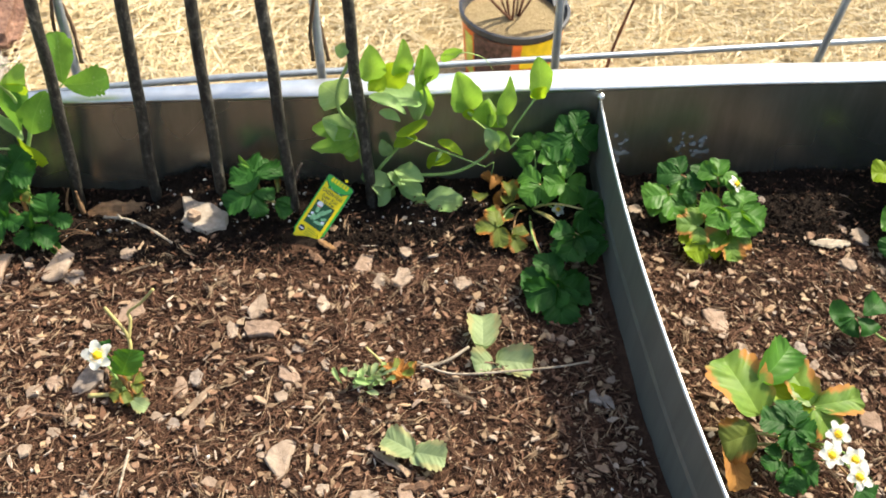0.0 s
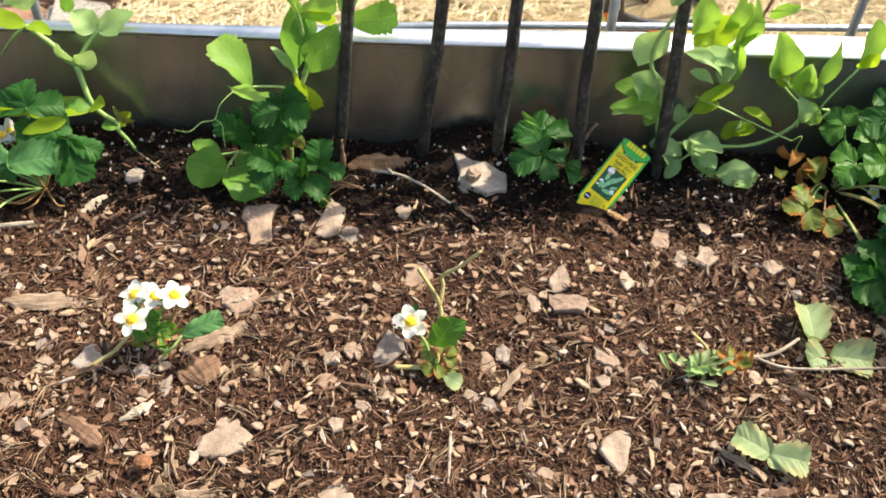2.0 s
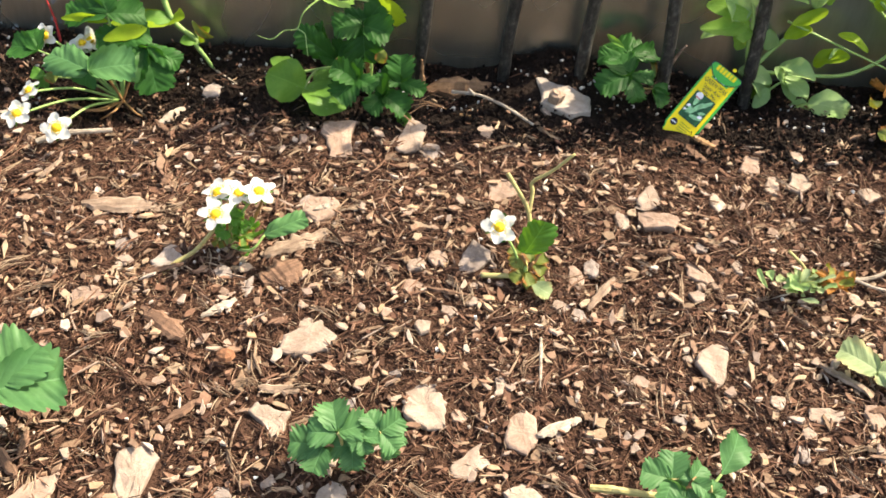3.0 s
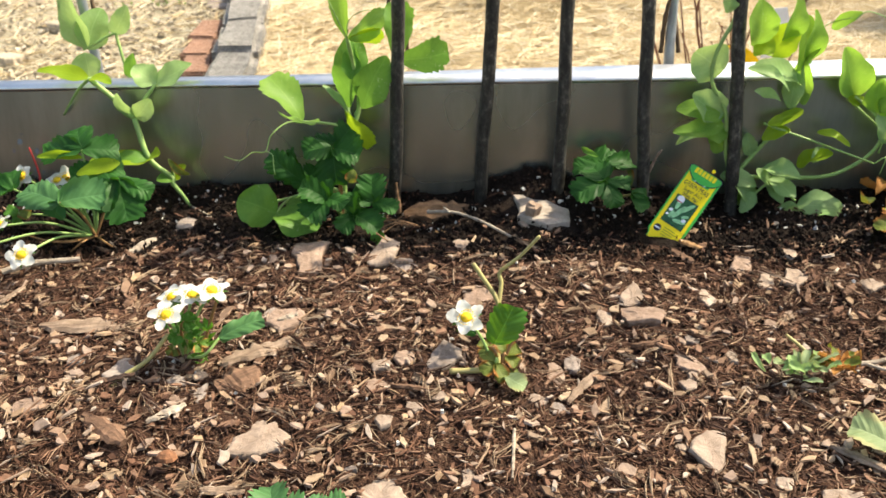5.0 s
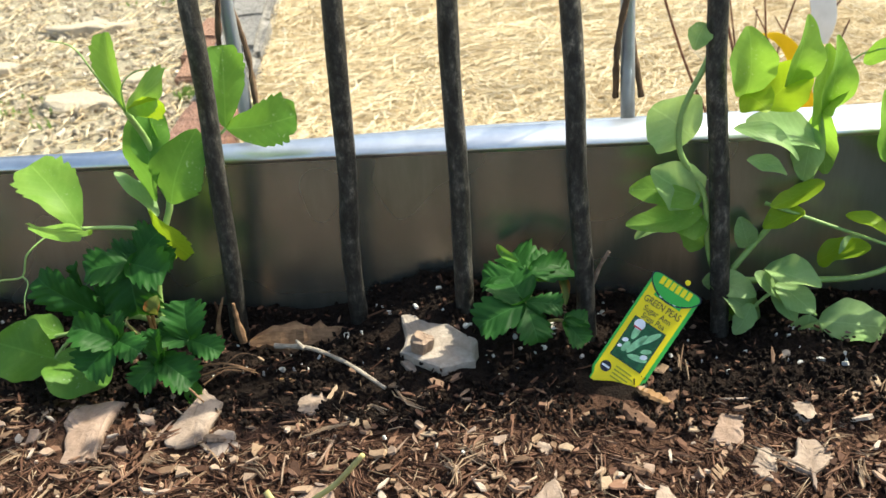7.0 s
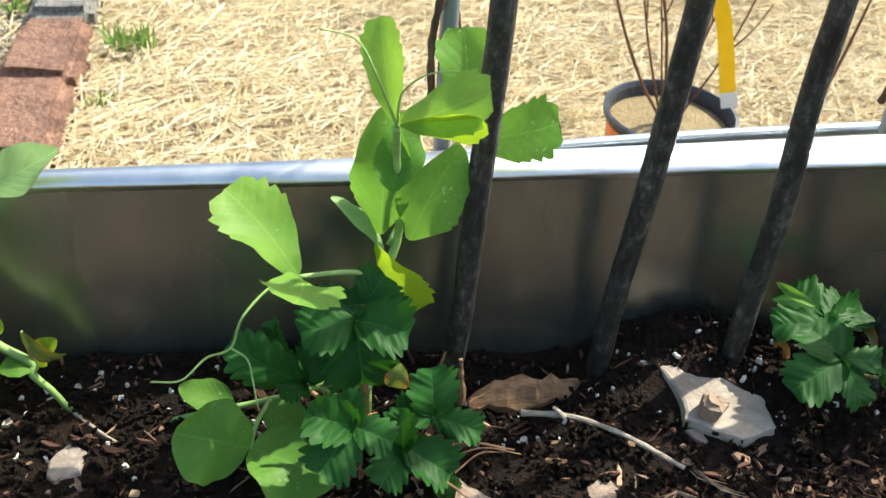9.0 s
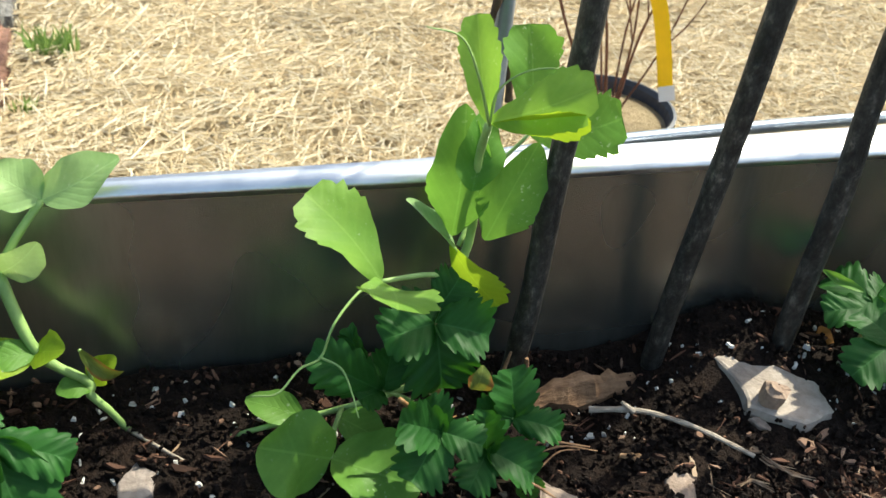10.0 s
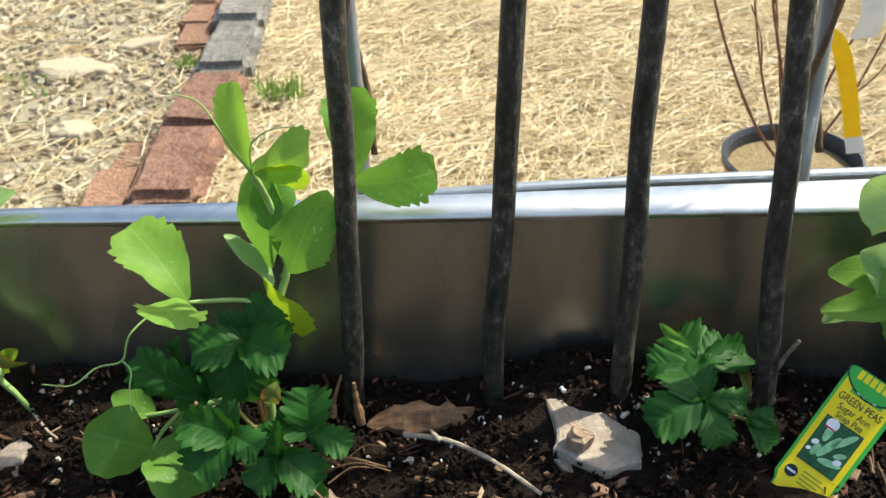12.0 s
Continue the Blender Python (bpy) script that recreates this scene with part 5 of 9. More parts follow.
pea_leaf(berry_c, (-0.360, -0.074, 0.060), (-0.340, -0.064, 0.058), 0.0239, (0.2,-0.4,0.9), BERRY, 130, teeth=0.11, fold=0.15, bow=0.06, shape="berry")
pea_leaf(berry_c, (-0.360, -0.074, 0.060), (-0.360, -0.091, 0.050), 0.0260, (0,-.5,.85), BERRY, 131, teeth=0.11, fold=0.15, bow=0.06, shape="berry")
stalk(berry_c, ((-0.369, -0.091, 0.000), (-0.401, -0.089, 0.019), (-0.433, -0.100, 0.030)), 0.0013, 0.001, STEM, "stalk")
pea_leaf(berry_c, (-0.433, -0.100, 0.030), (-0.445, -0.099, 0.032), 0.0125, (-0.2,-0.4,0.9), BERRY_LIGHT, 132, teeth=0.11, fold=0.15, bow=0.06, shape="berry")
pea_leaf(berry_c, (-0.433, -0.100, 0.030), (-0.422, -0.102, 0.028), 0.0125, (0.1,-0.4,0.9), BERRY_OLD, 133, teeth=0.11, fold=0.15, bow=0.06, shape="berry")
pea_leaf(berry_c, (-0.433, -0.100, 0.030), (-0.434, -0.105, 0.020), 0.0114, (0,-.5,.85), BERRY_LIGHT, 134, teeth=0.11, fold=0.15, bow=0.06, shape="berry")
stalk(berry_c, ((-0.369, -0.091, 0.000), (-0.405, -0.080, 0.026), (-0.441, -0.082, 0.045)), 0.0013, 0.001, STEM, "stalk")
pea_leaf(berry_c, (-0.441, -0.082, 0.045), (-0.467, -0.078, 0.045), 0.0260, (-0.2,-0.4,0.9), BERRY, 135, teeth=0.11, fold=0.15, bow=0.06, shape="berry")
pea_leaf(berry_c, (-0.441, -0.082, 0.045), (-0.450, -0.062, 0.052), 0.0229, (0,-.6,.8), BERRY, 136, teeth=0.11, fold=0.15, bow=0.06, shape="berry")
pea_leaf(berry_c, (-0.376, -0.065, 0.070), (-0.418, -0.068, 0.072), 0.0085, (0,-.8,.4), PEA_YELLOW, 137, fold=0.4)
pea_leaf(berry_c, (-0.342, -0.065, 0.065), (-0.379, -0.080, 0.060), 0.0140, (0,-.8,.5), PEA_YELLOW, 138, fold=0.3)
flower(berry_c, (-0.438, -0.065, 0.050), (-0.4,-0.6,0.6), 0.0260, (-0.369, -0.091, 0.000), 139)
flower(berry_c, (-0.396, -0.068, 0.050), (0.2,-0.5,0.8), 0.0260, (-0.369, -0.091, 0.000), 140)
flower(berry_c, (-0.401, -0.172, 0.030), (0.0,-0.55,0.8), 0.0300, (-0.369, -0.091, 0.000), 141)
flower(berry_c, (-0.402, -0.073, 0.050), (-0.1,-0.3,0.9), 0.0240, (-0.369, -0.091, 0.000), 142)
flower(berry_c, (-0.440, -0.156, 0.030), (-0.2,-0.4,0.9), 0.0300, (-0.369, -0.091, 0.000), 143)
flower(berry_c, (-0.437, -0.129, 0.035), (-0.4,-0.2,0.8), 0.0240, (-0.369, -0.091, 0.000), 144)
stalk(berry_c, ((-0.369, -0.091, 0.000), (-0.377, -0.131, 0.018), (-0.411, -0.109, 0.006)), 0.0011, 0.0007, STEM_RED, "stalk")
stalk(berry_c, ((-0.369, -0.091, 0.000), (-0.364, -0.130, 0.018), (-0.379, -0.128, 0.006)), 0.0011, 0.0007, STEM_RED, "stalk")
stalk(berry_c, ((-0.369, -0.091, 0.000), (-0.345, -0.130, 0.018), (-0.343, -0.120, 0.006)), 0.0011, 0.0007, STEM_RED, "stalk")
stalk(berry_c, ((-0.369, -0.091, 0.000), (-0.387, -0.131, 0.018), (-0.436, -0.098, 0.006)), 0.0011, 0.0007, STEM_RED, "stalk")

berry_d = thing("strawberry_plant", (-0.238, -0.273, 0.000), "cut-back strawberry plant with a cluster of white flowers", "strawberry plant", "strawberry plants in the bed")
stalk(berry_d, ((-0.290, -0.320, -0.000), (-0.277, -0.301, 0.004), (-0.260, -0.291, 0.012), (-0.244, -0.283, 0.030)), 0.002, 0.0016, STEM_PALE, "stem")
flower(berry_d, (-0.208, -0.273, 0.064), (0.15,-0.12,0.95), 0.0300, (-0.238, -0.273, 0.000), 145)
flower(berry_d, (-0.239, -0.291, 0.054), (-0.15,-0.3,0.9), 0.0300, (-0.238, -0.273, 0.000), 146)
flower(berry_d, (-0.225, -0.268, 0.056), (0.1,0.0,0.95), 0.0300, (-0.238, -0.273, 0.000), 147)
flower(berry_d, (-0.243, -0.262, 0.050), (-0.3,-0.1,0.9), 0.0300, (-0.238, -0.273, 0.000), 148)
berry_leaf(berry_d, (-0.238, -0.273, 0.000), (-0.226, -0.280, 0.030), (0.006, -0.000, -0.005), 0.0077, (0.05, -0.35, 0.9), BERRY_LIGHT, 149, teeth=0.1)
berry_leaf(berry_d, (-0.238, -0.273, 0.000), (-0.236, -0.284, 0.030), (-0.008, -0.004, 0.000), 0.0084, (0.05, -0.35, 0.9), BERRY_LIGHT, 150, teeth=0.1)
berry_leaf(berry_d, (-0.238, -0.273, 0.000), (-0.231, -0.280, 0.040), (0.006, 0.004, 0.005), 0.0088, (0.05, -0.35, 0.9), BERRY_LIGHT, 151, teeth=0.1)
berry_leaf(berry_d, (-0.238, -0.273, 0.000), (-0.223, -0.281, 0.020), (0.009, 0.000, 0.000), 0.0085, (0.05, -0.35, 0.9), BERRY_RED, 152, teeth=0.1)
berry_leaf(berry_d, (-0.238, -0.273, 0.000), (-0.242, -0.282, 0.015), (-0.006, -0.004, 0.000), 0.0066, (0.05, -0.35, 0.9), BERRY_OLD, 153, teeth=0.1)
pea_leaf(berry_d, (-0.204, -0.287, 0.030), (-0.172, -0.274, 0.040), 0.0170, (0.1,-0.5,0.85), BERRY_GREY, 154, teeth=0.08, shape="berry")
stalk(berry_d, ((-0.238, -0.273, 0.000), (-0.215, -0.295, 0.020), (-0.204, -0.287, 0.030)), 0.0012, 0.001, STEM, "stalk")
stalk(berry_d, ((-0.221, -0.275, 0.010), (-0.215, -0.273, 0.030), (-0.203, -0.270, 0.062)), 0.0016, 0.0012, STEM_RED, "stalk")
stalk(berry_d, ((-0.238, -0.273, 0.000), (-0.237, -0.274, 0.009), (-0.236, -0.274, 0.010)), 0.0009, 0.0007, STEM, "stalk")
pea_leaf(berry_d, (-0.236, -0.274, 0.010), (-0.228, -0.270, 0.022), 0.0042, (0.98, 0.21, 0.3), BERRY_LIGHT, 155, fold=0.3, bow=0.15)
pea_leaf(berry_d, (-0.236, -0.274, 0.010), (-0.235, -0.265, 0.022), 0.0042, (-0.25, 0.97, 0.3), BERRY_LIGHT, 156, fold=0.3, bow=0.15)
pea_leaf(berry_d, (-0.236, -0.274, 0.010), (-0.239, -0.269, 0.022), 0.0042, (-0.96, 0.28, 0.3), BERRY_LIGHT, 157, fold=0.3, bow=0.15)
pea_leaf(berry_d, (-0.236, -0.274, 0.010), (-0.234, -0.277, 0.022), 0.0042, (-0.04, -1.00, 0.3), BERRY_LIGHT, 158, fold=0.3, bow=0.15)
stalk(berry_d, ((-0.238, -0.273, 0.000), (-0.245, -0.269, 0.019), (-0.252, -0.265, 0.029)), 0.0009, 0.0007, STEM, "stalk")
pea_leaf(berry_d, (-0.252, -0.265, 0.029), (-0.235, -0.264, 0.040), 0.0042, (0.99, -0.11, 0.3), BERRY_LIGHT, 159, fold=0.3, bow=0.15)
pea_leaf(berry_d, (-0.252, -0.265, 0.029), (-0.242, -0.257, 0.040), 0.0042, (-0.12, 0.99, 0.3), BERRY_LIGHT, 160, fold=0.3, bow=0.15)
pea_leaf(berry_d, (-0.252, -0.265, 0.029), (-0.247, -0.263, 0.040), 0.0042, (-0.99, 0.12, 0.3), BERRY_LIGHT, 161, fold=0.3, bow=0.15)
pea_leaf(berry_d, (-0.252, -0.265, 0.029), (-0.241, -0.269, 0.040), 0.0042, (0.14, -0.99, 0.3), BERRY_LIGHT, 162, fold=0.3, bow=0.15)
stalk(berry_d, ((-0.238, -0.273, 0.000), (-0.234, -0.274, 0.010), (-0.231, -0.275, 0.012)), 0.0009, 0.0007, STEM, "stalk")
pea_leaf(berry_d, (-0.231, -0.275, 0.012), (-0.214, -0.277, 0.023), 0.0042, (0.99, 0.12, 0.3), BERRY_LIGHT, 163, fold=0.3, bow=0.15)
pea_leaf(berry_d, (-0.231, -0.275, 0.012), (-0.221, -0.271, 0.023), 0.0042, (-0.03, 1.00, 0.3), BERRY_LIGHT, 164, fold=0.3, bow=0.15)
pea_leaf(berry_d, (-0.231, -0.275, 0.012), (-0.226, -0.279, 0.023), 0.0042, (-0.97, -0.25, 0.3), BERRY_LIGHT, 165, fold=0.3, bow=0.15)
pea_leaf(berry_d, (-0.231, -0.275, 0.012), (-0.222, -0.283, 0.023), 0.0042, (-0.25, -0.97, 0.3), BERRY_LIGHT, 166, fold=0.3, bow=0.15)
stalk(berry_d, ((-0.238, -0.273, 0.000), (-0.228, -0.279, 0.008), (-0.219, -0.284, 0.008)), 0.0009, 0.0007, STEM, "stalk")
pea_leaf(berry_d, (-0.219, -0.284, 0.008), (-0.215, -0.292, 0.015), 0.0042, (0.97, -0.22, 0.3), BERRY_LIGHT, 167, fold=0.3, bow=0.15)
pea_leaf(berry_d, (-0.219, -0.284, 0.008), (-0.222, -0.284, 0.015), 0.0042, (-0.27, 0.96, 0.3), BERRY_LIGHT, 168, fold=0.3, bow=0.15)
pea_leaf(berry_d, (-0.219, -0.284, 0.008), (-0.227, -0.289, 0.015), 0.0042, (-0.98, 0.22, 0.3), BERRY_LIGHT, 169, fold=0.3, bow=0.15)
pea_leaf(berry_d, (-0.219, -0.284, 0.008), (-0.222, -0.296, 0.015), 0.0042, (-0.17, -0.99, 0.3), BERRY_LIGHT, 170, fold=0.3, bow=0.15)
stalk(berry_d, ((-0.238, -0.273, 0.000), (-0.232, -0.270, 0.018), (-0.226, -0.268, 0.028)), 0.0009, 0.0007, STEM, "stalk")
pea_leaf(berry_d, (-0.226, -0.268, 0.028), (-0.223, -0.275, 0.039), 0.0042, (0.99, -0.11, 0.3), BERRY_LIGHT, 171, fold=0.3, bow=0.15)
pea_leaf(berry_d, (-0.226, -0.268, 0.028), (-0.228, -0.268, 0.039), 0.0042, (0.19, 0.98, 0.3), BERRY_LIGHT, 172, fold=0.3, bow=0.15)
pea_leaf(berry_d, (-0.226, -0.268, 0.028), (-0.235, -0.274, 0.039), 0.0042, (-1.00, -0.06, 0.3), BERRY_LIGHT, 173, fold=0.3, bow=0.15)
pea_leaf(berry_d, (-0.226, -0.268, 0.028), (-0.229, -0.280, 0.039), 0.0042, (0.05, -1.00, 0.3), BERRY_LIGHT, 174, fold=0.3, bow=0.15)
stalk(berry_d, ((-0.238, -0.273, 0.000), (-0.234, -0.272, 0.017), (-0.230, -0.271, 0.027)), 0.0009, 0.0007, STEM, "stalk")
pea_leaf(berry_d, (-0.230, -0.271, 0.027), (-0.227, -0.274, 0.035), 0.0042, (0.99, 0.13, 0.3), BERRY_LIGHT, 175, fold=0.3, bow=0.15)
pea_leaf(berry_d, (-0.230, -0.271, 0.027), (-0.232, -0.269, 0.035), 0.0042, (0.25, 0.97, 0.3), BERRY_LIGHT, 176, fold=0.3, bow=0.15)
pea_leaf(berry_d, (-0.230, -0.271, 0.027), (-0.239, -0.273, 0.035), 0.0042, (-0.96, 0.29, 0.3), BERRY_LIGHT, 177, fold=0.3, bow=0.15)
pea_leaf(berry_d, (-0.230, -0.271, 0.027), (-0.234, -0.281, 0.035), 0.0042, (-0.19, -0.98, 0.3), BERRY_LIGHT, 178, fold=0.3, bow=0.15)
stalk(berry_d, ((-0.238, -0.273, 0.000), (-0.230, -0.273, 0.010), (-0.222, -0.273, 0.012)), 0.0009, 0.0007, STEM, "stalk")
pea_leaf(berry_d, (-0.222, -0.273, 0.012), (-0.207, -0.273, 0.021), 0.0042, (0.99, 0.13, 0.3), BERRY_LIGHT, 179, fold=0.3, bow=0.15)
pea_leaf(berry_d, (-0.222, -0.273, 0.012), (-0.212, -0.268, 0.021), 0.0042, (0.29, 0.96, 0.3), BERRY_LIGHT, 180, fold=0.3, bow=0.15)
pea_leaf(berry_d, (-0.222, -0.273, 0.012), (-0.219, -0.273, 0.021), 0.0042, (-1.00, 0.08, 0.3), BERRY_LIGHT, 181, fold=0.3, bow=0.15)
pea_leaf(berry_d, (-0.222, -0.273, 0.012), (-0.215, -0.280, 0.021), 0.0042, (-0.27, -0.96, 0.3), BERRY_LIGHT, 182, fold=0.3, bow=0.15)
stalk(berry_d, ((-0.238, -0.273, 0.000), (-0.232, -0.273, 0.009), (-0.226, -0.272, 0.011)), 0.0009, 0.0007, STEM, "stalk")
pea_leaf(berry_d, (-0.226, -0.272, 0.011), (-0.223, -0.277, 0.021), 0.0042, (0.98, 0.18, 0.3), BERRY_LIGHT, 183, fold=0.3, bow=0.15)
pea_leaf(berry_d, (-0.226, -0.272, 0.011), (-0.229, -0.272, 0.021), 0.0042, (-0.07, 1.00, 0.3), BERRY_LIGHT, 184, fold=0.3, bow=0.15)
pea_leaf(berry_d, (-0.226, -0.272, 0.011), (-0.235, -0.278, 0.021), 0.0042, (-1.00, -0.00, 0.3), BERRY_LIGHT, 185, fold=0.3, bow=0.15)
pea_leaf(berry_d, (-0.226, -0.272, 0.011), (-0.229, -0.284, 0.021), 0.0042, (0.03, -1.00, 0.3), BERRY_LIGHT, 186, fold=0.3, bow=0.15)
stalk(berry_d, ((-0.238, -0.273, 0.000), (-0.226, -0.279, 0.022), (-0.214, -0.285, 0.037)), 0.0009, 0.0007, STEM, "stalk")
pea_leaf(berry_d, (-0.214, -0.285, 0.037), (-0.207, -0.288, 0.046), 0.0042, (0.99, 0.15, 0.3), BERRY_LIGHT, 187, fold=0.3, bow=0.15)
pea_leaf(berry_d, (-0.214, -0.285, 0.037), (-0.214, -0.283, 0.046), 0.0042, (-0.11, 0.99, 0.3), BERRY_LIGHT, 188, fold=0.3, bow=0.15)
pea_leaf(berry_d, (-0.214, -0.285, 0.037), (-0.219, -0.287, 0.046), 0.0042, (-0.96, 0.27, 0.3), BERRY_LIGHT, 189, fold=0.3, bow=0.15)
pea_leaf(berry_d, (-0.214, -0.285, 0.037), (-0.212, -0.294, 0.046), 0.0042, (0.17, -0.99, 0.3), BERRY_LIGHT, 190, fold=0.3, bow=0.15)

berry_e = thing("strawberry_plant", (0.007, -0.296, 0.000), "sparse strawberry plant with one white flower and dry stalks", "strawberry plant", "strawberry plants in the bed")
flower(berry_e, (-0.018, -0.276, 0.043), (-0.05,-0.5,0.85), 0.0310, (0.007, -0.296, 0.000), 191)
pea_leaf(berry_e, (0.003, -0.289, 0.028), (0.017, -0.281, 0.058), 0.0270, (0.1,-0.85,0.45), BERRY_LIGHT, 192, teeth=0.1, shape="berry")
pea_leaf(berry_e, (0.010, -0.305, 0.012), (0.026, -0.312, 0.006), 0.0180, (0,-.4,.9), BERRY_PALE, 193, teeth=0.1)
stalk(berry_e, ((0.007, -0.296, 0.000), (0.006, -0.275, 0.020), (0.007, -0.255, 0.040), (-0.013, -0.238, 0.067)), 0.0021, 0.0017, STEM_PALE, "stalk")
stalk(berry_e, ((0.007, -0.255, 0.040), (0.009, -0.243, 0.052), (0.008, -0.239, 0.060), (0.022, -0.240, 0.074), (0.037, -0.240, 0.093)), 0.0018, 0.0013, STEM_PALE, "stalk")
stalk(berry_e, ((-0.030, -0.297, 0.008), (-0.012, -0.298, 0.010), (0.006, -0.297, 0.010)), 0.0023, 0.002, STEM_PALE, "stalk")
stalk(berry_e, ((0.007, -0.296, 0.000), (0.014, -0.290, 0.025), (0.020, -0.286, 0.034)), 0.0014, 0.001, STEM_RED, "stalk")
stalk(berry_e, ((0.007, -0.296, 0.000), (0.018, -0.298, 0.012), (0.024, -0.296, 0.020)), 0.0014, 0.001, STEM_RED, "stalk")
berry_leaf(berry_e, (0.007, -0.296, 0.000), (-0.002, -0.285, 0.022), (-0.007, 0.004, 0.002), 0.0083, (0.05, -0.35, 0.9), BERRY_OLD, 194, teeth=0.1)
berry_leaf(berry_e, (0.007, -0.296, 0.000), (0.012, -0.292, 0.020), (0.010, 0.004, 0.006), 0.0123, (0.05, -0.35, 0.9), BERRY_OLD, 195, teeth=0.1)
berry_leaf(berry_e, (0.007, -0.296, 0.000), (0.012, -0.302, 0.010), (0.006, -0.008, -0.002), 0.0102, (0.05, -0.35, 0.9), BERRY_OLD, 196, teeth=0.1)
berry_leaf(berry_e, (0.007, -0.296, 0.000), (-0.015, -0.262, 0.030), (-0.013, 0.000, 0.000), 0.0130, (0.05, -0.35, 0.9), BERRY, 197, teeth=0.1)
berry_leaf(berry_e, (0.007, -0.296, 0.000), (0.004, -0.300, 0.018), (-0.010, -0.008, -0.004), 0.0134, (0.05, -0.35, 0.9), BERRY_OLD, 198, teeth=0.1)

berry_f = thing("strawberry_plant", (0.254, -0.277, -0.012), "wilting strawberry plant with withered orange leaves and runner", "strawberry plant", "strawberry plants in the bed")
pea_leaf(berry_f, (0.282, -0.272, 0.010), (0.273, -0.278, 0.012), 0.0084, (-0.12, -0.43, 0.7), BERRY_OLD, 199, fold=0.8, bow=-0.27, teeth=0.15)
pea_leaf(berry_f, (0.266, -0.281, 0.006), (0.250, -0.291, 0.013), 0.0074, (-0.12, 0.48, 0.7), WITHERED, 200, fold=0.8, bow=-0.15, teeth=0.15)
pea_leaf(berry_f, (0.264, -0.291, 0.005), (0.255, -0.271, 0.008), 0.0084, (-0.13, -0.12, 0.7), WITHERED, 201, fold=0.8, bow=0.14, teeth=0.15)
pea_leaf(berry_f, (0.255, -0.285, 0.011), (0.260, -0.268, 0.012), 0.0097, (0.51, -0.48, 0.7), BERRY_OLD, 202, fold=0.8, bow=0.23, teeth=0.15)
pea_leaf(berry_f, (0.266, -0.290, 0.010), (0.248, -0.281, 0.016), 0.0065, (0.37, 0.10, 0.7), WITHERED, 203, fold=0.8, bow=-0.01, teeth=0.15)
pea_leaf(berry_f, (0.262, -0.277, 0.005), (0.271, -0.287, 0.008), 0.0080, (-1.25, 0.35, 0.7), WITHERED, 204, fold=0.8, bow=-0.22, teeth=0.15)
pea_leaf(berry_f, (0.249, -0.284, 0.008), (0.260, -0.290, 0.013), 0.0068, (0.58, -1.08, 0.7), BERRY_OLD, 205, fold=0.8, bow=0.20, teeth=0.15)
pea_leaf(berry_f, (0.267, -0.279, 0.006), (0.277, -0.273, 0.006), 0.0103, (-0.01, -0.19, 0.7), WITHERED, 206, fold=0.8, bow=-0.01, teeth=0.15)
pea_leaf(berry_f, (0.278, -0.290, 0.009), (0.282, -0.274, 0.013), 0.0063, (-0.40, 0.69, 0.7), WITHERED, 207, fold=0.8, bow=0.06, teeth=0.15)
pea_leaf(berry_f, (0.258, -0.282, 0.007), (0.247, -0.286, 0.010), 0.0066, (0.61, 0.38, 0.7), BERRY_OLD, 208, fold=0.8, bow=0.19, teeth=0.15)
pea_leaf(berry_f, (0.261, -0.285, 0.007), (0.266, -0.267, 0.009), 0.0079, (0.27, 0.11, 0.7), WITHERED, 209, fold=0.8, bow=-0.11, teeth=0.15)
pea_leaf(berry_f, (0.277, -0.289, 0.003), (0.257, -0.295, 0.006), 0.0097, (0.59, 0.53, 0.7), WITHERED, 210, fold=0.8, bow=0.17, teeth=0.15)
pea_leaf(berry_f, (0.255, -0.277, 0.005), (0.241, -0.276, 0.005), 0.0089, (0.08, 0.88, 0.7), BERRY_OLD, 211, fold=0.8, bow=0.06, teeth=0.15)
pea_leaf(berry_f, (0.276, -0.277, 0.006), (0.273, -0.288, 0.005), 0.0086, (-0.23, 0.24, 0.7), WITHERED, 212, fold=0.8, bow=-0.12, teeth=0.15)
pea_leaf(berry_f, (0.255, -0.284, 0.004), (0.263, -0.273, 0.005), 0.0071, (0.26, 0.43, 0.7), WITHERED, 213, fold=0.8, bow=-0.26, teeth=0.15)
pea_leaf(berry_f, (0.266, -0.287, 0.011), (0.278, -0.287, 0.014), 0.0104, (-0.39, -0.24, 0.7), BERRY_OLD, 214, fold=0.8, bow=-0.23, teeth=0.15)
pea_leaf(berry_f, (0.260, -0.288, 0.007), (0.271, -0.288, 0.009), 0.0102, (-1.05, 0.43, 0.7), WITHERED, 215, fold=0.8, bow=-0.07, teeth=0.15)
pea_leaf(berry_f, (0.265, -0.287, 0.005), (0.251, -0.273, 0.008), 0.0099, (-0.07, 0.40, 0.7), WITHERED, 216, fold=0.8, bow=-0.04, teeth=0.15)
pea_leaf(berry_f, (0.249, -0.297, 0.011), (0.260, -0.297, 0.019), 0.0077, (-0.23, 0.15, 0.8), PEA_PALE, 217, fold=0.6, teeth=0.1)
pea_leaf(berry_f, (0.232, -0.297, 0.007), (0.219, -0.302, 0.012), 0.0077, (-0.48, 0.06, 0.8), BERRY_PALE, 218, fold=0.6, teeth=0.1)
pea_leaf(berry_f, (0.240, -0.290, 0.007), (0.249, -0.301, 0.014), 0.0066, (-0.64, 0.30, 0.8), BERRY_PALE, 219, fold=0.6, teeth=0.1)
pea_leaf(berry_f, (0.218, -0.294, 0.010), (0.227, -0.296, 0.013), 0.0086, (-0.22, -0.07, 0.8), PEA_PALE, 220, fold=0.6, teeth=0.1)
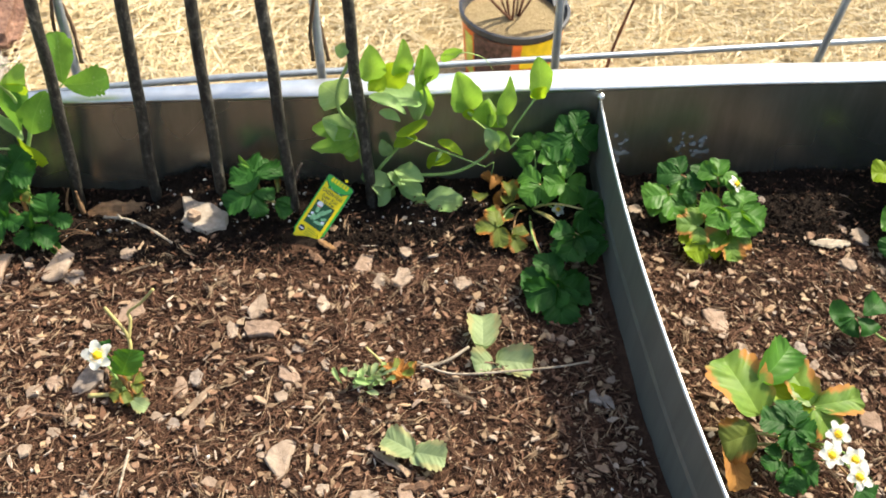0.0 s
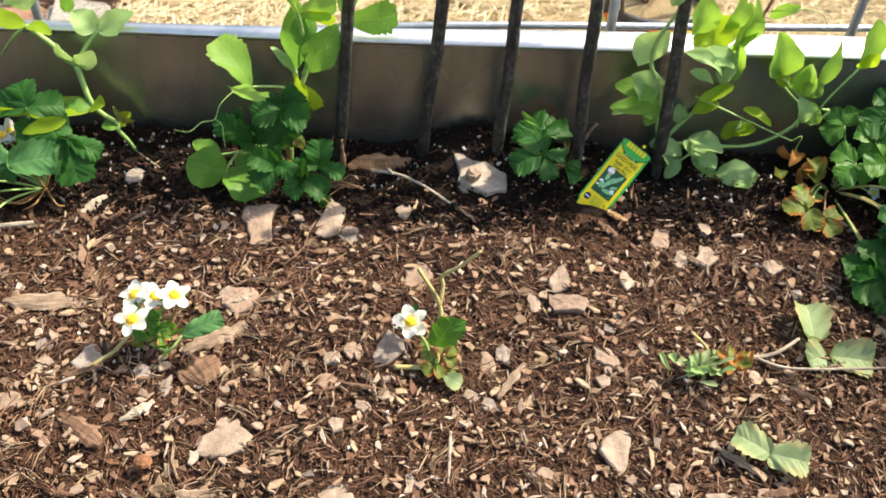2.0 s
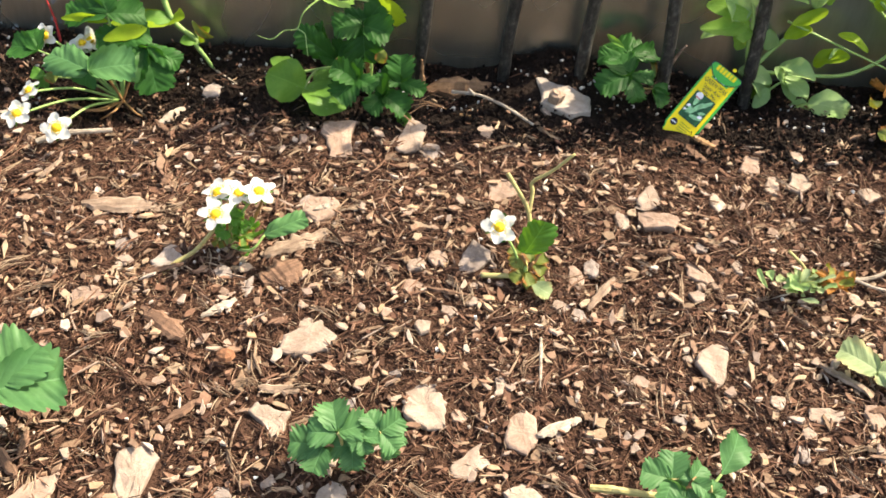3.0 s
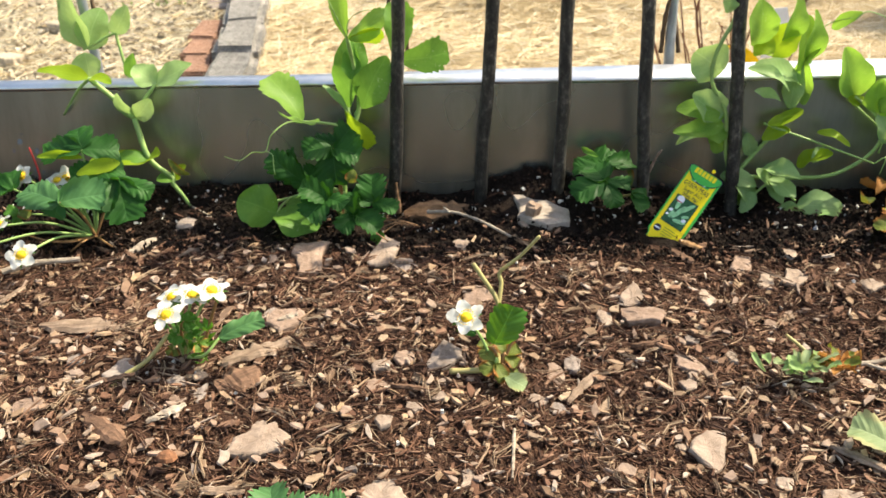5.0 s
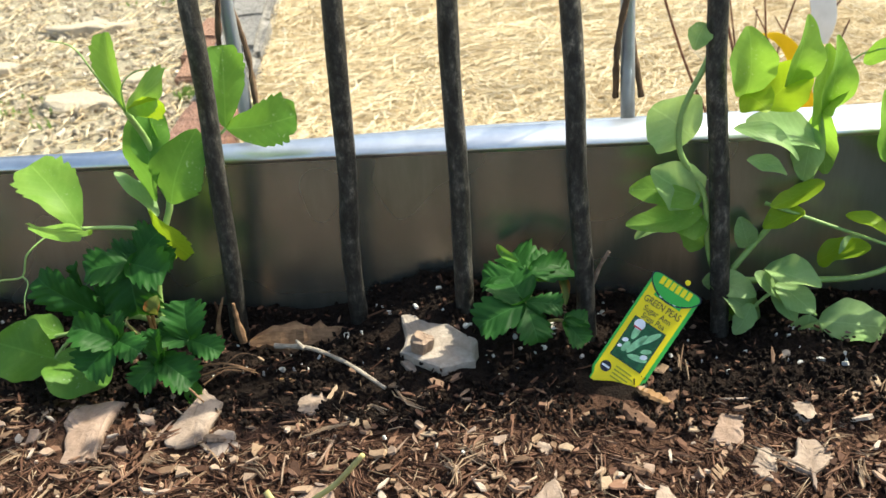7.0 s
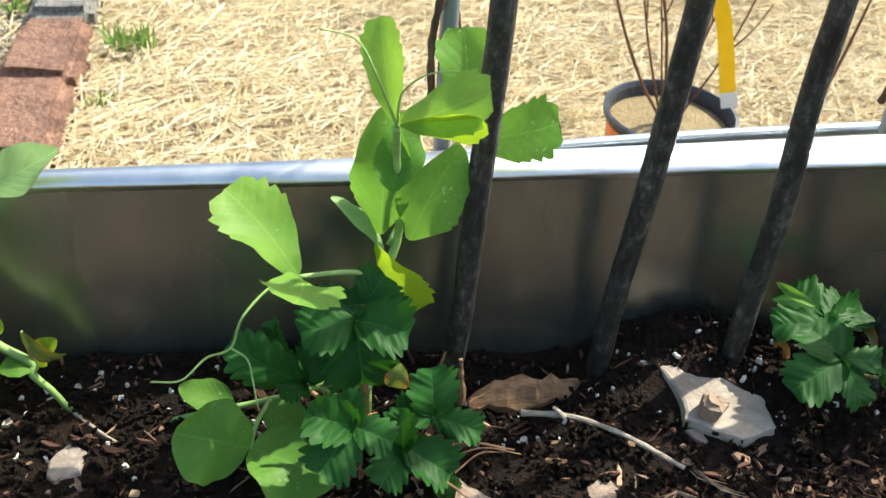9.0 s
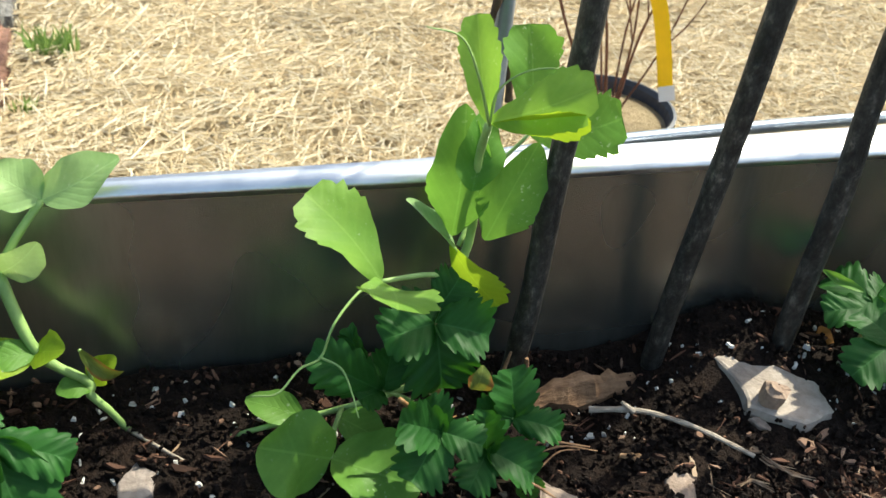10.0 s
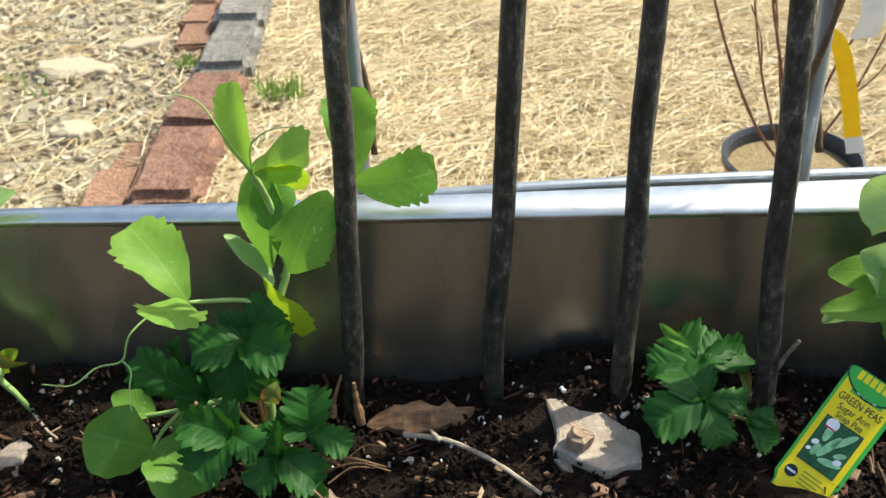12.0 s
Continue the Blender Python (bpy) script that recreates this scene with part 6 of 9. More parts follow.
pea_leaf(berry_f, (0.233, -0.286, 0.003), (0.219, -0.285, 0.011), 0.0050, (-0.48, 0.45, 0.8), BERRY_PALE, 221, fold=0.6, teeth=0.1)
pea_leaf(berry_f, (0.242, -0.279, 0.005), (0.250, -0.285, 0.011), 0.0057, (-0.71, -0.11, 0.8), BERRY_PALE, 222, fold=0.6, teeth=0.1)
pea_leaf(berry_f, (0.231, -0.290, 0.008), (0.239, -0.296, 0.013), 0.0079, (-0.46, -0.26, 0.8), PEA_PALE, 223, fold=0.6, teeth=0.1)
pea_leaf(berry_f, (0.232, -0.285, 0.005), (0.224, -0.296, 0.013), 0.0070, (0.92, -0.07, 0.8), BERRY_PALE, 224, fold=0.6, teeth=0.1)
pea_leaf(berry_f, (0.233, -0.289, 0.003), (0.249, -0.288, 0.013), 0.0059, (0.06, 0.25, 0.8), BERRY_PALE, 225, fold=0.6, teeth=0.1)
pea_leaf(berry_f, (0.223, -0.299, 0.009), (0.227, -0.283, 0.015), 0.0082, (0.23, 0.39, 0.8), PEA_PALE, 226, fold=0.6, teeth=0.1)
pea_leaf(berry_f, (0.238, -0.293, 0.004), (0.222, -0.293, 0.013), 0.0051, (0.29, 0.51, 0.8), BERRY_PALE, 227, fold=0.6, teeth=0.1)
pea_leaf(berry_f, (0.234, -0.289, 0.009), (0.246, -0.292, 0.014), 0.0070, (0.49, -0.73, 0.8), BERRY_PALE, 228, fold=0.6, teeth=0.1)
pea_leaf(berry_f, (0.235, -0.297, 0.010), (0.221, -0.296, 0.018), 0.0075, (-0.61, -0.23, 0.8), PEA_PALE, 229, fold=0.6, teeth=0.1)
pea_leaf(berry_f, (0.246, -0.288, 0.011), (0.261, -0.287, 0.020), 0.0059, (-0.23, 0.08, 0.8), BERRY_PALE, 230, fold=0.6, teeth=0.1)
pea_leaf(berry_f, (0.223, -0.282, 0.006), (0.232, -0.285, 0.015), 0.0052, (-0.19, 0.37, 0.8), BERRY_PALE, 231, fold=0.6, teeth=0.1)
pea_leaf(berry_f, (0.244, -0.289, 0.006), (0.238, -0.301, 0.014), 0.0056, (0.22, -0.18, 0.8), PEA_PALE, 232, fold=0.6, teeth=0.1)
pea_leaf(berry_f, (0.235, -0.286, 0.006), (0.235, -0.276, 0.013), 0.0052, (-0.38, 0.27, 0.8), BERRY_PALE, 233, fold=0.6, teeth=0.1)
pea_leaf(berry_f, (0.231, -0.303, 0.007), (0.243, -0.311, 0.012), 0.0063, (0.44, -0.31, 0.8), BERRY_PALE, 234, fold=0.6, teeth=0.1)
pea_leaf(berry_f, (0.208, -0.291, 0.005), (0.200, -0.278, 0.014), 0.0053, (-0.43, 0.08, 0.8), PEA_PALE, 235, fold=0.6, teeth=0.1)
pea_leaf(berry_f, (0.243, -0.291, 0.008), (0.244, -0.299, 0.017), 0.0088, (0.23, 0.93, 0.8), BERRY_PALE, 236, fold=0.6, teeth=0.1)
pea_leaf(berry_f, (0.230, -0.283, 0.004), (0.214, -0.286, 0.010), 0.0083, (-0.26, -0.04, 0.8), BERRY_PALE, 237, fold=0.6, teeth=0.1)
pea_leaf(berry_f, (0.212, -0.285, 0.008), (0.209, -0.277, 0.011), 0.0082, (0.07, -0.47, 0.8), PEA_PALE, 238, fold=0.6, teeth=0.1)
pea_leaf(berry_f, (0.237, -0.289, 0.005), (0.243, -0.275, 0.014), 0.0077, (-0.21, -0.10, 0.8), BERRY_PALE, 239, fold=0.6, teeth=0.1)
pea_leaf(berry_f, (0.239, -0.285, 0.003), (0.251, -0.279, 0.011), 0.0075, (-0.76, 0.12, 0.8), BERRY_PALE, 240, fold=0.6, teeth=0.1)
pea_leaf(berry_f, (0.238, -0.289, 0.005), (0.237, -0.274, 0.009), 0.0058, (0.54, 0.06, 0.8), PEA_PALE, 241, fold=0.6, teeth=0.1)
pea_leaf(berry_f, (0.228, -0.285, 0.010), (0.230, -0.276, 0.016), 0.0073, (0.57, 0.39, 0.8), BERRY_PALE, 242, fold=0.6, teeth=0.1)
pea_leaf(berry_f, (0.238, -0.293, 0.004), (0.233, -0.300, 0.007), 0.0052, (0.60, 0.09, 0.8), BERRY_PALE, 243, fold=0.6, teeth=0.1)
pea_leaf(berry_f, (0.248, -0.279, 0.006), (0.250, -0.271, 0.010), 0.0084, (0.23, -0.22, 0.8), PEA_PALE, 244, fold=0.6, teeth=0.1)
pea_leaf(berry_f, (0.231, -0.295, 0.008), (0.222, -0.287, 0.013), 0.0073, (-0.42, -0.53, 0.8), BERRY_PALE, 245, fold=0.6, teeth=0.1)
pea_leaf(berry_f, (0.233, -0.281, 0.002), (0.227, -0.275, 0.007), 0.0082, (-0.43, 0.32, 0.8), BERRY_PALE, 246, fold=0.6, teeth=0.1)
stalk(berry_f, ((0.254, -0.277, -0.012), (0.246, -0.266, 0.004), (0.232, -0.254, 0.013)), 0.0016, 0.0012, STEM_PALE, "stalk")
stalk(berry_f, ((0.283, -0.260, -0.006), (0.317, -0.277, -0.005), (0.374, -0.280, 0.000), (0.422, -0.281, 0.006), (0.453, -0.279, 0.010)), 0.0014, 0.0011, TWIG, "runner")
stalk(berry_f, ((0.286, -0.267, -0.006), (0.312, -0.262, -0.004), (0.336, -0.248, 0.000)), 0.002, 0.0016, TWIG, "runner")
pea_leaf(berry_f, (0.350, -0.251, -0.002), (0.353, -0.208, 0.001), 0.0340, (0.1,-0.3,0.95), BERRY_PALE, 248, teeth=0.09, shape="berry")
pea_leaf(berry_f, (0.360, -0.262, -0.006), (0.339, -0.271, -0.003), 0.0340, (0.1,-0.3,0.95), BERRY_PALE, 250, teeth=0.09, shape="berry")
pea_leaf(berry_f, (0.363, -0.262, -0.006), (0.399, -0.271, -0.003), 0.0340, (0.1,-0.3,0.95), BERRY_PALE, 252, teeth=0.09, shape="berry")

berry_g = thing("strawberry_seedling", (0.274, -0.369, 0.000), "tiny strawberry seedling with two pale leaflets", "strawberry plant", "strawberry plants in the bed")
pea_leaf(berry_g, (0.274, -0.373, 0.008), (0.247, -0.357, 0.012), 0.0280, (0,-.3,.95), BERRY_PALE, 253, teeth=0.1, shape="berry")
pea_leaf(berry_g, (0.274, -0.373, 0.008), (0.302, -0.383, 0.012), 0.0280, (0,-.3,.95), BERRY_PALE, 254, teeth=0.1, shape="berry")
pea_leaf(berry_g, (0.274, -0.373, 0.006), (0.278, -0.386, 0.006), 0.0120, (0,-.3,.95), BERRY_PALE, 255)

berry_h = thing("strawberry_plant", (-0.124, -0.477, 0.000), "young strawberry plant with upright fresh green leaves", "strawberry plant", "strawberry plants in the bed")
berry_leaf(berry_h, (-0.124, -0.477, 0.000), (-0.129, -0.472, 0.040), (-0.003, 0.008, 0.020), 0.0218, (0.05, -0.35, 0.9), BERRY_GREY, 256, teeth=0.17, fold=0.3)
berry_leaf(berry_h, (-0.124, -0.477, 0.000), (-0.101, -0.470, 0.040), (0.012, 0.007, 0.010), 0.0173, (0.05, -0.35, 0.9), BERRY_GREY, 257, teeth=0.17, fold=0.3)
berry_leaf(berry_h, (-0.124, -0.477, 0.000), (-0.138, -0.476, 0.030), (-0.020, 0.000, 0.005), 0.0207, (0.05, -0.35, 0.9), BERRY_GREY, 258, teeth=0.17, fold=0.3)
berry_leaf(berry_h, (-0.124, -0.477, 0.000), (-0.112, -0.475, 0.040), (0.002, -0.004, -0.010), 0.0111, (0.05, -0.35, 0.9), BERRY_GREY, 259, teeth=0.17, fold=0.3)
berry_leaf(berry_h, (-0.124, -0.477, 0.000), (-0.119, -0.475, 0.030), (-0.015, 0.001, -0.010), 0.0179, (0.05, -0.35, 0.9), BERRY_GREY, 260, teeth=0.17, fold=0.3)
berry_leaf(berry_h, (-0.124, -0.477, 0.000), (-0.097, -0.470, 0.030), (0.013, 0.005, 0.000), 0.0140, (0.05, -0.35, 0.9), BERRY_GREY, 261, teeth=0.17, fold=0.3)

berry_i = thing("strawberry_plant", (0.119, -0.482, 0.000), "young strawberry plant with light green leaves", "strawberry plant", "strawberry plants in the bed")
berry_leaf(berry_i, (0.119, -0.482, 0.000), (0.092, -0.489, 0.030), (-0.020, 0.002, 0.005), 0.0206, (0.05, -0.35, 0.9), BERRY_GREY, 262, teeth=0.14, fold=0.3)
berry_leaf(berry_i, (0.119, -0.482, 0.000), (0.105, -0.489, 0.030), (0.008, 0.005, 0.010), 0.0135, (0.05, -0.35, 0.9), BERRY_GREY, 263, teeth=0.14, fold=0.3)
berry_leaf(berry_i, (0.119, -0.482, 0.000), (0.102, -0.492, 0.025), (-0.009, -0.004, -0.005), 0.0109, (0.05, -0.35, 0.9), BERRY_GREY, 264, teeth=0.14, fold=0.3)
berry_leaf(berry_i, (0.119, -0.482, 0.000), (0.121, -0.491, 0.020), (0.009, -0.004, 0.000), 0.0096, (0.05, -0.35, 0.9), BERRY_GREY, 265, teeth=0.14, fold=0.3)
pea_leaf(berry_i, (0.130, -0.477, 0.020), (0.144, -0.450, 0.030), 0.0300, (0.3,-0.6,0.7), BERRY_GREY, 266, teeth=0.08)
stalk(berry_i, ((0.119, -0.482, 0.000), (0.124, -0.483, 0.015), (0.130, -0.477, 0.020)), 0.0012, 0.001, STEM, "stalk")

berry_j = thing("strawberry_plant", (-0.395, -0.432, 0.000), "strawberry plant with large mid green leaves", "strawberry plant", "strawberry plants in the bed")
pea_leaf(berry_j, (-0.353, -0.453, 0.050), (-0.332, -0.427, 0.060), 0.0450, (0.05, -0.35, 0.9), BERRY_GREY, 267, teeth=0.12, shape="berry")
stalk(berry_j, ((-0.395, -0.432, 0.000), (-0.353, -0.453, 0.050)), 0.0016, 0.0012, STEM, "stalk")
pea_leaf(berry_j, (-0.351, -0.459, 0.050), (-0.312, -0.444, 0.045), 0.0450, (0.05, -0.35, 0.9), BERRY_GREY, 268, teeth=0.12, shape="berry")
stalk(berry_j, ((-0.395, -0.432, 0.000), (-0.351, -0.459, 0.050)), 0.0016, 0.0012, STEM, "stalk")
pea_leaf(berry_j, (-0.361, -0.460, 0.050), (-0.383, -0.439, 0.050), 0.0450, (0.05, -0.35, 0.9), BERRY_GREY, 269, teeth=0.12, shape="berry")
stalk(berry_j, ((-0.395, -0.432, 0.000), (-0.361, -0.460, 0.050)), 0.0016, 0.0012, STEM, "stalk")
pea_leaf(berry_j, (-0.365, -0.466, 0.040), (-0.376, -0.486, 0.030), 0.0450, (0.05, -0.35, 0.9), BERRY_GREY, 270, teeth=0.12, shape="berry")
stalk(berry_j, ((-0.395, -0.432, 0.000), (-0.365, -0.466, 0.040)), 0.0016, 0.0012, STEM, "stalk")

berry_k = thing("strawberry_plant", (0.425, -0.050, 0.000), "large strawberry plant with dark leaves and one dead orange leaf", "strawberry plant", "strawberry plants in the bed")
berry_leaf(berry_k, (0.425, -0.050, 0.000), (0.472, -0.015, 0.085), (0.028, -0.010, 0.000), 0.0295, (0.2,-0.5,0.85), BERRY, 271, teeth=0.1, fold=0.15)
berry_leaf(berry_k, (0.425, -0.050, 0.000), (0.475, -0.010, 0.085), (-0.021, 0.009, 0.005), 0.0235, (0,-.6,.8), BERRY, 272, teeth=0.1, fold=0.15)
berry_leaf(berry_k, (0.425, -0.050, 0.000), (0.468, -0.021, 0.082), (0.010, -0.030, -0.012), 0.0336, (0.1,-0.6,0.75), BERRY, 273, teeth=0.1, fold=0.15)
berry_leaf(berry_k, (0.425, -0.050, 0.000), (0.429, -0.015, 0.060), (-0.014, 0.020, -0.000), 0.0244, (-0.2,-0.5,0.8), BERRY_LIGHT, 274, teeth=0.1, fold=0.15)
berry_leaf(berry_k, (0.425, -0.050, 0.000), (0.451, -0.041, 0.065), (-0.011, -0.017, -0.010), 0.0228, (0,-.6,.8), BERRY_LIGHT, 275, teeth=0.1, fold=0.15)
berry_leaf(berry_k, (0.425, -0.050, 0.000), (0.430, -0.062, 0.050), (-0.018, -0.017, -0.005), 0.0255, (-0.1,-0.4,0.9), BERRY_LIGHT, 276, teeth=0.1, fold=0.15)
berry_leaf(berry_k, (0.425, -0.050, 0.000), (0.458, -0.067, 0.055), (0.002, -0.021, -0.015), 0.0259, (0.1,-0.5,0.8), BERRY_LIGHT, 277, teeth=0.1, fold=0.15)
berry_leaf(berry_k, (0.425, -0.050, 0.000), (0.472, -0.103, 0.050), (0.029, -0.004, -0.005), 0.0296, (0.3,-0.4,0.85), BERRY, 278, teeth=0.1, fold=0.15)
berry_leaf(berry_k, (0.425, -0.050, 0.000), (0.462, -0.132, 0.040), (0.029, -0.021, -0.010), 0.0373, (0.2,-0.4,0.9), BERRY, 279, teeth=0.1, fold=0.15)
berry_leaf(berry_k, (0.425, -0.050, 0.000), (0.458, -0.136, 0.040), (-0.017, -0.017, -0.008), 0.0257, (0,-.4,.9), BERRY, 280, teeth=0.1, fold=0.15)
berry_leaf(berry_k, (0.425, -0.050, 0.000), (0.432, -0.173, 0.012), (-0.034, 0.000, -0.004), 0.0338, (-0.1,-0.3,0.9), BERRY, 281, teeth=0.1, fold=0.15)
berry_leaf(berry_k, (0.425, -0.050, 0.000), (0.437, -0.181, 0.012), (0.028, 0.007, -0.004), 0.0295, (0.1,-0.3,0.9), BERRY, 282, teeth=0.1, fold=0.15)
berry_leaf(berry_k, (0.425, -0.050, 0.000), (0.437, -0.183, 0.010), (-0.001, -0.036, -0.010), 0.0376, (0,-.4,.9), BERRY, 283, teeth=0.1, fold=0.15)
berry_leaf(berry_k, (0.425, -0.050, 0.000), (0.381, -0.098, 0.020), (-0.026, -0.004, -0.000), 0.0263, (-0.1,-0.3,0.9), BERRY_OLD, 284, teeth=0.1, fold=0.15)
berry_leaf(berry_k, (0.425, -0.050, 0.000), (0.396, -0.107, 0.015), (0.008, -0.017, -0.005), 0.0196, (0,-.3,.9), BERRY_OLD, 285, teeth=0.1, fold=0.15)
berry_leaf(berry_k, (0.425, -0.050, 0.000), (0.382, -0.085, 0.020), (-0.008, 0.016, 0.002), 0.0183, (0,-.3,.9), BERRY_RED, 286, teeth=0.1, fold=0.15)
pea_leaf(berry_k, (0.376, -0.041, 0.018), (0.356, -0.054, 0.027), 0.0154, (-0.40, -0.48, 0.7), BERRY_OLD, 287, fold=0.8, bow=-0.27, teeth=0.15)
pea_leaf(berry_k, (0.391, -0.037, 0.018), (0.383, -0.058, 0.015), 0.0175, (0.58, 0.10, 0.7), WITHERED, 288, fold=0.8, bow=-0.17, teeth=0.15)
pea_leaf(berry_k, (0.391, -0.036, 0.018), (0.412, -0.042, 0.023), 0.0232, (-0.35, -0.33, 0.7), WITHERED, 289, fold=0.8, bow=0.12, teeth=0.15)
pea_leaf(berry_k, (0.402, -0.059, 0.018), (0.399, -0.034, 0.028), 0.0219, (-0.00, -0.73, 0.7), BERRY_OLD, 290, fold=0.8, bow=0.34, teeth=0.15)
pea_leaf(berry_k, (0.379, -0.035, 0.018), (0.391, -0.021, 0.026), 0.0155, (-0.69, -0.86, 0.7), WITHERED, 291, fold=0.8, bow=0.13, teeth=0.15)
pea_leaf(berry_k, (0.392, -0.027, 0.018), (0.370, -0.014, 0.020), 0.0214, (0.19, 0.41, 0.7), WITHERED, 292, fold=0.8, bow=-0.09, teeth=0.15)
pea_leaf(berry_k, (0.395, -0.046, 0.018), (0.392, -0.072, 0.030), 0.0156, (0.04, 0.35, 0.7), BERRY_OLD, 293, fold=0.8, bow=0.03, teeth=0.15)
pea_leaf(berry_k, (0.395, -0.040, 0.018), (0.411, -0.053, 0.022), 0.0163, (-0.22, -0.24, 0.7), WITHERED, 294, fold=0.8, bow=-0.14, teeth=0.15)
pea_leaf(berry_k, (0.391, -0.053, 0.018), (0.405, -0.033, 0.018), 0.0156, (-0.59, -0.58, 0.7), WITHERED, 295, fold=0.8, bow=-0.21, teeth=0.15)
flower(berry_k, (0.450, -0.082, 0.030), (0.2,-0.4,0.8), 0.0170, (0.425, -0.050, 0.000), 296)

berry_l = thing("strawberry_plant", (0.638, -0.075, -0.000), "strawberry plant with some yellowed and reddened leaves", "strawberry plant", "strawberry plants in the bed")
berry_leaf(berry_l, (0.638, -0.075, -0.000), (0.597, -0.045, 0.045), (-0.025, -0.000, 0.005), 0.0253, (0.05, -0.35, 0.9), BERRY, 297, teeth=0.11)
berry_leaf(berry_l, (0.638, -0.075, -0.000), (0.570, -0.081, 0.035), (-0.021, -0.008, -0.005), 0.0228, (0.05, -0.35, 0.9), BERRY_LIGHT, 298, teeth=0.11)
berry_leaf(berry_l, (0.638, -0.075, -0.000), (0.578, -0.072, 0.040), (0.005, -0.031, -0.010), 0.0330, (0.05, -0.35, 0.9), BERRY_LIGHT, 299, teeth=0.11)
berry_leaf(berry_l, (0.638, -0.075, -0.000), (0.631, -0.066, 0.060), (0.007, 0.022, 0.010), 0.0254, (0.05, -0.35, 0.9), BERRY_LIGHT, 300, teeth=0.11)
berry_leaf(berry_l, (0.638, -0.075, -0.000), (0.641, -0.084, 0.055), (0.017, -0.004, -0.005), 0.0180, (0.05, -0.35, 0.9), BERRY_LIGHT, 301, teeth=0.11)
berry_leaf(berry_l, (0.638, -0.075, -0.000), (0.629, -0.101, 0.045), (-0.014, -0.021, -0.005), 0.0262, (0.05, -0.35, 0.9), BERRY_LIGHT, 302, teeth=0.11)
berry_leaf(berry_l, (0.638, -0.075, -0.000), (0.650, -0.101, 0.040), (0.032, -0.004, -0.010), 0.0334, (0.05, -0.35, 0.9), BERRY_LIGHT, 303, teeth=0.11)
berry_leaf(berry_l, (0.638, -0.075, -0.000), (0.603, -0.113, 0.030), (-0.023, 0.000, -0.000), 0.0228, (0.05, -0.35, 0.9), BERRY_RED, 304, teeth=0.11)
berry_leaf(berry_l, (0.638, -0.075, -0.000), (0.609, -0.125, 0.020), (-0.015, -0.019, -0.012), 0.0268, (0.05, -0.35, 0.9), PEA_YELLOW, 305, teeth=0.11)
berry_leaf(berry_l, (0.638, -0.075, -0.000), (0.637, -0.121, 0.020), (0.002, -0.028, -0.012), 0.0305, (0.05, -0.35, 0.9), BERRY_RED, 306, teeth=0.11)
berry_leaf(berry_l, (0.638, -0.075, -0.000), (0.621, -0.065, 0.050), (-0.005, 0.023, 0.005), 0.0244, (0.05, -0.35, 0.9), BERRY, 307, teeth=0.11)
berry_leaf(berry_l, (0.638, -0.075, -0.000), (0.606, -0.073, 0.045), (-0.012, 0.009, 0.005), 0.0160, (0.05, -0.35, 0.9), BERRY, 308, teeth=0.11)
flower(berry_l, (0.649, -0.078, 0.060), (0.4,-0.3,0.8), 0.0220, (0.638, -0.075, -0.000), 309)

berry_m = thing("strawberry_plant", (0.649, -0.377, 0.000), "tall strawberry plant with orange-edged leaves and white flowers", "strawberry plant", "strawberry plants in the bed")
pea_leaf(berry_m, (0.582, -0.381, 0.060), (0.558, -0.328, 0.075), 0.0580, (0.05, -0.35, 0.9), BERRY_RED, 310, teeth=0.08, shape="berry")
stalk(berry_m, ((0.649, -0.377, 0.000), (0.610, -0.385, 0.040), (0.582, -0.381, 0.060)), 0.0016, 0.0012, STEM_PALE, "stalk")
pea_leaf(berry_m, (0.588, -0.354, 0.070), (0.624, -0.321, 0.080), 0.0350, (0.05, -0.35, 0.9), BERRY_LIGHT, 311, teeth=0.08, shape="berry")
stalk(berry_m, ((0.649, -0.377, 0.000), (0.616, -0.368, 0.040), (0.588, -0.354, 0.070)), 0.0016, 0.0012, STEM_PALE, "stalk")
pea_leaf(berry_m, (0.632, -0.374, 0.060), (0.618, -0.333, 0.070), 0.0350, (0.05, -0.35, 0.9), BERRY_RED, 312, teeth=0.08, shape="berry")
stalk(berry_m, ((0.649, -0.377, 0.000), (0.635, -0.381, 0.040), (0.632, -0.374, 0.060)), 0.0016, 0.0012, STEM_PALE, "stalk")
pea_leaf(berry_m, (0.635, -0.374, 0.060), (0.680, -0.368, 0.060), 0.0300, (0.05, -0.35, 0.9), BERRY_RED, 313, teeth=0.08, shape="berry")
stalk(berry_m, ((0.649, -0.377, 0.000), (0.637, -0.381, 0.040), (0.635, -0.374, 0.060)), 0.0016, 0.0012, STEM_PALE, "stalk")
pea_leaf(berry_m, (0.634, -0.377, 0.060), (0.646, -0.398, 0.050), 0.0300, (0.05, -0.35, 0.9), BERRY_RED, 314, teeth=0.08, shape="berry")
stalk(berry_m, ((0.649, -0.377, 0.000), (0.636, -0.383, 0.040), (0.634, -0.377, 0.060)), 0.0016, 0.0012, STEM_PALE, "stalk")
pea_leaf(berry_m, (0.594, -0.354, 0.065), (0.635, -0.380, 0.055), 0.0300, (0.05, -0.35, 0.9), PEA_YELLOW, 315, teeth=0.08, shape="berry")
stalk(berry_m, ((0.649, -0.377, 0.000), (0.617, -0.370, 0.040), (0.594, -0.354, 0.065)), 0.0016, 0.0012, STEM_PALE, "stalk")
pea_leaf(berry_m, (0.578, -0.393, 0.050), (0.546, -0.400, 0.045), 0.0400, (0.05, -0.35, 0.9), BERRY_OLD, 316, teeth=0.08, shape="berry")
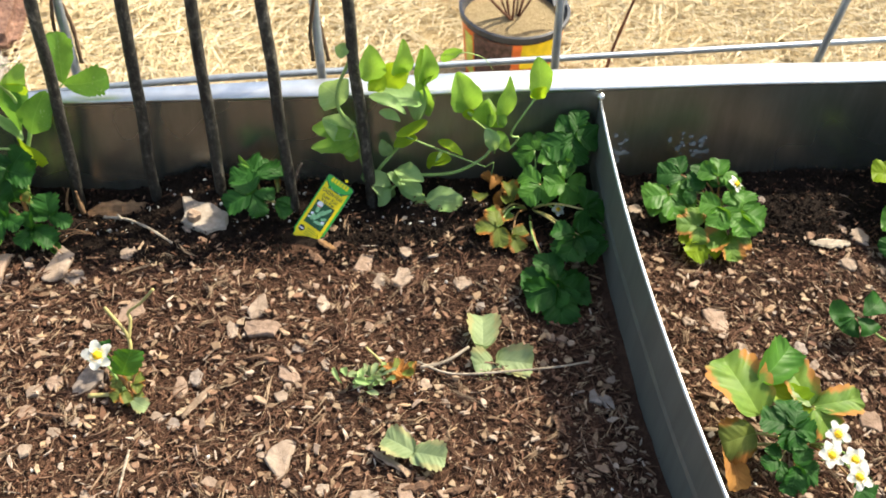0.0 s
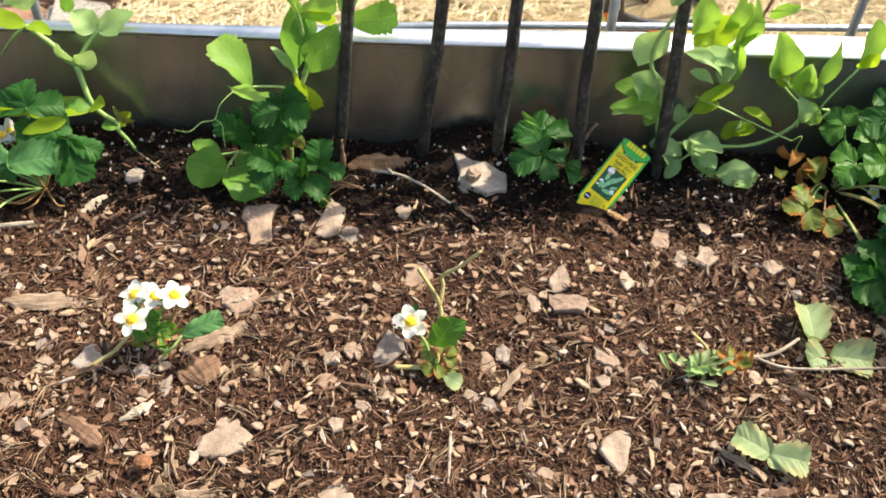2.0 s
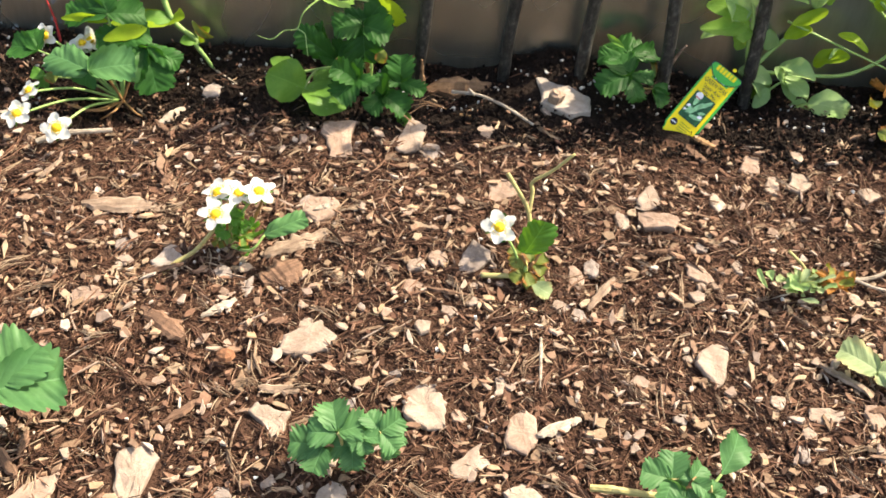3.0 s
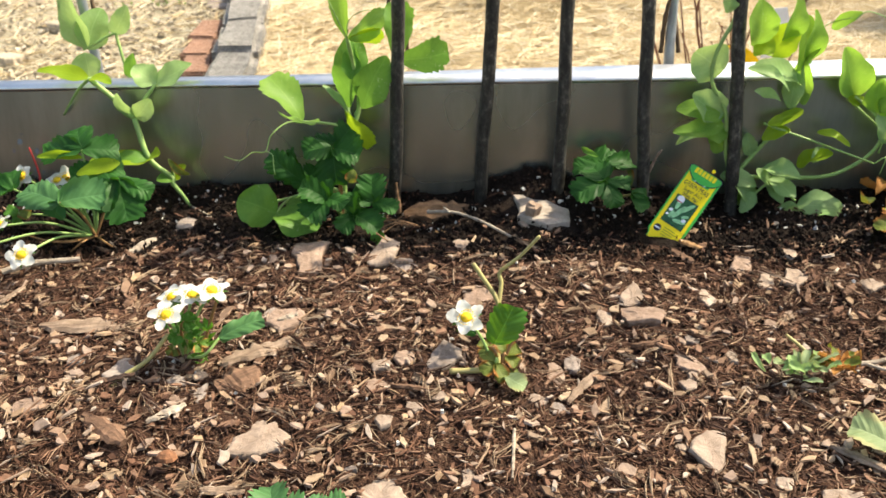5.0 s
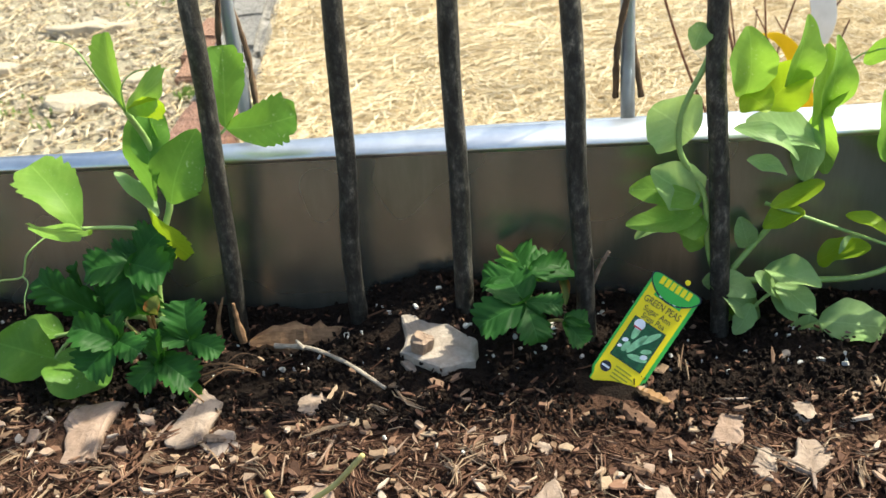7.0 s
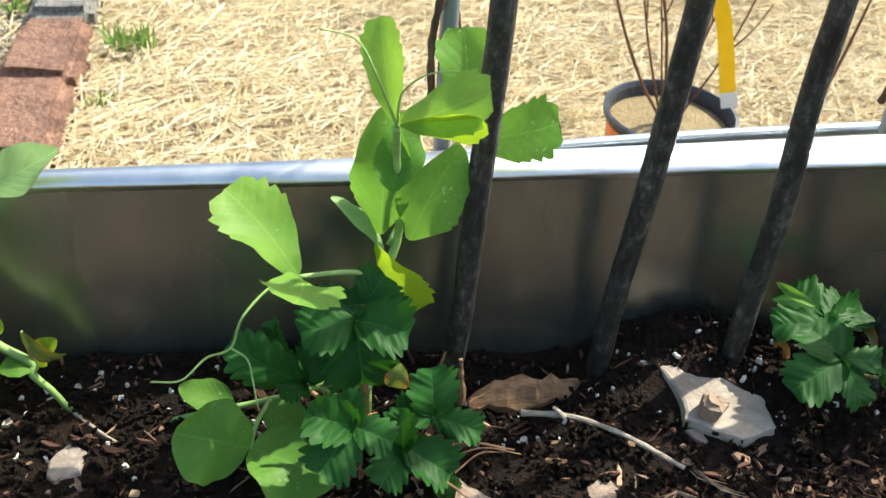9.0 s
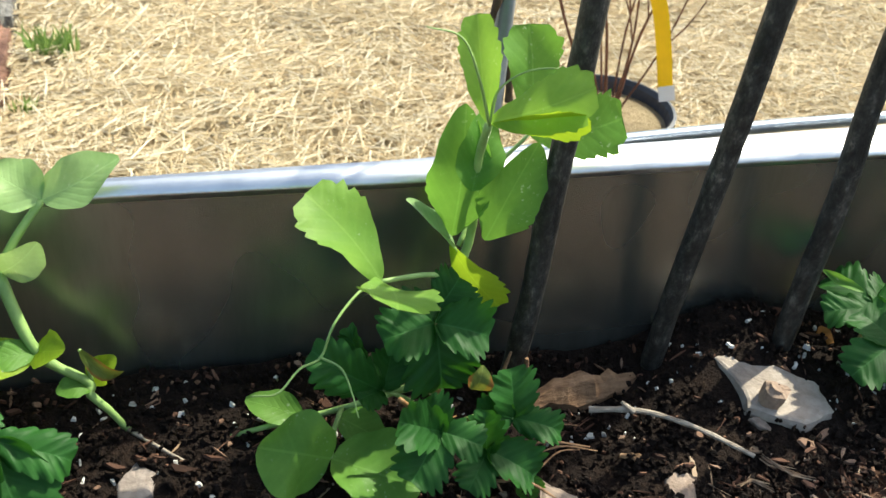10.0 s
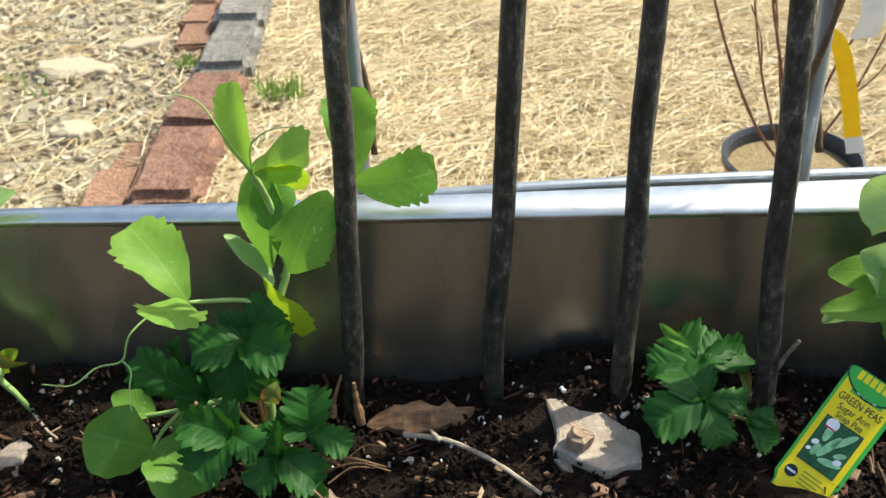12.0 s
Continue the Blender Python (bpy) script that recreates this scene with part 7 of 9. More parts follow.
stalk(berry_m, ((0.649, -0.377, 0.000), (0.605, -0.393, 0.040), (0.578, -0.393, 0.050)), 0.0016, 0.0012, STEM_PALE, "stalk")
pea_leaf(berry_m, (0.553, -0.397, 0.040), (0.560, -0.432, 0.020), 0.0250, (0.05, -0.35, 0.9), WITHERED, 317, teeth=0.08, shape="berry")
stalk(berry_m, ((0.649, -0.377, 0.000), (0.590, -0.399, 0.040), (0.553, -0.397, 0.040)), 0.0016, 0.0012, STEM_PALE, "stalk")
pea_leaf(berry_m, (0.635, -0.372, 0.060), (0.623, -0.355, 0.065), 0.0300, (0.05, -0.35, 0.9), BERRY_PALE, 318, teeth=0.08, shape="berry")
stalk(berry_m, ((0.649, -0.377, 0.000), (0.636, -0.380, 0.040), (0.635, -0.372, 0.060)), 0.0016, 0.0012, STEM_PALE, "stalk")
berry_leaf(berry_m, (0.649, -0.377, 0.000), (0.604, -0.397, 0.065), (-0.024, 0.007, 0.000), 0.0252, (0.05, -0.35, 0.9), BERRY, 319, teeth=0.14)
berry_leaf(berry_m, (0.649, -0.377, 0.000), (0.606, -0.400, 0.065), (0.020, -0.001, -0.005), 0.0206, (0.05, -0.35, 0.9), BERRY, 320, teeth=0.14)
berry_leaf(berry_m, (0.649, -0.377, 0.000), (0.590, -0.422, 0.050), (-0.015, -0.005, 0.000), 0.0155, (0.05, -0.35, 0.9), BERRY, 321, teeth=0.14)
berry_leaf(berry_m, (0.649, -0.377, 0.000), (0.604, -0.428, 0.050), (0.019, -0.009, -0.005), 0.0221, (0.05, -0.35, 0.9), BERRY, 322, teeth=0.14)
berry_leaf(berry_m, (0.649, -0.377, 0.000), (0.598, -0.436, 0.045), (-0.008, -0.013, -0.005), 0.0164, (0.05, -0.35, 0.9), BERRY, 323, teeth=0.14)
berry_leaf(berry_m, (0.649, -0.377, 0.000), (0.664, -0.442, 0.030), (0.014, -0.006, 0.000), 0.0149, (0.05, -0.35, 0.9), BERRY, 324, teeth=0.14)
flower(berry_m, (0.638, -0.413, 0.075), (0.1,-0.4,0.85), 0.0250, (0.649, -0.377, 0.000), 325)
flower(berry_m, (0.625, -0.433, 0.075), (0.1,-0.4,0.85), 0.0250, (0.649, -0.377, 0.000), 326)
flower(berry_m, (0.645, -0.437, 0.072), (0.1,-0.4,0.85), 0.0250, (0.649, -0.377, 0.000), 327)
flower(berry_m, (0.644, -0.452, 0.070), (0.1,-0.4,0.85), 0.0250, (0.649, -0.377, 0.000), 328)

berry_n = thing("strawberry_plant", (0.784, -0.266, 0.000), "strawberry plant with smooth blue-green leaves", "strawberry plant", "strawberry plants in the bed")
pea_leaf(berry_n, (0.733, -0.247, 0.030), (0.707, -0.242, 0.030), 0.0300, (0.05, -0.35, 0.9), BERRY, 329, teeth=0.04)
pea_leaf(berry_n, (0.738, -0.251, 0.035), (0.762, -0.233, 0.040), 0.0300, (0.05, -0.35, 0.9), BERRY, 330, teeth=0.04)
pea_leaf(berry_n, (0.737, -0.251, 0.030), (0.744, -0.269, 0.025), 0.0300, (0.05, -0.35, 0.9), BERRY, 331, teeth=0.04)
pea_leaf(berry_n, (0.731, -0.250, 0.030), (0.719, -0.261, 0.020), 0.0300, (0.05, -0.35, 0.9), BERRY, 332, teeth=0.04)
stalk(berry_n, ((0.784, -0.266, 0.000), (0.754, -0.266, 0.020), (0.735, -0.249, 0.030)), 0.0014, 0.001, STEM, "stalk")

berry_o = thing("strawberry_plant", (0.869, -0.075, 0.000), "strawberry plant with yellow-green leaves near corner", "strawberry plant", "strawberry plants in the bed")
pea_leaf(berry_o, (0.844, -0.059, 0.050), (0.819, -0.053, 0.050), 0.0320, (0.05, -0.35, 0.9), PEA_YELLOW, 333, teeth=0.06, shape="berry")
stalk(berry_o, ((0.869, -0.075, 0.000), (0.844, -0.059, 0.050)), 0.0014, 0.001, STEM, "stalk")
pea_leaf(berry_o, (0.832, -0.117, 0.030), (0.814, -0.113, 0.030), 0.0320, (0.05, -0.35, 0.9), BERRY_LIGHT, 334, teeth=0.06, shape="berry")
stalk(berry_o, ((0.869, -0.075, 0.000), (0.832, -0.117, 0.030)), 0.0014, 0.001, STEM, "stalk")
pea_leaf(berry_o, (0.828, -0.139, 0.020), (0.808, -0.151, 0.015), 0.0320, (0.05, -0.35, 0.9), BERRY, 335, teeth=0.06, shape="berry")
stalk(berry_o, ((0.869, -0.075, 0.000), (0.828, -0.139, 0.020)), 0.0014, 0.001, STEM, "stalk")

# ---------------------------------------------------------------- plant tag
YELLOW = plain_material("tag_yellow", (0.85, 0.68, 0.01), 0.35, 0.05, 90, bump=0.05)
TAG_GREEN = plain_material("tag_green", (0.05, 0.42, 0.06), 0.35, 0.08, 90, bump=0.05)
TAG_DARK = plain_material("tag_dark_green", (0.015, 0.09, 0.03), 0.35, 0.5, 260, bump=0.05)
TAG_BLACK = plain_material("tag_black", (0.012, 0.012, 0.03), 0.35, 0.1, 90, bump=0.05)
POD = plain_material("tag_pod_green", (0.28, 0.58, 0.30), 0.35, 0.3, 200, bump=0.05)
PRINT_WHITE = plain_material("tag_white", (0.75, 0.78, 0.85), 0.35, 0.1, 200, bump=0.05)


def plate(outline, z0, z1):
    """A flat plate with the given outline in its own plane."""
    n = len(outline)
    verts = [(x, y, z0) for x, y in outline] + [(x, y, z1) for x, y in outline]
    faces = [tuple(range(n))[::-1], tuple(range(n, 2 * n))] + [(k, (k + 1) % n, n + (k + 1) % n, n + k) for k in range(n)]
    return verts, faces


def disc(x, y, rx, ry, n=20, turn=0.0):
    c, s = math.cos(turn), math.sin(turn)
    return [(x + rx * math.cos(a) * c - ry * math.sin(a) * s, y + rx * math.cos(a) * s + ry * math.sin(a) * c) for a in (2 * math.pi * k / n for k in range(n))]


def rect(x0, x1, y0, y1):
    return [(x0, y0), (x1, y0), (x1, y1), (x0, y1)]


tag = thing("plant_tag", (0, 0, 0), "yellow and green plastic plant tag leaning in mulch", "plant tag")
W, L = 0.0335, 0.0755
ax = Vector((0.026, -0.0155, -0.0115)).normalized()
ay = Vector((0.0485, 0.0315, 0.0535))
ay = (ay - ax * ay.dot(ax)).normalized()
az = ax.cross(ay)
tm = Matrix((ax, ay, az)).transposed().to_4x4()
tm.translation = Vector((0.1630, -0.0855, -0.0085)) + ay * 0.0045
tag.matrix_basis = tm
hw = W / 2
part("plate", plate([(-hw, 0.004), (-hw * 0.86, 0.0), (-hw * 0.8, -0.02), (hw * 0.8, -0.02), (hw * 0.9, 0.0), (hw, 0.004), (hw, L), (-hw, L)], -0.0004, 0.0004), TAG_GREEN, tag, "green plastic backing")
part("yellow_face", plate([(-hw + 0.0016, 0.005), (-hw + 0.0032, 0.001), (-hw + 0.004, -0.018), (hw - 0.0045, -0.018), (hw - 0.0040, 0.001), (hw - 0.0024, 0.005), (hw - 0.0024, L - 0.004), (-hw + 0.0016, L - 0.004)], 0.0004, 0.0007), YELLOW, tag, "yellow printed face")
cap = [(hw * 1.05 * math.cos(a), L - 0.003 + 0.0075 * math.sin(a) + (0.0022 * math.cos(2 * a))) for a in (2 * math.pi * k / 28 for k in range(28))]
part("badge_border", plate(cap, -0.0003, 0.0009), TAG_BLACK, tag)
part("badge", plate([(x * 0.95, L - 0.003 + (y - L + 0.003) * 0.88) for x, y in cap], 0.0009, 0.0011), TAG_GREEN, tag, "green lobed badge")
for k in range(6):
    part("badge_mark", plate(rect(-0.011 + 0.0038 * k, -0.0082 + 0.0038 * k, L - 0.0042, L + 0.0012), 0.0011, 0.0013), YELLOW, tag)
part("badge_strip", plate(rect(-0.0095, 0.0095, L - 0.0125, L - 0.0088), 0.0007, 0.00085), TAG_GREEN, tag)
for k in range(4):
    part("badge_strip_mark", plate(rect(-0.006 + 0.0032 * k, -0.0040 + 0.0032 * k, L - 0.0115, L - 0.0098), 0.00085, 0.00095), PRINT_WHITE, tag)
part("pin_dot", plate(disc(0.004, L + 0.0055, 0.0018, 0.0018), -0.0003, 0.0009), YELLOW, tag)
part("picture_frame", plate(rect(-0.0118, 0.0110, 0.0165, 0.0460), 0.0007, 0.0009), TAG_BLACK, tag)
part("picture", plate(rect(-0.0113, 0.0105, 0.0170, 0.0455), 0.0009, 0.0010), TAG_DARK, tag, "dark green printed picture of pea pods")
for x, y, a, b, w in ((-0.001, 0.031, 0.0085, 0.0022, 1.25), (0.004, 0.038, 0.008, 0.002, 1.0), (0.004, 0.0235, 0.0065, 0.002, 0.25), (-0.0055, 0.038, 0.006, 0.0022, 1.6), (-0.006, 0.026, 0.004, 0.002, 1.4), (0.0065, 0.030, 0.0035, 0.0016, 0.6)):
    part("printed_pod", plate(disc(x, y, a, b, 16, w), 0.0010, 0.0011), POD, tag)
for x, y, r in ((-0.0085, 0.0295, 0.0021), (0.0072, 0.0262, 0.0024), (-0.0095, 0.0245, 0.0015)):
    part("printed_blossom", plate(disc(x, y, r, r * 0.7, 12, 0.6), 0.0011, 0.0012), PRINT_WHITE, tag)
part("seal", plate(disc(-0.0062, 0.0425, 0.0036, 0.0036), 0.0011, 0.0013), PRINT_WHITE, tag)
part("seal_band", plate(rect(-0.0088, -0.0036, 0.0395, 0.0405), 0.0013, 0.0014), plain_material("seal_red", (0.5, 0.03, 0.03), 0.4), tag)
part("round_mark", plate(disc(-0.0095, 0.0085, 0.0036, 0.0036), 0.0007, 0.0009), TAG_BLACK, tag)
part("round_mark_band", plate(rect(-0.0122, -0.0068, 0.0079, 0.0092), 0.0009, 0.0010), PRINT_WHITE, tag)
for k in range(4):
    part("print_line", plate(rect(-0.004, 0.0095 - 0.002 * (k % 2), 0.0045 + 0.0024 * k, 0.0054 + 0.0024 * k), 0.0007, 0.0008), plain_material("print_grey", (0.35, 0.33, 0.02), 0.4), tag)


def printed(text, x, y, size, wide=1.0):
    cu = bpy.data.curves.new("printed_text", "FONT")
    cu.body, cu.size, cu.align_x, cu.extrude = text, size, "CENTER", 0.00005
    cu.materials.append(TAG_BLACK)
    ob = new("printed_text", cu)
    ob.parent = tag
    ob.matrix_basis = Matrix.Translation((x, y, 0.0009)) @ Matrix.Diagonal((wide, 1, 1, 1))
    return ob


for dx, dy, r in ((0.0, -0.003, 0.013), (-0.010, 0.003, 0.011), (0.010, -0.008, 0.011), (0.006, 0.006, 0.010)):
    clear(0.1640 + dx, -0.0865 + dy, r)
printed("GREEN PEAS", -0.0004, 0.0570, 0.0062, 0.76)
printed("Sugar Ann", -0.0004, 0.0517, 0.0055, 0.86)
printed("Snap Pea", -0.0004, 0.0470, 0.0053, 0.86)

# ---------------------------------------------------------------- pieces on the mulch
slab_stone = part("flat_rock", rock_geometry(0.088, 0.064, 0.0070, 554, 0.94, False), PALE_STONE)
slab_stone.matrix_basis = pose(0.051, -0.058, 0.007, 3, 2, -40)
tagged(slab_stone, "large pale flat limestone rock below the rods", "stone", "stones on the mulch")
clod = part("dry_clod", rock_geometry(0.017, 0.014, 0.006, 5, 0.5), TAN_CHIP)
for dx, dy, r in ((0, 0, 0.019), (0.018, -0.011, 0.016), (-0.018, 0.011, 0.016), (0.028, -0.018, 0.010), (-0.028, 0.017, 0.010)):
    clear(0.052 + dx, -0.060 + dy, r)
clod.matrix_basis = pose(0.044, -0.068, 0.0205, 6, 4, 20)
tagged(clod, "crumbly tan clod of dry bark on a rock", "clod")
ball = part("red_clod", ellipsoid((0, 0, 0), (0.0075, 0.0068, 0.0055), (0, 0.2, 1), 6, 9), plain_material("red_bark", (0.20, 0.09, 0.045), 0.9, 0.4, 250, bump=1.0))
ball.location = (-0.219, -0.391, 0.008)
tagged(ball, "round reddish brown seed clod on mulch", "clod")


def twig(pts, r0, r1, label, seed=1, mat=None):
    ob = part("twig", tube(pts, r0, r1, 8, 6, 0.16, seed), mat or TWIG)
    return tagged(ob, label, "twig", "twigs on the mulch")


twig(((-0.056, -0.057, 0.009), (-0.030, -0.065, 0.013), (-0.004, -0.078, 0.011), (0.023, -0.097, 0.006)), 0.0017, 0.0013, "bleached grey twig lying on dark mulch", 2)
twig(((-0.034, -0.0655, 0.013), (-0.040, -0.060, 0.016)), 0.0018, 0.0008, "short stub of a bleached twig", 3)
twig(((-0.424, -0.169, 0.010), (-0.40, -0.157, 0.012), (-0.363, -0.147, 0.010)), 0.0030, 0.0022, "pale stick beside white strawberry flowers", 4)
twig(((-0.087, -0.034, 0.028), (-0.086, -0.036, 0.012), (-0.085, -0.036, -0.004)), 0.0010, 0.0034, "short tan stub beside a rod", 5, TAN_BARK)
twig(((-0.095, -0.030, 0.030), (-0.100, -0.034, 0.014), (-0.102, -0.034, 0.0)), 0.0006, 0.0024, "short dry brown stub beside a rod", 6, TAN_BARK)
twig(((0.016, -0.357, 0.006), (0.0145, -0.38, 0.007), (0.013, -0.404, 0.006)), 0.0013, 0.0012, "thin straight pale straw on mulch", 7)
twig(((0.042, -0.485, 0.008), (0.06, -0.487, 0.010), (0.088, -0.489, 0.008)), 0.0028, 0.0026, "cut greenish cane on mulch", 8, STEM_PALE)
twig(((0.150, -0.034, 0.0), (0.154, -0.036, 0.03), (0.160, -0.036, 0.052), (0.166, -0.037, 0.066)), 0.0017, 0.0012, "thin brown dead stem beside a rod", 9, BARK)
for x0, y0, x1, y1, r in ((-0.112, -0.078, -0.064, -0.082, 0.0009), (-0.100, -0.083, -0.061, -0.085, 0.0006), (-0.096, -0.092, -0.070, -0.083, 0.0006), (-0.118, -0.094, -0.090, -0.112, 0.0010), (-0.088, -0.074, -0.066, -0.067, 0.0005)):
    twig(((x0, y0, 0.006), ((x0 + x1) / 2, (y0 + y1) / 2 + 0.002, 0.012), (x1, y1, 0.009)), r, r * 0.6, "dry grass stem under the strawberry leaves", int(9e4 * r), TAN_BARK)

PALE_BARK = "weathered grey piece of bark on mulch"
plank("curled_bark", TAN_BARK, "curled piece of brown bark against panel", -0.048, -0.030, 0.066, 0.022, 6, 0.008, 31, 0.012, roll=52)
plank("bark_piece", BARK, PALE_BARK, -0.182, -0.266, 0.060, 0.019, 32, 0.005, 32, 0.006)
plank("bark_piece", BARK, PALE_BARK, -0.335, -0.229, 0.070, 0.020, 3, 0.005, 33, 0.005)
plank("bark_piece", BARK_DARK, "broad dark brown piece of bark", -0.190, -0.302, 0.036, 0.032, 40, 0.006, 34, 0.005)
plank("wood_splinter", TWIG, "pale split wood splinter on mulch", 0.025, -0.436, 0.036, 0.010, 27, 0.003, 35, 0.005)
plank("wood_splinter", TWIG, "leaf-shaped pale wood splinter", 0.758, -0.125, 0.046, 0.014, -3, 0.003, 36, 0.006)
plank("wood_splinter", STEM_RED, "orange brown sliver of bark", -0.040, -0.087, 0.016, 0.005, -15, 0.002, 37, 0.005)
plank("bark_piece", BARK_DARK, "split brown bark with layered grain", -0.270, -0.365, 0.045, 0.018, -35, 0.005, 38, 0.004)
plank("wood_splinter", BARK, "thin brown splinter beside seedling", 0.250, -0.375, 0.040, 0.009, -38, 0.004, 39, 0.004)
plank("wood_splinter", TWIG, "pale wood splinter in the mulch", -0.232, -0.345, 0.030, 0.009, 40, 0.003, 40, 0.005)
plank("wood_splinter", BARK, "long brown splinter beside flat stones", 0.07, -0.3, 0.045, 0.008, 55, 0.003, 41, 0.005)
plank("bark_piece", BARK_DARK, "brown bark piece by the plant tag", 0.178, -0.115, 0.03, 0.011, -50, 0.004, 42, 0.005)
plank("wood_splinter", STEM_RED, "orange brown bark by the plant tag", 0.190, -0.098, 0.024, 0.009, -38, 0.003, 43, 0.006)
rr = random.Random(8)
for k in range(46):
    x, y = rr.uniform(-0.6, 0.86), rr.uniform(-0.55, -0.09)
    m = rr.choice((BARK, BARK_DARK, BARK_DARK, TWIG))
    plank("wood_splinter", m, "small splinter of wood in the mulch", x, y, rr.uniform(0.014, 0.036), rr.uniform(0.004, 0.010), rr.uniform(0, 180), rr.uniform(0.002, 0.004), 100 + k, 0.005, roll=rr.uniform(-20, 20))
for k in range(85):
    x, y = rr.uniform(-0.62, 0.86), rr.uniform(-0.6, -0.07)
    m, n, lb = rr.choice(((LIMESTONE, "limestone_chip", "small pale limestone chip in the mulch"), (PINKSTONE, "pink_chip", "small pinkish stone chip in the mulch"), (GREYSTONE, "grey_chip", "small grey stone chip in the mulch")))
    s = rr.uniform(0.007, 0.014)
    stone(n, m, lb, x, y, s * rr.uniform(1, 1.4), s, rr.uniform(0, 180), seed=300 + k, tip=(rr.uniform(-15, 15), rr.uniform(-15, 15)))

def deposit(x, z, w, h, seed):
    """A thin crust of white minerals on the back panel: irregular flakes."""
    rnd = random.Random(seed)
    geos = []
    for k in range(26):
        cx, cz, rad = x + rnd.gauss(0, w / 3), z + rnd.gauss(0, h / 3), rnd.uniform(0.001, 0.004)
        n = 7
        ring = [(cx + rad * rnd.uniform(0.5, 1.2) * math.cos(2 * math.pi * i / n), cz + rad * rnd.uniform(0.5, 1.3) * math.sin(2 * math.pi * i / n)) for i in range(n)]
        geos.append(([(a_, b_ * LEAN - 0.0006 - 0.00002 * k, b_ + 0.018 * x) for a_, b_ in ring], [tuple(range(n))]))
    return under(part("mineral_crust", join(*geos), MINERAL, label="whitish mineral crust"), bed)


MINERAL = plain_material("white_deposit", (0.20, 0.215, 0.225), 0.8, 0.3, 60)
deposit(-0.485, 0.035, 0.05, 0.05, 1)
deposit(0.535, 0.035, 0.02, 0.04, 2)
deposit(0.62, 0.035, 0.035, 0.03, 3)
twig(((-0.449, -0.012, 0.004), (-0.450, -0.010, 0.03), (-0.454, -0.008, 0.052)), 0.0016, 0.0008, "thin red stem beside the panel", 15, plain_material("red_stem", (0.5, 0.05, 0.05), 0.5))

# ---------------------------------------------------------------- edging, gravel and potted plant behind the bed
CONCRETE = masonry_material("grey_concrete", (0.40, 0.385, 0.36), (0.15, 0.147, 0.142))
WHITE_BLOCK = masonry_material("whitish_concrete", (0.50, 0.465, 0.42), (0.31, 0.28, 0.25))
RED_BLOCK = masonry_material("red_concrete", (0.37, 0.215, 0.16), (0.13, 0.07, 0.055))
BRICK = masonry_material("red_clay_brick", (0.45, 0.265, 0.185), (0.29, 0.165, 0.115))


def block(name, mat, label, y, length, width, top, turn, x=None, group="row of edging blocks", bevel=0.026, seed=0):
    """A worn edging block with uneven faces."""
    x = edging_x(y) - width / 2 if x is None else x
    bm = slab(-width / 2, width / 2, -length / 2, length / 2, GROUND - 0.06, top, bevel, 3)
    bmesh.ops.subdivide_edges(bm, edges=[e for e in bm.edges if e.calc_length() > 0.06], cuts=5, use_grid_fill=True)
    for v in bm.verts:
        v.co += Vector((noise.noise(v.co * 8 + Vector((seed, 0, 0))), noise.noise(v.co * 8 + Vector((0, seed, 0))), noise.noise(v.co * 8 + Vector((0, 0, seed))))) * 0.009
    ob = part(name, bm, mat)
    ob.matrix_basis = pose(x, y, 0, 0, 0, turn)
    return tagged(ob, label, "edging block", group)


block("concrete_block", WHITE_BLOCK, "whitish worn concrete edging block", 1.475, 0.24, 0.190, -0.885, 2, seed=1)
block("red_block", RED_BLOCK, "dark red rough concrete edging block", 1.803, 0.395, 0.205, -0.875, 4, seed=2)
block("red_block", RED_BLOCK, "dark red rough concrete edging block", 2.190, 0.370, 0.205, -0.878, 1, seed=3)
y = 2.585
for k in range(9):
    block("concrete_block", CONCRETE, "grey weathered concrete edging block", y, 0.379, 0.185, -0.875 + 0.01 * (k % 2), 4 + 1.5 * k, seed=4 + k)
    y += 0.385 if k < 4 else 0.40
y = 1.5
rnd = random.Random(5)
for k in range(16):
    if k not in (3, 4, 5, 9, 10, 11):
        block("brick", BRICK, "red clay brick laid flat along the edging", y, 0.205, 0.125, -0.932 + rnd.uniform(-0.02, 0.012), rnd.uniform(-4, 8), edging_x(y) - 0.255 - rnd.uniform(0, 0.02), "row of flat bricks", 0.009, 40 + k)
    y += 0.215

PEBBLE = chip_material("gravel", (0.0, (0.26, 0.21, 0.145)), (0.4, (0.42, 0.355, 0.26)), (0.8, (0.56, 0.495, 0.39)), (1.0, (0.68, 0.62, 0.52)))


def gravel_spot(rng):
    y = 1.3 + 5.2 * rng.random()
    x = edging_x(y) - 0.22 - rng.random() ** 1.2 * (1.1 + 0.42 * y)
    return x, y, GROUND + 0.012 + 0.02 * noise.noise(Vector((x * 1.3, y * 1.3, 0)))


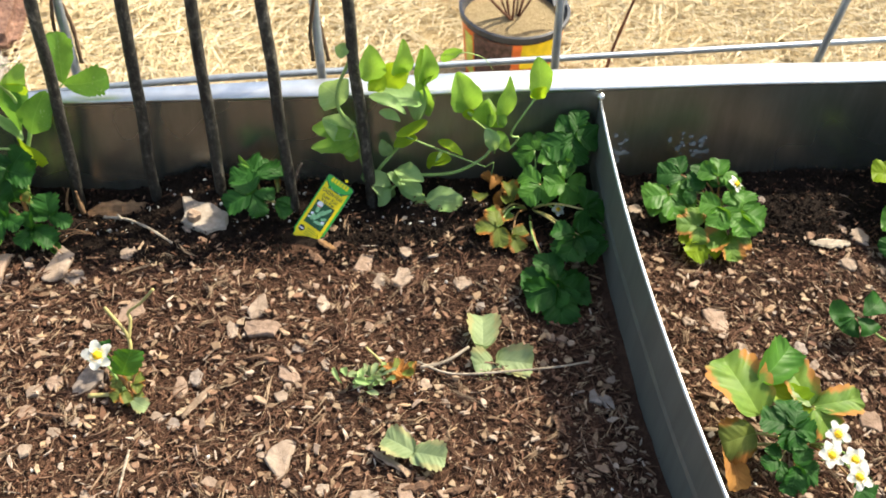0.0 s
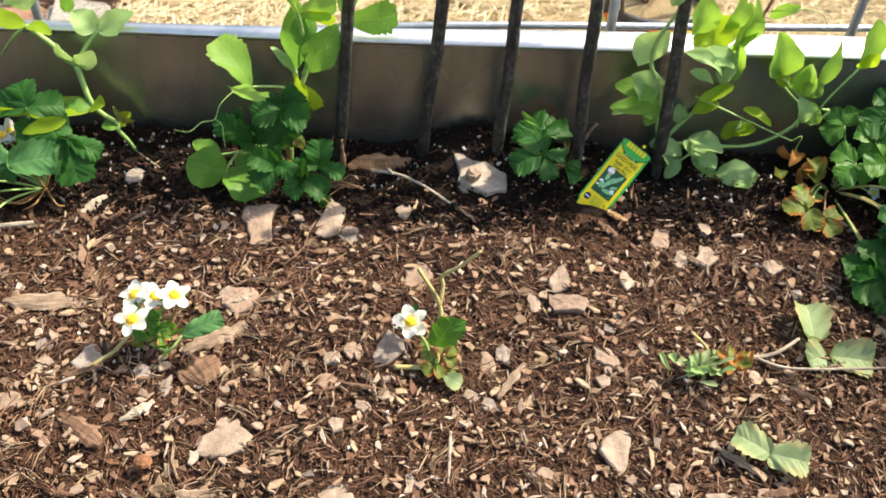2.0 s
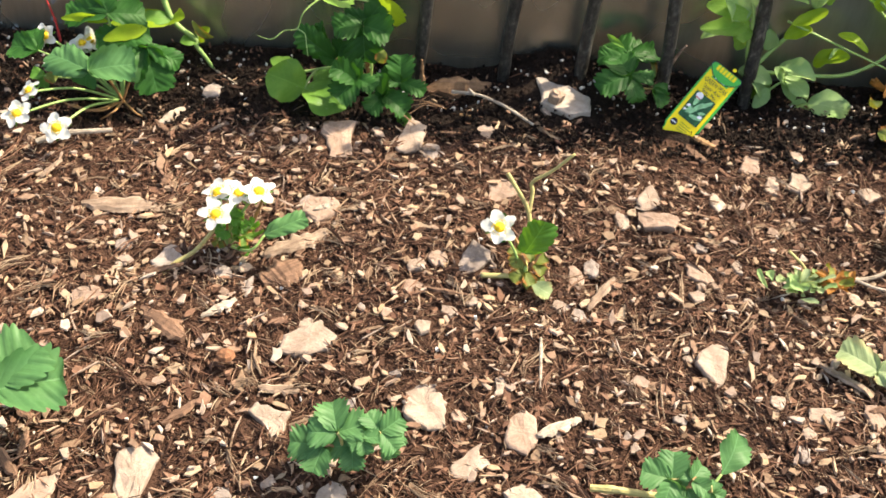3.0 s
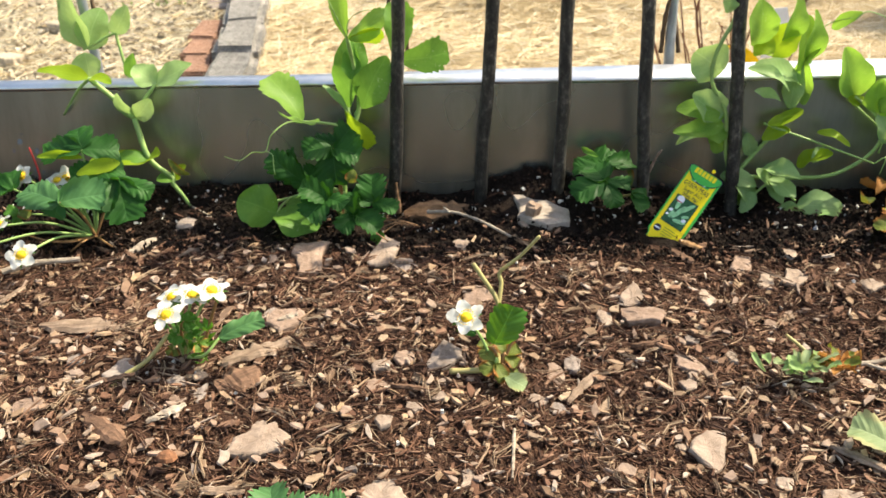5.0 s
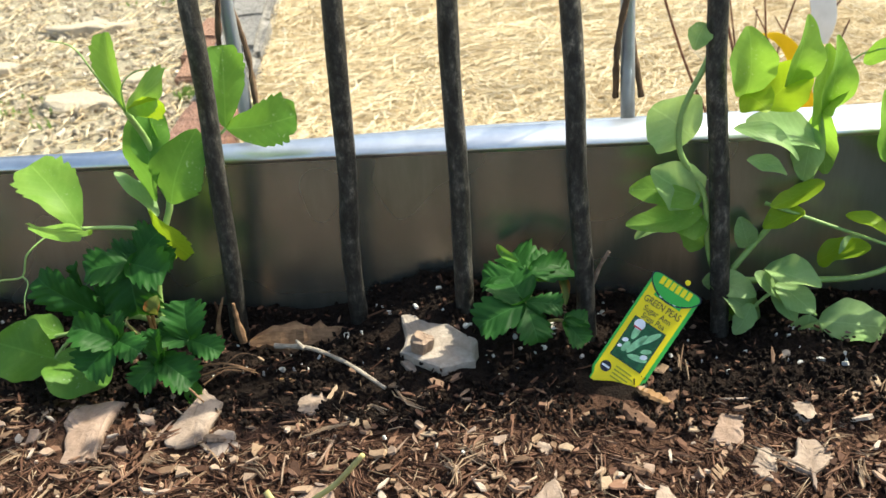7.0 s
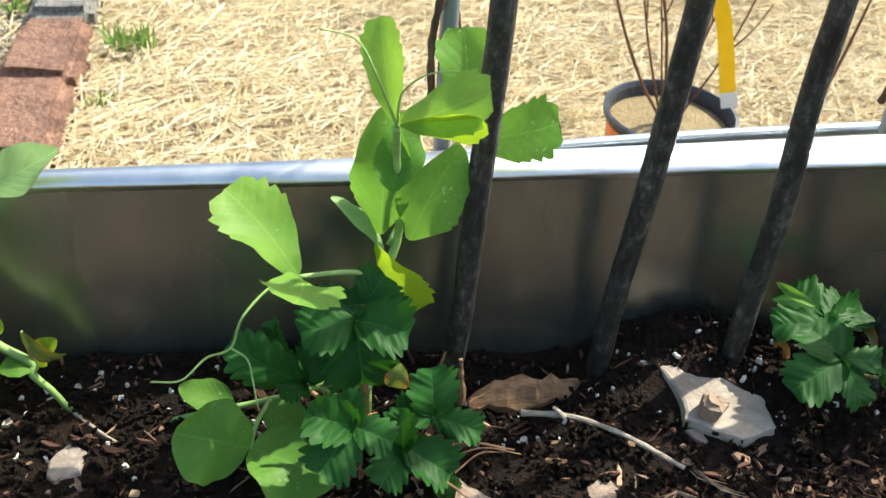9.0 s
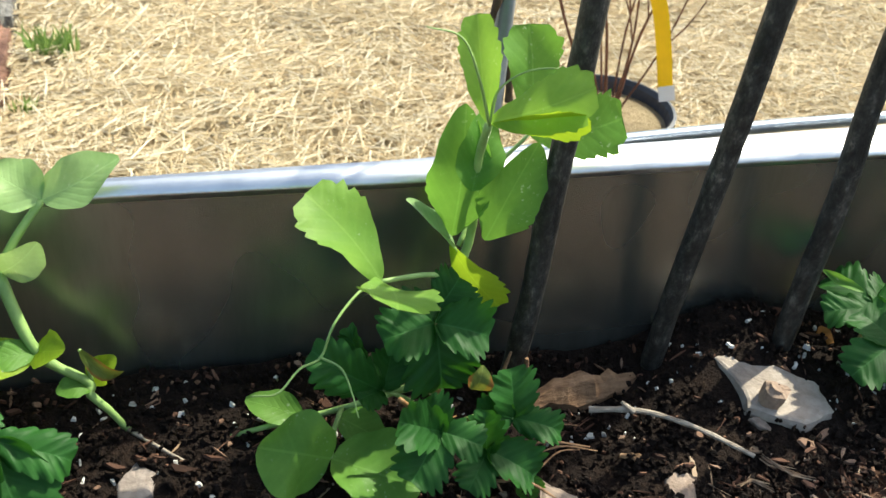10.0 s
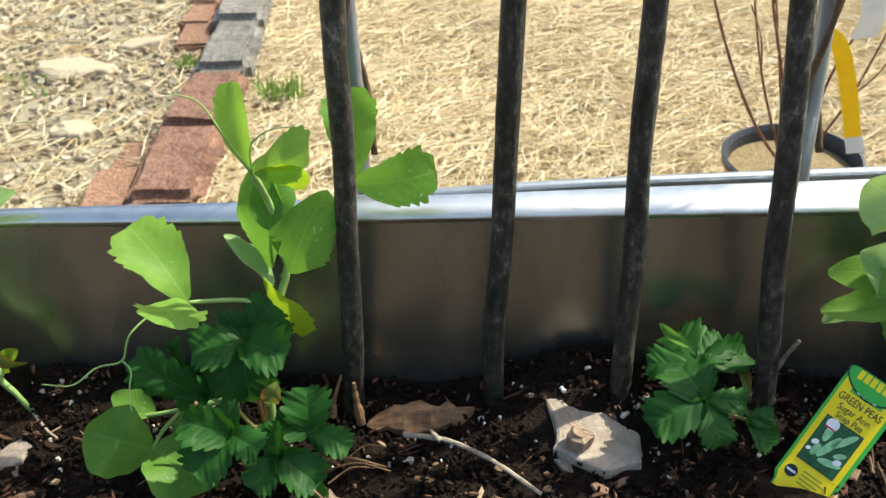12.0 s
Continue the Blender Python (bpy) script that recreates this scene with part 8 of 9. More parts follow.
scatter("gravel", 11000, gravel_spot, lambda r: (0.010 + 0.055 * r.random() ** 2, 0.008 + 0.035 * r.random() ** 2, r.uniform(0.004, 0.014)), PEBBLE, "pale broken gravel on dirt", "gravel", 21, pitch=18)
scatter("gravel_straw", 5200, lambda r: (lambda p: (p[0] + 0.12 * r.random(), p[1], p[2] + r.uniform(0.004, 0.022)))(gravel_spot(r)), lambda r: (r.uniform(0.04, 0.2), r.uniform(0.002, 0.005), r.uniform(0.002, 0.004)), STRAW, "straw bits strewn over gravel", "straw", 22, pitch=8)
for x, y, w, d, t in ((-1.75, 3.35, 0.42, 0.16, 8), (-1.5, 2.55, 0.32, 0.17, -6), (-1.30, 2.75, 0.2, 0.12, 20), (-1.18, 3.62, 0.2, 0.25, 5), (-1.32, 2.1, 0.22, 0.13, -25), (-1.7, 2.2, 0.17, 0.1, 30), (-1.95, 2.9, 0.22, 0.12, -10)):
    ob = part("flagstone", rock_geometry(w, d, 0.035, int(w * 1000), 0.93), GREYSTONE if w == 0.2 and d > 0.2 else PEBBLE)
    ob.matrix_basis = pose(x, y, GROUND + 0.006, 0, 0, t)
    tagged(ob, "flat pale flagstone set in the gravel", "stone", "stones in the gravel")


def grass(name, x, y, z, spread, height, count, mat, label, seed, width=0.006):
    rng = np.random.default_rng(seed)
    geos = []
    for k in range(count):
        a, r = rng.uniform(0, 6.28), spread * rng.random() ** 0.7
        b = Vector((x + r * math.cos(a), y + r * math.sin(a) * 0.6, z))
        h = height * rng.uniform(0.45, 1.0)
        d = Vector((rng.normal(0, 0.35), rng.normal(0, 0.35), 1)).normalized()
        geos.append(blade(b, b + d * h, width * rng.uniform(0.7, 1.5), (rng.normal(0, 1), -1, 0.3), "spear", 0, 0.3, rng.uniform(-0.15, 0.15), k, 5))
    ob = part(name, join(*geos), mat)
    return tagged(ob, label, "grass", "", "stuff")


GRASS = leaf_material("grass_blade", (0.22, 0.34, 0.10), (0.12, 0.23, 0.06), (0.36, 0.50, 0.13), 0.5, 0.35, 0.2)
WEED = leaf_material("dark_weed", (0.045, 0.13, 0.035), (0.02, 0.07, 0.02), (0.1, 0.25, 0.03), 0.5, 0.25, 0.2)
grass("grass_clump", 0.38, 4.75, GROUND, 0.62, 0.34, 420, GRASS, "tall fresh green grass clump in straw", 31, 0.016)
grass("grass_tuft", -0.70, 2.28, GROUND + 0.03, 0.07, 0.10, 70, GRASS, "small grass tuft beside the edging", 32, 0.007)
grass("grass_tuft", -0.74, 1.95, GROUND + 0.03, 0.03, 0.06, 20, GRASS, "small grass tuft beside the edging", 33, 0.006)
grass("moss_tuft", -1.07, 2.56, GROUND + 0.02, 0.06, 0.05, 40, GRASS, "yellow-green weed among bricks", 34, 0.01)
grass("dark_weeds", 2.16, 4.05, GROUND, 0.17, 0.26, 110, WEED, "dark green leafy weeds in the straw", 35, 0.045)

POT_BLACK = plain_material("black_pot_plastic", (0.035, 0.04, 0.055), 0.45, 0.2, 50)


def lathe(profile, sides=40):
    verts, faces, n = [], [], len(profile)
    for k in range(sides):
        a = 2 * math.pi * k / sides
        verts += [(r * math.cos(a), r * math.sin(a), z) for r, z in profile]
    for k in range(sides):
        m = (k + 1) % sides
        for i in range(n - 1):
            faces.append((k * n + i, m * n + i, m * n + i + 1, k * n + i + 1))
    return verts, faces


def arc(a0, a1, z0, z1, grow, steps=10):
    """A patch of the sleeve, just outside the pot's tapering wall; angles in degrees."""
    verts, faces = [], []
    for k in range(steps + 1):
        a = radians(a0 + (a1 - a0) * k / steps)
        for z in (z0, z1):
            r = 0.118 + 0.032 * z / 0.27 + grow
            verts.append((r * math.cos(a), r * math.sin(a), z))
    for k in range(steps):
        faces.append((2 * k, 2 * k + 2, 2 * k + 3, 2 * k + 1))
    return verts, faces


pot = thing("flower_pot", (0.664, 1.476, GROUND + 0.01), "black nursery pot with bright fruit-coloured printed sleeve", "plant pot")
part("pot_body", lathe(((0.0, 0.0), (0.118, 0.0), (0.148, 0.25), (0.156, 0.255), (0.158, 0.272), (0.150, 0.274), (0.144, 0.262), (0.136, 0.2), (0.0, 0.2))), POT_BLACK, pot, smooth=False)
part("sleeve", arc(175, 365, 0.02, 0.245, 0.0015, 30), plain_material("sleeve_orange", (0.75, 0.16, 0.04), 0.45, 0.25, 25), pot, "orange-red printed sleeve")
part("sleeve_photo", arc(215, 262, 0.05, 0.245, 0.003), plain_material("sleeve_dark", (0.09, 0.05, 0.05), 0.45, 0.9, 60), pot, "dark photo of purple fruit")
part("sleeve_panel", arc(272, 330, 0.16, 0.245, 0.003), plain_material("sleeve_yellow", (0.85, 0.62, 0.02), 0.45, 0.2, 30), pot, "yellow printed panel")
part("sleeve_panel", arc(272, 336, 0.05, 0.15, 0.003), plain_material("sleeve_lime", (0.62, 0.66, 0.06), 0.45, 0.3, 26), pot, "lime yellow printed panel")
part("sleeve_panel", arc(196, 212, 0.09, 0.23, 0.003), plain_material("sleeve_pale_lime", (0.55, 0.62, 0.12), 0.45, 0.3, 26), pot, "pale lime printed panel")
part("pot_filling", lathe(((0.0, 0.238), (0.08, 0.243), (0.143, 0.236)), 30), STRAW_BED, pot, "dry tan potting mix", smooth=True)

CANE = bark_material("red_cane", (0.24, 0.11, 0.07), (0.10, 0.05, 0.035), (4, 4, 1))
shrub = thing("potted_shrub", (0.664, 1.476, -0.73), "leafless thorny shrub of thin reddish canes", "shrub")
rnd = random.Random(12)
for k in range(6):
    a, o = rnd.uniform(0, 6.28), rnd.uniform(0.06, 0.20)
    b = Vector((0.664 + 0.012 * math.cos(a), 1.476 + 0.012 * math.sin(a), -0.745))
    top = b + Vector((o * math.cos(a), o * math.sin(a) * 0.7, rnd.uniform(0.35, 0.62)))
    mid = (b + top) / 2 + Vector((rnd.uniform(-0.03, 0.03), rnd.uniform(-0.03, 0.03), 0))
    stalk(shrub, (b, mid, top), rnd.uniform(0.0025, 0.0042), 0.0018, CANE, "cane", 0.12, 6)
    side = mid + Vector((rnd.uniform(-0.08, 0.08), rnd.uniform(-0.05, 0.05), 0.14))
    stalk(shrub, (mid, (mid + side) / 2 + Vector((0.01, 0, 0)), side), 0.0022, 0.0013, CANE, "cane", 0.12, 5)
stalk(shrub, ((0.664, 1.47, -0.745), (0.56, 1.41, -0.60), (0.484, 1.40, -0.454), (0.423, 1.40, -0.295), (0.36, 1.41, -0.10)), 0.0042, 0.0024, CANE, "cane", 0.1, 6)
stalk(shrub, ((0.655, 1.47, -0.745), (0.60, 1.44, -0.50), (0.546, 1.44, -0.296), (0.562, 1.44, -0.197), (0.60, 1.44, -0.09)), 0.0038, 0.0022, CANE, "cane", 0.1, 6)
stalk(shrub, ((0.553, 1.44, -0.32), (0.53, 1.44, -0.22), (0.520, 1.44, -0.09)), 0.0026, 0.0016, CANE, "cane", 0.1, 5)
bare = thing("bare_stem", (0.930, 1.40, GROUND), "thin bare reddish stem standing in the straw", "stem")
stalk(bare, ((0.928, 1.40, GROUND - 0.03), (0.945, 1.40, -0.80), (0.977, 1.40, -0.633), (1.0, 1.40, -0.50), (1.016, 1.40, -0.38)), 0.0050, 0.0030, CANE, "cane", 0.15, 6)

hang = thing("hanging_label", (0.78, 1.44, -0.62), "bright yellow plastic strip label hanging from the shrub", "label")
def strip(points, half, thick=0.0008):
    geo_v, geo_f = [], []
    for i, p in enumerate(glide(points, 5)):
        for s, t in ((-1, -1), (1, -1), (1, 1), (-1, 1)):
            geo_v.append(p + Vector((s * half, t * thick, s * half * 0.1)))
        if i:
            o = (i - 1) * 4
            geo_f += [(o + k, o + (k + 1) % 4, o + 4 + (k + 1) % 4, o + 4 + k) for k in range(4)]
    geo_f += [(0, 1, 2, 3), tuple(range(len(geo_v) - 4, len(geo_v)))[::-1]]
    return geo_v, geo_f


under(part("yellow_strip", strip(((0.773, 1.44, -0.632), (0.744, 1.44, -0.53), (0.702, 1.44, -0.415), (0.655, 1.445, -0.372), (0.610, 1.45, -0.372)), 0.0185), plain_material("label_yellow", (0.90, 0.55, 0.0), 0.4, 0.05, 30)), hang)
under(part("white_end", strip(((0.786, 1.438, -0.668), (0.781, 1.439, -0.65), (0.774, 1.44, -0.629)), 0.020), plain_material("label_white", (0.72, 0.72, 0.75), 0.45, 0.08, 30)), hang)

under(part("white_flap", strip(((0.742, 1.434, -0.395), (0.752, 1.432, -0.35), (0.748, 1.434, -0.31), (0.735, 1.436, -0.27)), 0.026), bpy.data.materials["label_white"]), hang)

for x, y, h, r, m, n, lb in ((-0.10, 3.80, 0.75, 0.022, BARK_DARK, "stake", "brown wooden stake standing in straw"), (0.98, 4.35, 0.7, 0.02, plain_material("lilac_pole", (0.5, 0.45, 0.55), 0.6), "stake", "pale lilac painted garden stake"), (2.02, 4.35, 0.9, 0.04, BARK, "fence_post", "weathered wooden fence post in straw"), (-0.16, 4.9, 0.6, 0.02, BARK_DARK, "stake", "thin dark garden stake in straw")):
    ob = part(n, tube(((x, y, GROUND - 0.05), (x + 0.005, y, GROUND + h * 0.5), (x, y + 0.01, GROUND + h)), r * 1.1, r, 8, 3, 0.08, 4), m)
    tagged(ob, lb, "stake" if n == "stake" else "post")
stump = part("tree_stump", tube(((2.35, 3.55, GROUND - 0.05), (2.34, 3.56, GROUND + 0.12), (2.36, 3.6, GROUND + 0.35), (2.38, 3.62, GROUND + 0.8)), 0.24, 0.13, 14, 5, 0.12, 9), BARK_DARK)
tagged(stump, "rough brown tree trunk base beyond the straw", "tree trunk")
branch = thing("dead_branch", (1.9, 3.8, GROUND), "tangled dead dark branch on the straw", "branch")
for pts in (((1.55, 3.55, -0.93), (1.72, 3.7, -0.78), (1.95, 3.8, -0.66), (2.2, 3.95, -0.5)), ((1.62, 3.6, -0.86), (1.75, 3.75, -0.9), (2.0, 3.9, -0.78), (2.15, 4.1, -0.55)), ((1.9, 3.75, -0.7), (1.93, 3.8, -0.85), (1.9, 3.85, -0.96))):
    stalk(branch, pts, 0.0075, 0.004, VINE, "bough", 0.15, 7)
grass("gravel_weeds", -1.45, 3.9, GROUND + 0.01, 0.5, 0.045, 80, GRASS, "low green weeds growing in the gravel", 36, 0.010)
grass("gravel_weeds", -1.75, 2.45, GROUND + 0.01, 0.3, 0.045, 60, GRASS, "sparse green weeds growing in the gravel", 37, 0.009)

# ---------------------------------------------------------------- stones on the mulch
stone("flat_stone", PINKSTONE, "pinkish tan flat stone lying on mulch", -0.160, -0.132, 0.0590, 0.0412, 80, seed=364)
stone("limestone_chip", LIMESTONE, "pale angular limestone chip lying on mulch", -0.093, -0.126, 0.0613, 0.0277, 80, seed=465)
stone("grey_stone", GREYSTONE, "grey flat stone lying on mulch", -0.073, -0.141, 0.0220, 0.0277, 0.0, seed=3)
stone("limestone_chip", LIMESTONE, "pale angular limestone chip lying on mulch", 0.122, -0.193, 0.0361, 0.0217, 250, seed=354)
stone("limestone_chip", LIMESTONE, "pale angular limestone chip lying on mulch", 0.187, -0.180, 0.0157, 0.0249, 0.0, seed=5)
stone("limestone_chip", LIMESTONE, "pale angular limestone chip lying on mulch", 0.096, -0.216, 0.0186, 0.0258, 0.0, seed=6)
stone("flat_stone", PINKSTONE, "pinkish tan flat stone lying on mulch", 0.127, -0.219, 0.0475, 0.0289, 340, seed=1112)
stone("flat_stone", PINKSTONE, "pinkish tan flat stone lying on mulch", -0.009, -0.188, 0.0382, 0.0254, 240, seed=956)
stone("grey_stone", GREYSTONE, "grey flat stone lying on mulch", -0.036, -0.277, 0.0492, 0.0279, 250, seed=977)
stone("limestone_chip", LIMESTONE, "pale angular limestone chip lying on mulch", -0.082, -0.287, 0.0193, 0.0184, 0.0, seed=10)
stone("flat_stone", PINKSTONE, "pinkish tan flat stone lying on mulch", -0.066, -0.280, 0.0170, 0.0186, 0.0, seed=11)
stone("flat_stone", PINKSTONE, "pinkish tan flat stone lying on mulch", -0.167, -0.223, 0.0334, 0.0328, 110, seed=1686)
stone("grey_stone", GREYSTONE, "grey flat stone lying on mulch", -0.236, -0.304, 0.0193, 0.0214, 0.0, seed=13)
stone("grey_stone", GREYSTONE, "grey flat stone lying on mulch", -0.214, -0.316, 0.0119, 0.0237, 0.0, seed=14)
stone("grey_stone", GREYSTONE, "grey flat stone lying on mulch", -0.281, -0.293, 0.0309, 0.0295, 270, seed=1488)
stone("limestone_chip", LIMESTONE, "pale angular limestone chip lying on mulch", -0.320, -0.304, 0.0089, 0.0115, 0.0, seed=16)
stone("flat_stone", PINKSTONE, "pinkish tan flat stone lying on mulch", -0.334, -0.337, 0.0290, 0.0184, 0.0, seed=17)
stone("limestone_chip", LIMESTONE, "pale angular limestone chip lying on mulch", -0.160, -0.368, 0.0509, 0.0334, 30, seed=881)
stone("limestone_chip", LIMESTONE, "pale angular limestone chip lying on mulch", -0.071, -0.424, 0.0430, 0.0329, 290, seed=1731)
stone("limestone_chip", LIMESTONE, "pale angular limestone chip lying on mulch", -0.182, -0.438, 0.0413, 0.0279, 330, seed=1491)
stone("limestone_chip", LIMESTONE, "pale angular limestone chip lying on mulch", -0.040, -0.465, 0.0353, 0.0181, 50, seed=745)
stone("limestone_chip", LIMESTONE, "pale angular limestone chip lying on mulch", -0.031, -0.464, 0.0126, 0.0139, 0.0, seed=22)
stone("flat_stone", PINKSTONE, "pinkish tan flat stone lying on mulch", -0.001, -0.442, 0.0409, 0.0272, 90, seed=1466)
stone("limestone_chip", LIMESTONE, "pale angular limestone chip lying on mulch", 0.152, -0.366, 0.0448, 0.0270, 260, seed=1478)
stone("limestone_chip", LIMESTONE, "pale angular limestone chip lying on mulch", 0.133, -0.360, 0.0096, 0.0108, 0.0, seed=25)
stone("flat_stone", PINKSTONE, "pinkish tan flat stone lying on mulch", -0.086, -0.310, 0.0190, 0.0177, 0.0, seed=26)
stone("limestone_chip", LIMESTONE, "pale angular limestone chip lying on mulch", -0.055, -0.335, 0.0186, 0.0124, 0.0, seed=27)
stone("limestone_chip", LIMESTONE, "pale angular limestone chip lying on mulch", -0.037, -0.325, 0.0141, 0.0104, 0.0, seed=28)
stone("limestone_chip", LIMESTONE, "pale angular limestone chip lying on mulch", -0.075, -0.355, 0.0160, 0.0164, 0.0, seed=29)
stone("limestone_chip", LIMESTONE, "pale angular limestone chip lying on mulch", -0.016, -0.405, 0.0123, 0.0194, 0.0, seed=30)
stone("flat_stone", PINKSTONE, "pinkish tan flat stone lying on mulch", 0.155, -0.273, 0.0356, 0.0249, 150, seed=209)
stone("limestone_chip", LIMESTONE, "pale angular limestone chip lying on mulch", 0.149, -0.298, 0.0202, 0.0134, 0.0, seed=32)
stone("limestone_chip", LIMESTONE, "pale angular limestone chip lying on mulch", 0.192, -0.260, 0.0106, 0.0184, 0.0, seed=33)
stone("flat_stone", PINKSTONE, "pinkish tan flat stone lying on mulch", 0.051, -0.280, 0.0174, 0.0323, 0.0, seed=34)
stone("grey_stone", GREYSTONE, "grey flat stone lying on mulch", 0.065, -0.270, 0.0151, 0.0199, 0.0, seed=35)
stone("limestone_chip", LIMESTONE, "pale angular limestone chip lying on mulch", 0.034, -0.318, 0.0168, 0.0168, 0.0, seed=36)
stone("grey_stone", GREYSTONE, "grey flat stone lying on mulch", 0.050, -0.323, 0.0120, 0.0180, 0.0, seed=37)
stone("limestone_chip", LIMESTONE, "pale angular limestone chip lying on mulch", -0.264, -0.484, 0.0537, 0.0452, 120, seed=164)
stone("flat_stone", PINKSTONE, "pinkish tan flat stone lying on mulch", -0.326, -0.505, 0.0398, 0.0184, 220, seed=249)
stone("grey_stone", GREYSTONE, "grey flat stone lying on mulch", -0.133, -0.496, 0.0265, 0.0211, 40, seed=680)
stone("limestone_chip", LIMESTONE, "pale angular limestone chip lying on mulch", -0.002, -0.490, 0.0289, 0.0208, 0, seed=102)
stone("limestone_chip", LIMESTONE, "pale angular limestone chip lying on mulch", 0.247, -0.149, 0.0274, 0.0183, 90, seed=958)
stone("limestone_chip", LIMESTONE, "pale angular limestone chip lying on mulch", 0.273, -0.146, 0.0355, 0.0264, 240, seed=1444)
stone("flat_stone", PINKSTONE, "pinkish tan flat stone lying on mulch", 0.232, -0.123, 0.0312, 0.0212, 60, seed=383)
stone("limestone_chip", LIMESTONE, "pale angular limestone chip lying on mulch", 0.337, -0.156, 0.0214, 0.0244, 0.0, seed=45)
stone("limestone_chip", LIMESTONE, "pale angular limestone chip lying on mulch", 0.279, -0.111, 0.0184, 0.0198, 0.0, seed=46)
stone("limestone_chip", LIMESTONE, "pale angular limestone chip lying on mulch", 0.228, -0.410, 0.0290, 0.0154, 0.0, seed=47)
stone("flat_stone", PINKSTONE, "pinkish tan flat stone lying on mulch", 0.264, -0.409, 0.0198, 0.0288, 0.0, seed=48)
stone("limestone_chip", LIMESTONE, "pale angular limestone chip lying on mulch", 0.191, -0.403, 0.0133, 0.0149, 0.0, seed=49)
stone("limestone_chip", LIMESTONE, "pale angular limestone chip lying on mulch", 0.207, -0.432, 0.0118, 0.0146, 0.0, seed=50)
stone("limestone_chip", LIMESTONE, "pale angular limestone chip lying on mulch", -0.023, -0.111, 0.0198, 0.0252, 0.0, seed=51)
stone("grey_stone", GREYSTONE, "grey flat stone lying on mulch", -0.287, -0.071, 0.0237, 0.0322, 0.0, seed=52)
stone("flat_stone", PINKSTONE, "pinkish tan flat stone lying on mulch", -0.284, -0.083, 0.0176, 0.0181, 0.0, seed=53)
stone("flat_stone", PINKSTONE, "pinkish tan flat stone lying on mulch", 0.600, -0.224, 0.0264, 0.0418, 0.0, seed=54)
stone("limestone_chip", LIMESTONE, "pale angular limestone chip lying on mulch", 0.613, -0.266, 0.0162, 0.0242, 0.0, seed=55)
stone("limestone_chip", LIMESTONE, "pale angular limestone chip lying on mulch", 0.572, -0.223, 0.0144, 0.0148, 0.0, seed=56)
stone("limestone_chip", LIMESTONE, "pale angular limestone chip lying on mulch", 0.801, -0.110, 0.0264, 0.0383, 0.0, seed=57)
stone("grey_stone", GREYSTONE, "grey flat stone lying on mulch", 0.454, -0.314, 0.0151, 0.0195, 0.0, seed=58)
stone("grey_stone", GREYSTONE, "grey flat stone lying on mulch", 0.464, -0.321, 0.0168, 0.0208, 0.0, seed=59)
stone("limestone_chip", LIMESTONE, "pale angular limestone chip lying on mulch", 0.769, -0.158, 0.0219, 0.0254, 0.0, seed=60)
stone("flat_stone", PINKSTONE, "pinkish tan flat stone lying on mulch", 0.718, -0.357, 0.0260, 0.0282, 0.0, seed=61)
stone("grey_stone", GREYSTONE, "grey flat stone lying on mulch", 0.675, -0.269, 0.0166, 0.0211, 0.0, seed=62)
stone("grey_stone", GREYSTONE, "grey flat stone lying on mulch", 0.810, 0.012, 0.0363, 0.0224, 0.0, seed=63)
stone("grey_stone", GREYSTONE, "grey flat stone lying on mulch", 0.707, -0.037, 0.0121, 0.0330, 0.0, seed=64)
stone("limestone_chip", LIMESTONE, "pale angular limestone chip lying on mulch", 0.547, -0.063, 0.0214, 0.0195, 0.0, seed=65)

# ---------------------------------------------------------------- mulch pieces
def on_soil(x0, x1, y0, y1, lift=0.001, bare=True, pile=0.004):
    """Places on the bed; the strip of potting soil along the panel carries few pieces."""
    def spot(rng):
        while True:
            x, y = rng.uniform(x0, x1), rng.uniform(y0, y1)
            keep = min(1.0, max(0.05, (-y - 0.088 + 0.035 * noise.noise(Vector((x * 9, y * 9, 5)))) / 0.06))
            if any((x - a) ** 2 + (y - b) ** 2 < rr2 for a, b, rr2 in CLEAR.get((int(x // 0.02), int(y // 0.02)), ())):
                continue
            if abs(x - divider_x(y)) > 0.010 and (not bare or rng.random() < keep):
                return x, y, soil_height(x, y) + lift + rng.uniform(0, pile)
    return spot


BED = (-0.70, 0.885, -0.74, -0.004)
scatter("bark_fibres", 30000, on_soil(*BED, 0.001, True, 0.0032), lambda r: (0.005 + 0.030 * r.random() ** 2.2, 0.0004 + 0.0016 * r.random() ** 1.8, r.uniform(0.0005, 0.0012)), WOOD_CHIP, "dark red-brown shredded bark fibres", "mulch", 11, pitch=15)
scatter("bark_chips", 10000, on_soil(*BED, 0.001, True, 0.0032), lambda r: (0.0035 + 0.017 * r.random() ** 2.6, 0.002 + 0.008 * r.random() ** 2.4, r.uniform(0.0005, 0.0014)), WOOD_CHIP, "brown bark chips", "mulch", 12, pitch=17)
scatter("soil_crumbs", 9000, on_soil(*BED, 0.0, False, 0.002), lambda r: (r.uniform(0.0015, 0.0045), r.uniform(0.0015, 0.004), r.uniform(0.001, 0.003)), PEAT, "dark crumbs of potting soil", "soil", 17, pitch=40)
scatter("bark_crumbs", 26000, on_soil(*BED, 0.0, True, 0.003), lambda r: (0.0014 + 0.004 * r.random() ** 1.5, r.uniform(0.001, 0.003), r.uniform(0.0008, 0.0022)), WOOD_CHIP, "fine brown bark crumbs", "mulch", 18, pitch=30)
